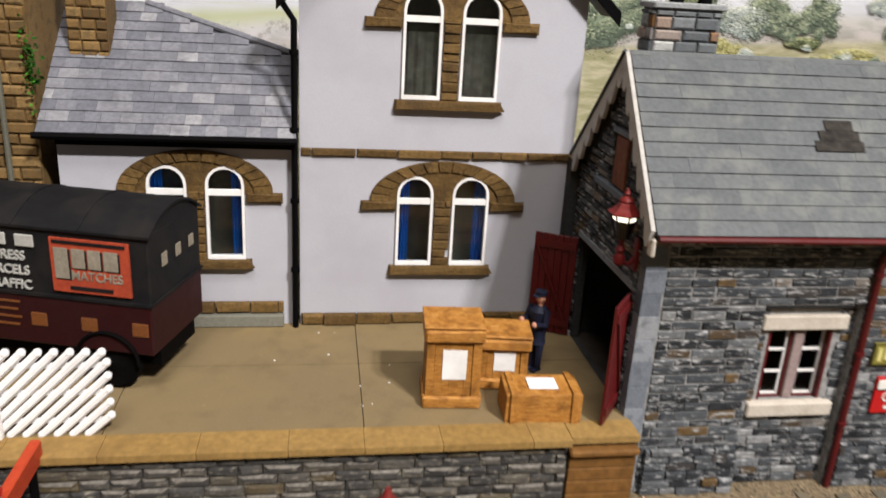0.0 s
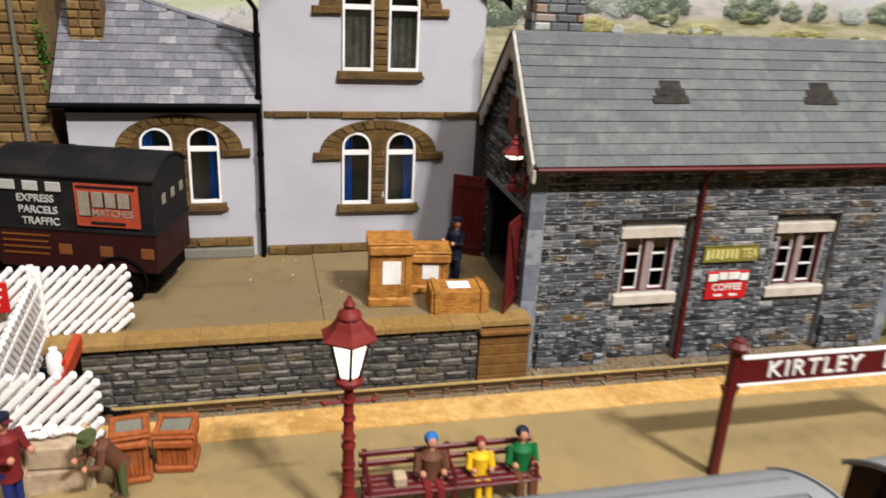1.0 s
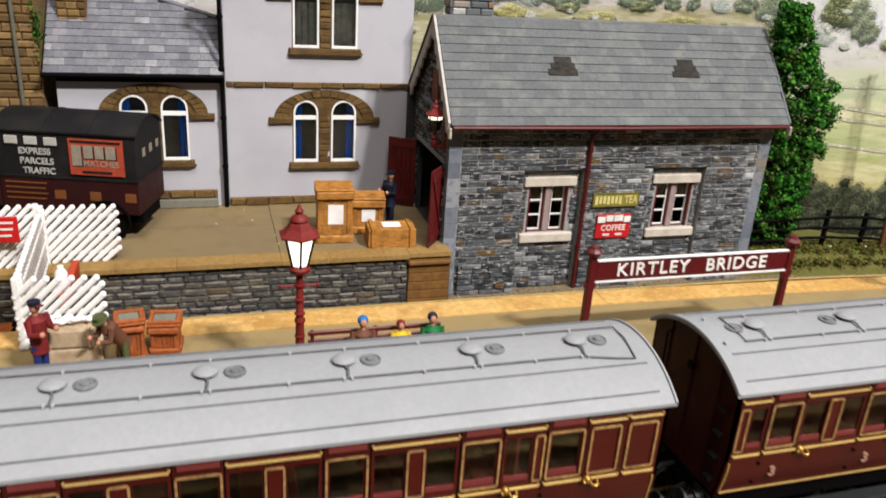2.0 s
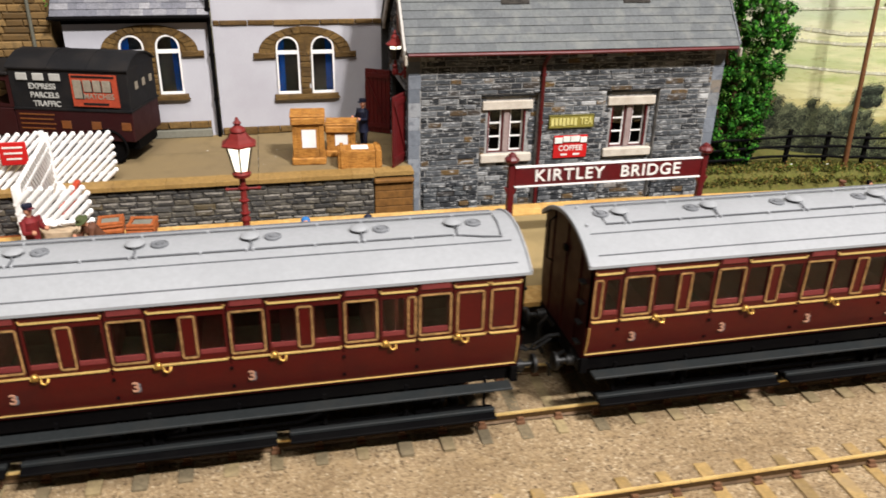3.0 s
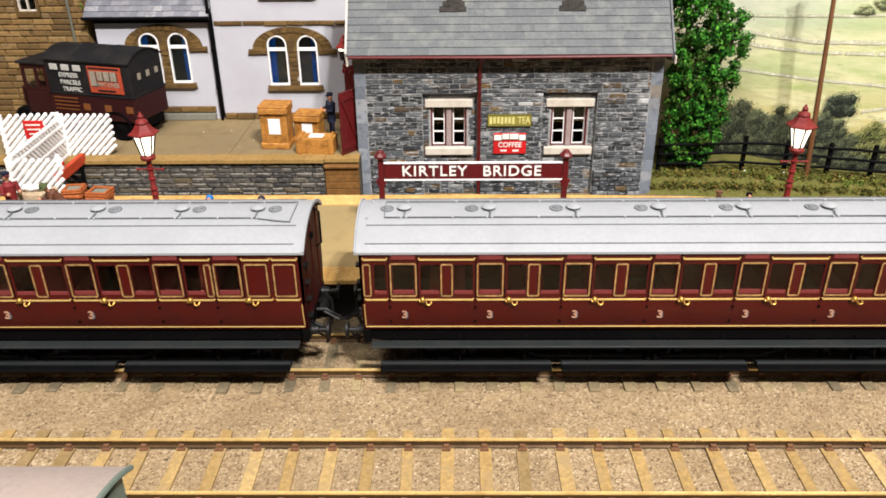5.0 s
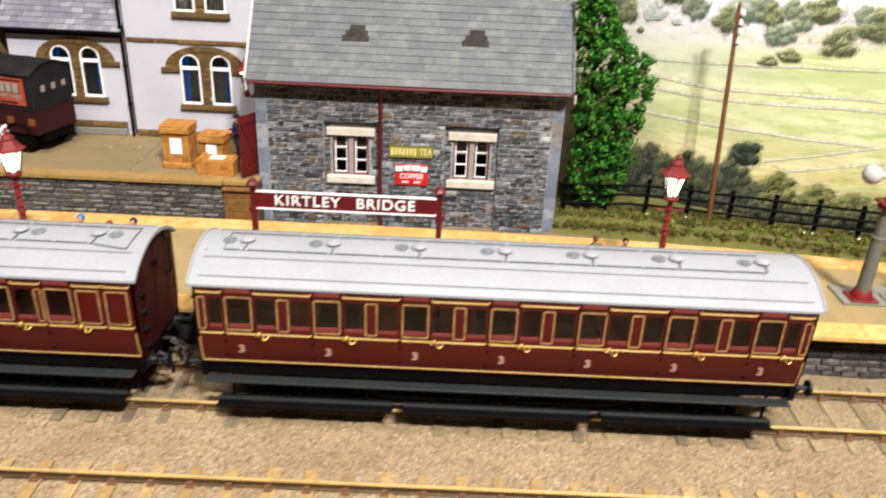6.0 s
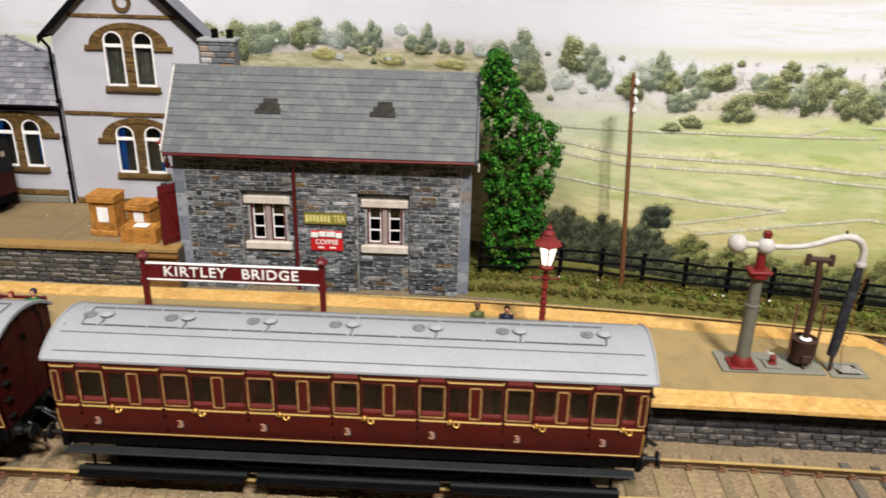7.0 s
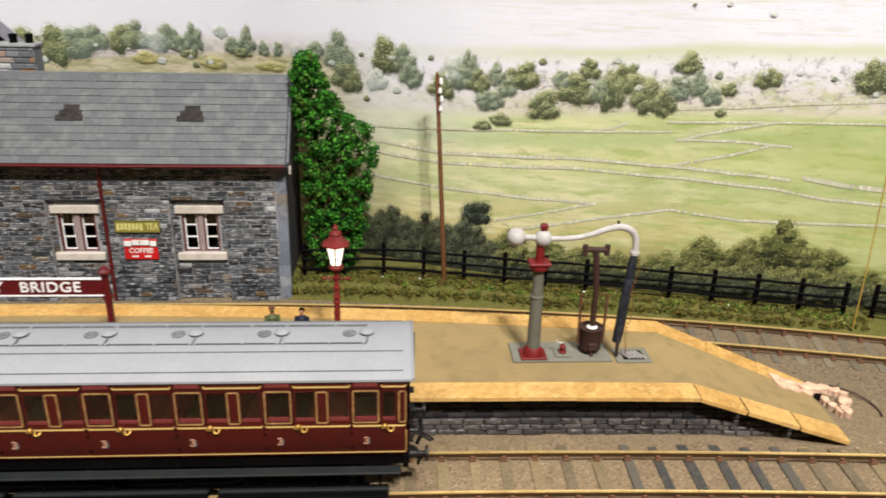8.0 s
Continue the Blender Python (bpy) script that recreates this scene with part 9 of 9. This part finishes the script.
# ---- litter and ivy ---------------------------------------------------------
def flecks(name, label, spots, size, mat, seed):
    """Loose scraps lying about, a few crumpled flakes each."""
    r = random.Random(seed)
    bm = bmesh.new()
    for x, y, z in spots:
        n = r.randint(4, 6)
        s = r.uniform(*size)
        ring = [bm.verts.new((x + s * r.uniform(0.5, 1.2) * math.cos(6.283 * k / n), y + s * r.uniform(0.5, 1.2) * math.sin(6.283 * k / n), z + s * r.uniform(0.0, 0.3))) for k in range(n)]
        top = bm.verts.new((x, y, z + s * r.uniform(0.5, 0.9)))
        for k in range(n):
            bm.faces.new((ring[k], ring[(k + 1) % n], top))
        bm.faces.new(ring[::-1])
    me = mesh_of(bm, name, mat)
    return tagged(new(name, me), label, "litter", kind="stuff")


rnd = random.Random(61)
flecks("platform_litter", "tiny white scraps scattered on the goods platform", [(rnd.uniform(-0.03, 0.12), rnd.uniform(0.262, 0.340), GP) for i in range(16)], (0.0003, 0.0008), M_PAPER, 1)
flecks("bank_litter", "tiny white scraps caught in the undergrowth", [(x, fence_y(x) - 0.010, bank_z(x) + 0.0035) for x in (0.512, 0.560, 0.566, 0.60, 0.47, 0.44, 0.71)], (0.0006, 0.0014), M_PAPER, 2)
flecks("track_litter", "pale grit and scraps between the rails", [(rnd.uniform(0.0, 0.85), rnd.uniform(-0.12, 0.05), GROUND + 0.0008) for i in range(60)] + [(rnd.uniform(0.1, 0.7), rnd.uniform(0.236, 0.256), GROUND + 0.0006) for i in range(24)], (0.0003, 0.0009), M_PLASTER, 3)
ivy = thing("ivy_patch", "small green ivy patch on the corner of the brown building", "ivy", (-0.1040, 0.3500, 0.150))
verts, faces = [], []
rng = np.random.default_rng(12)
for i in range(150):
    c = np.array([-0.1035, 0.3505, 0.150]) + rng.normal(0, 1, 3) * np.array([0.0016, 0.0012, 0.0075])
    d = rng.normal(0, 1, 3)
    d /= np.linalg.norm(d)
    u = np.cross(d, (0.3, 0.5, 0.8))
    u /= np.linalg.norm(u)
    v = np.cross(d, u)
    q = rng.uniform(0.0007, 0.0014)
    k = len(verts)
    verts += [tuple(c - u * q), tuple(c + v * q * 0.8), tuple(c + u * q), tuple(c - v * q * 0.8)]
    faces.append((k, k + 1, k + 2, k + 3))
me = bpy.data.meshes.new("foliage")
o = base_of(ivy)
me.from_pydata([tuple(Vector(p) - o) for p in verts], [], faces)
me.materials.append(M_LEAF)
leaves = new("foliage", me)
leaves.parent = ivy
tagged(leaves, kind="stuff")
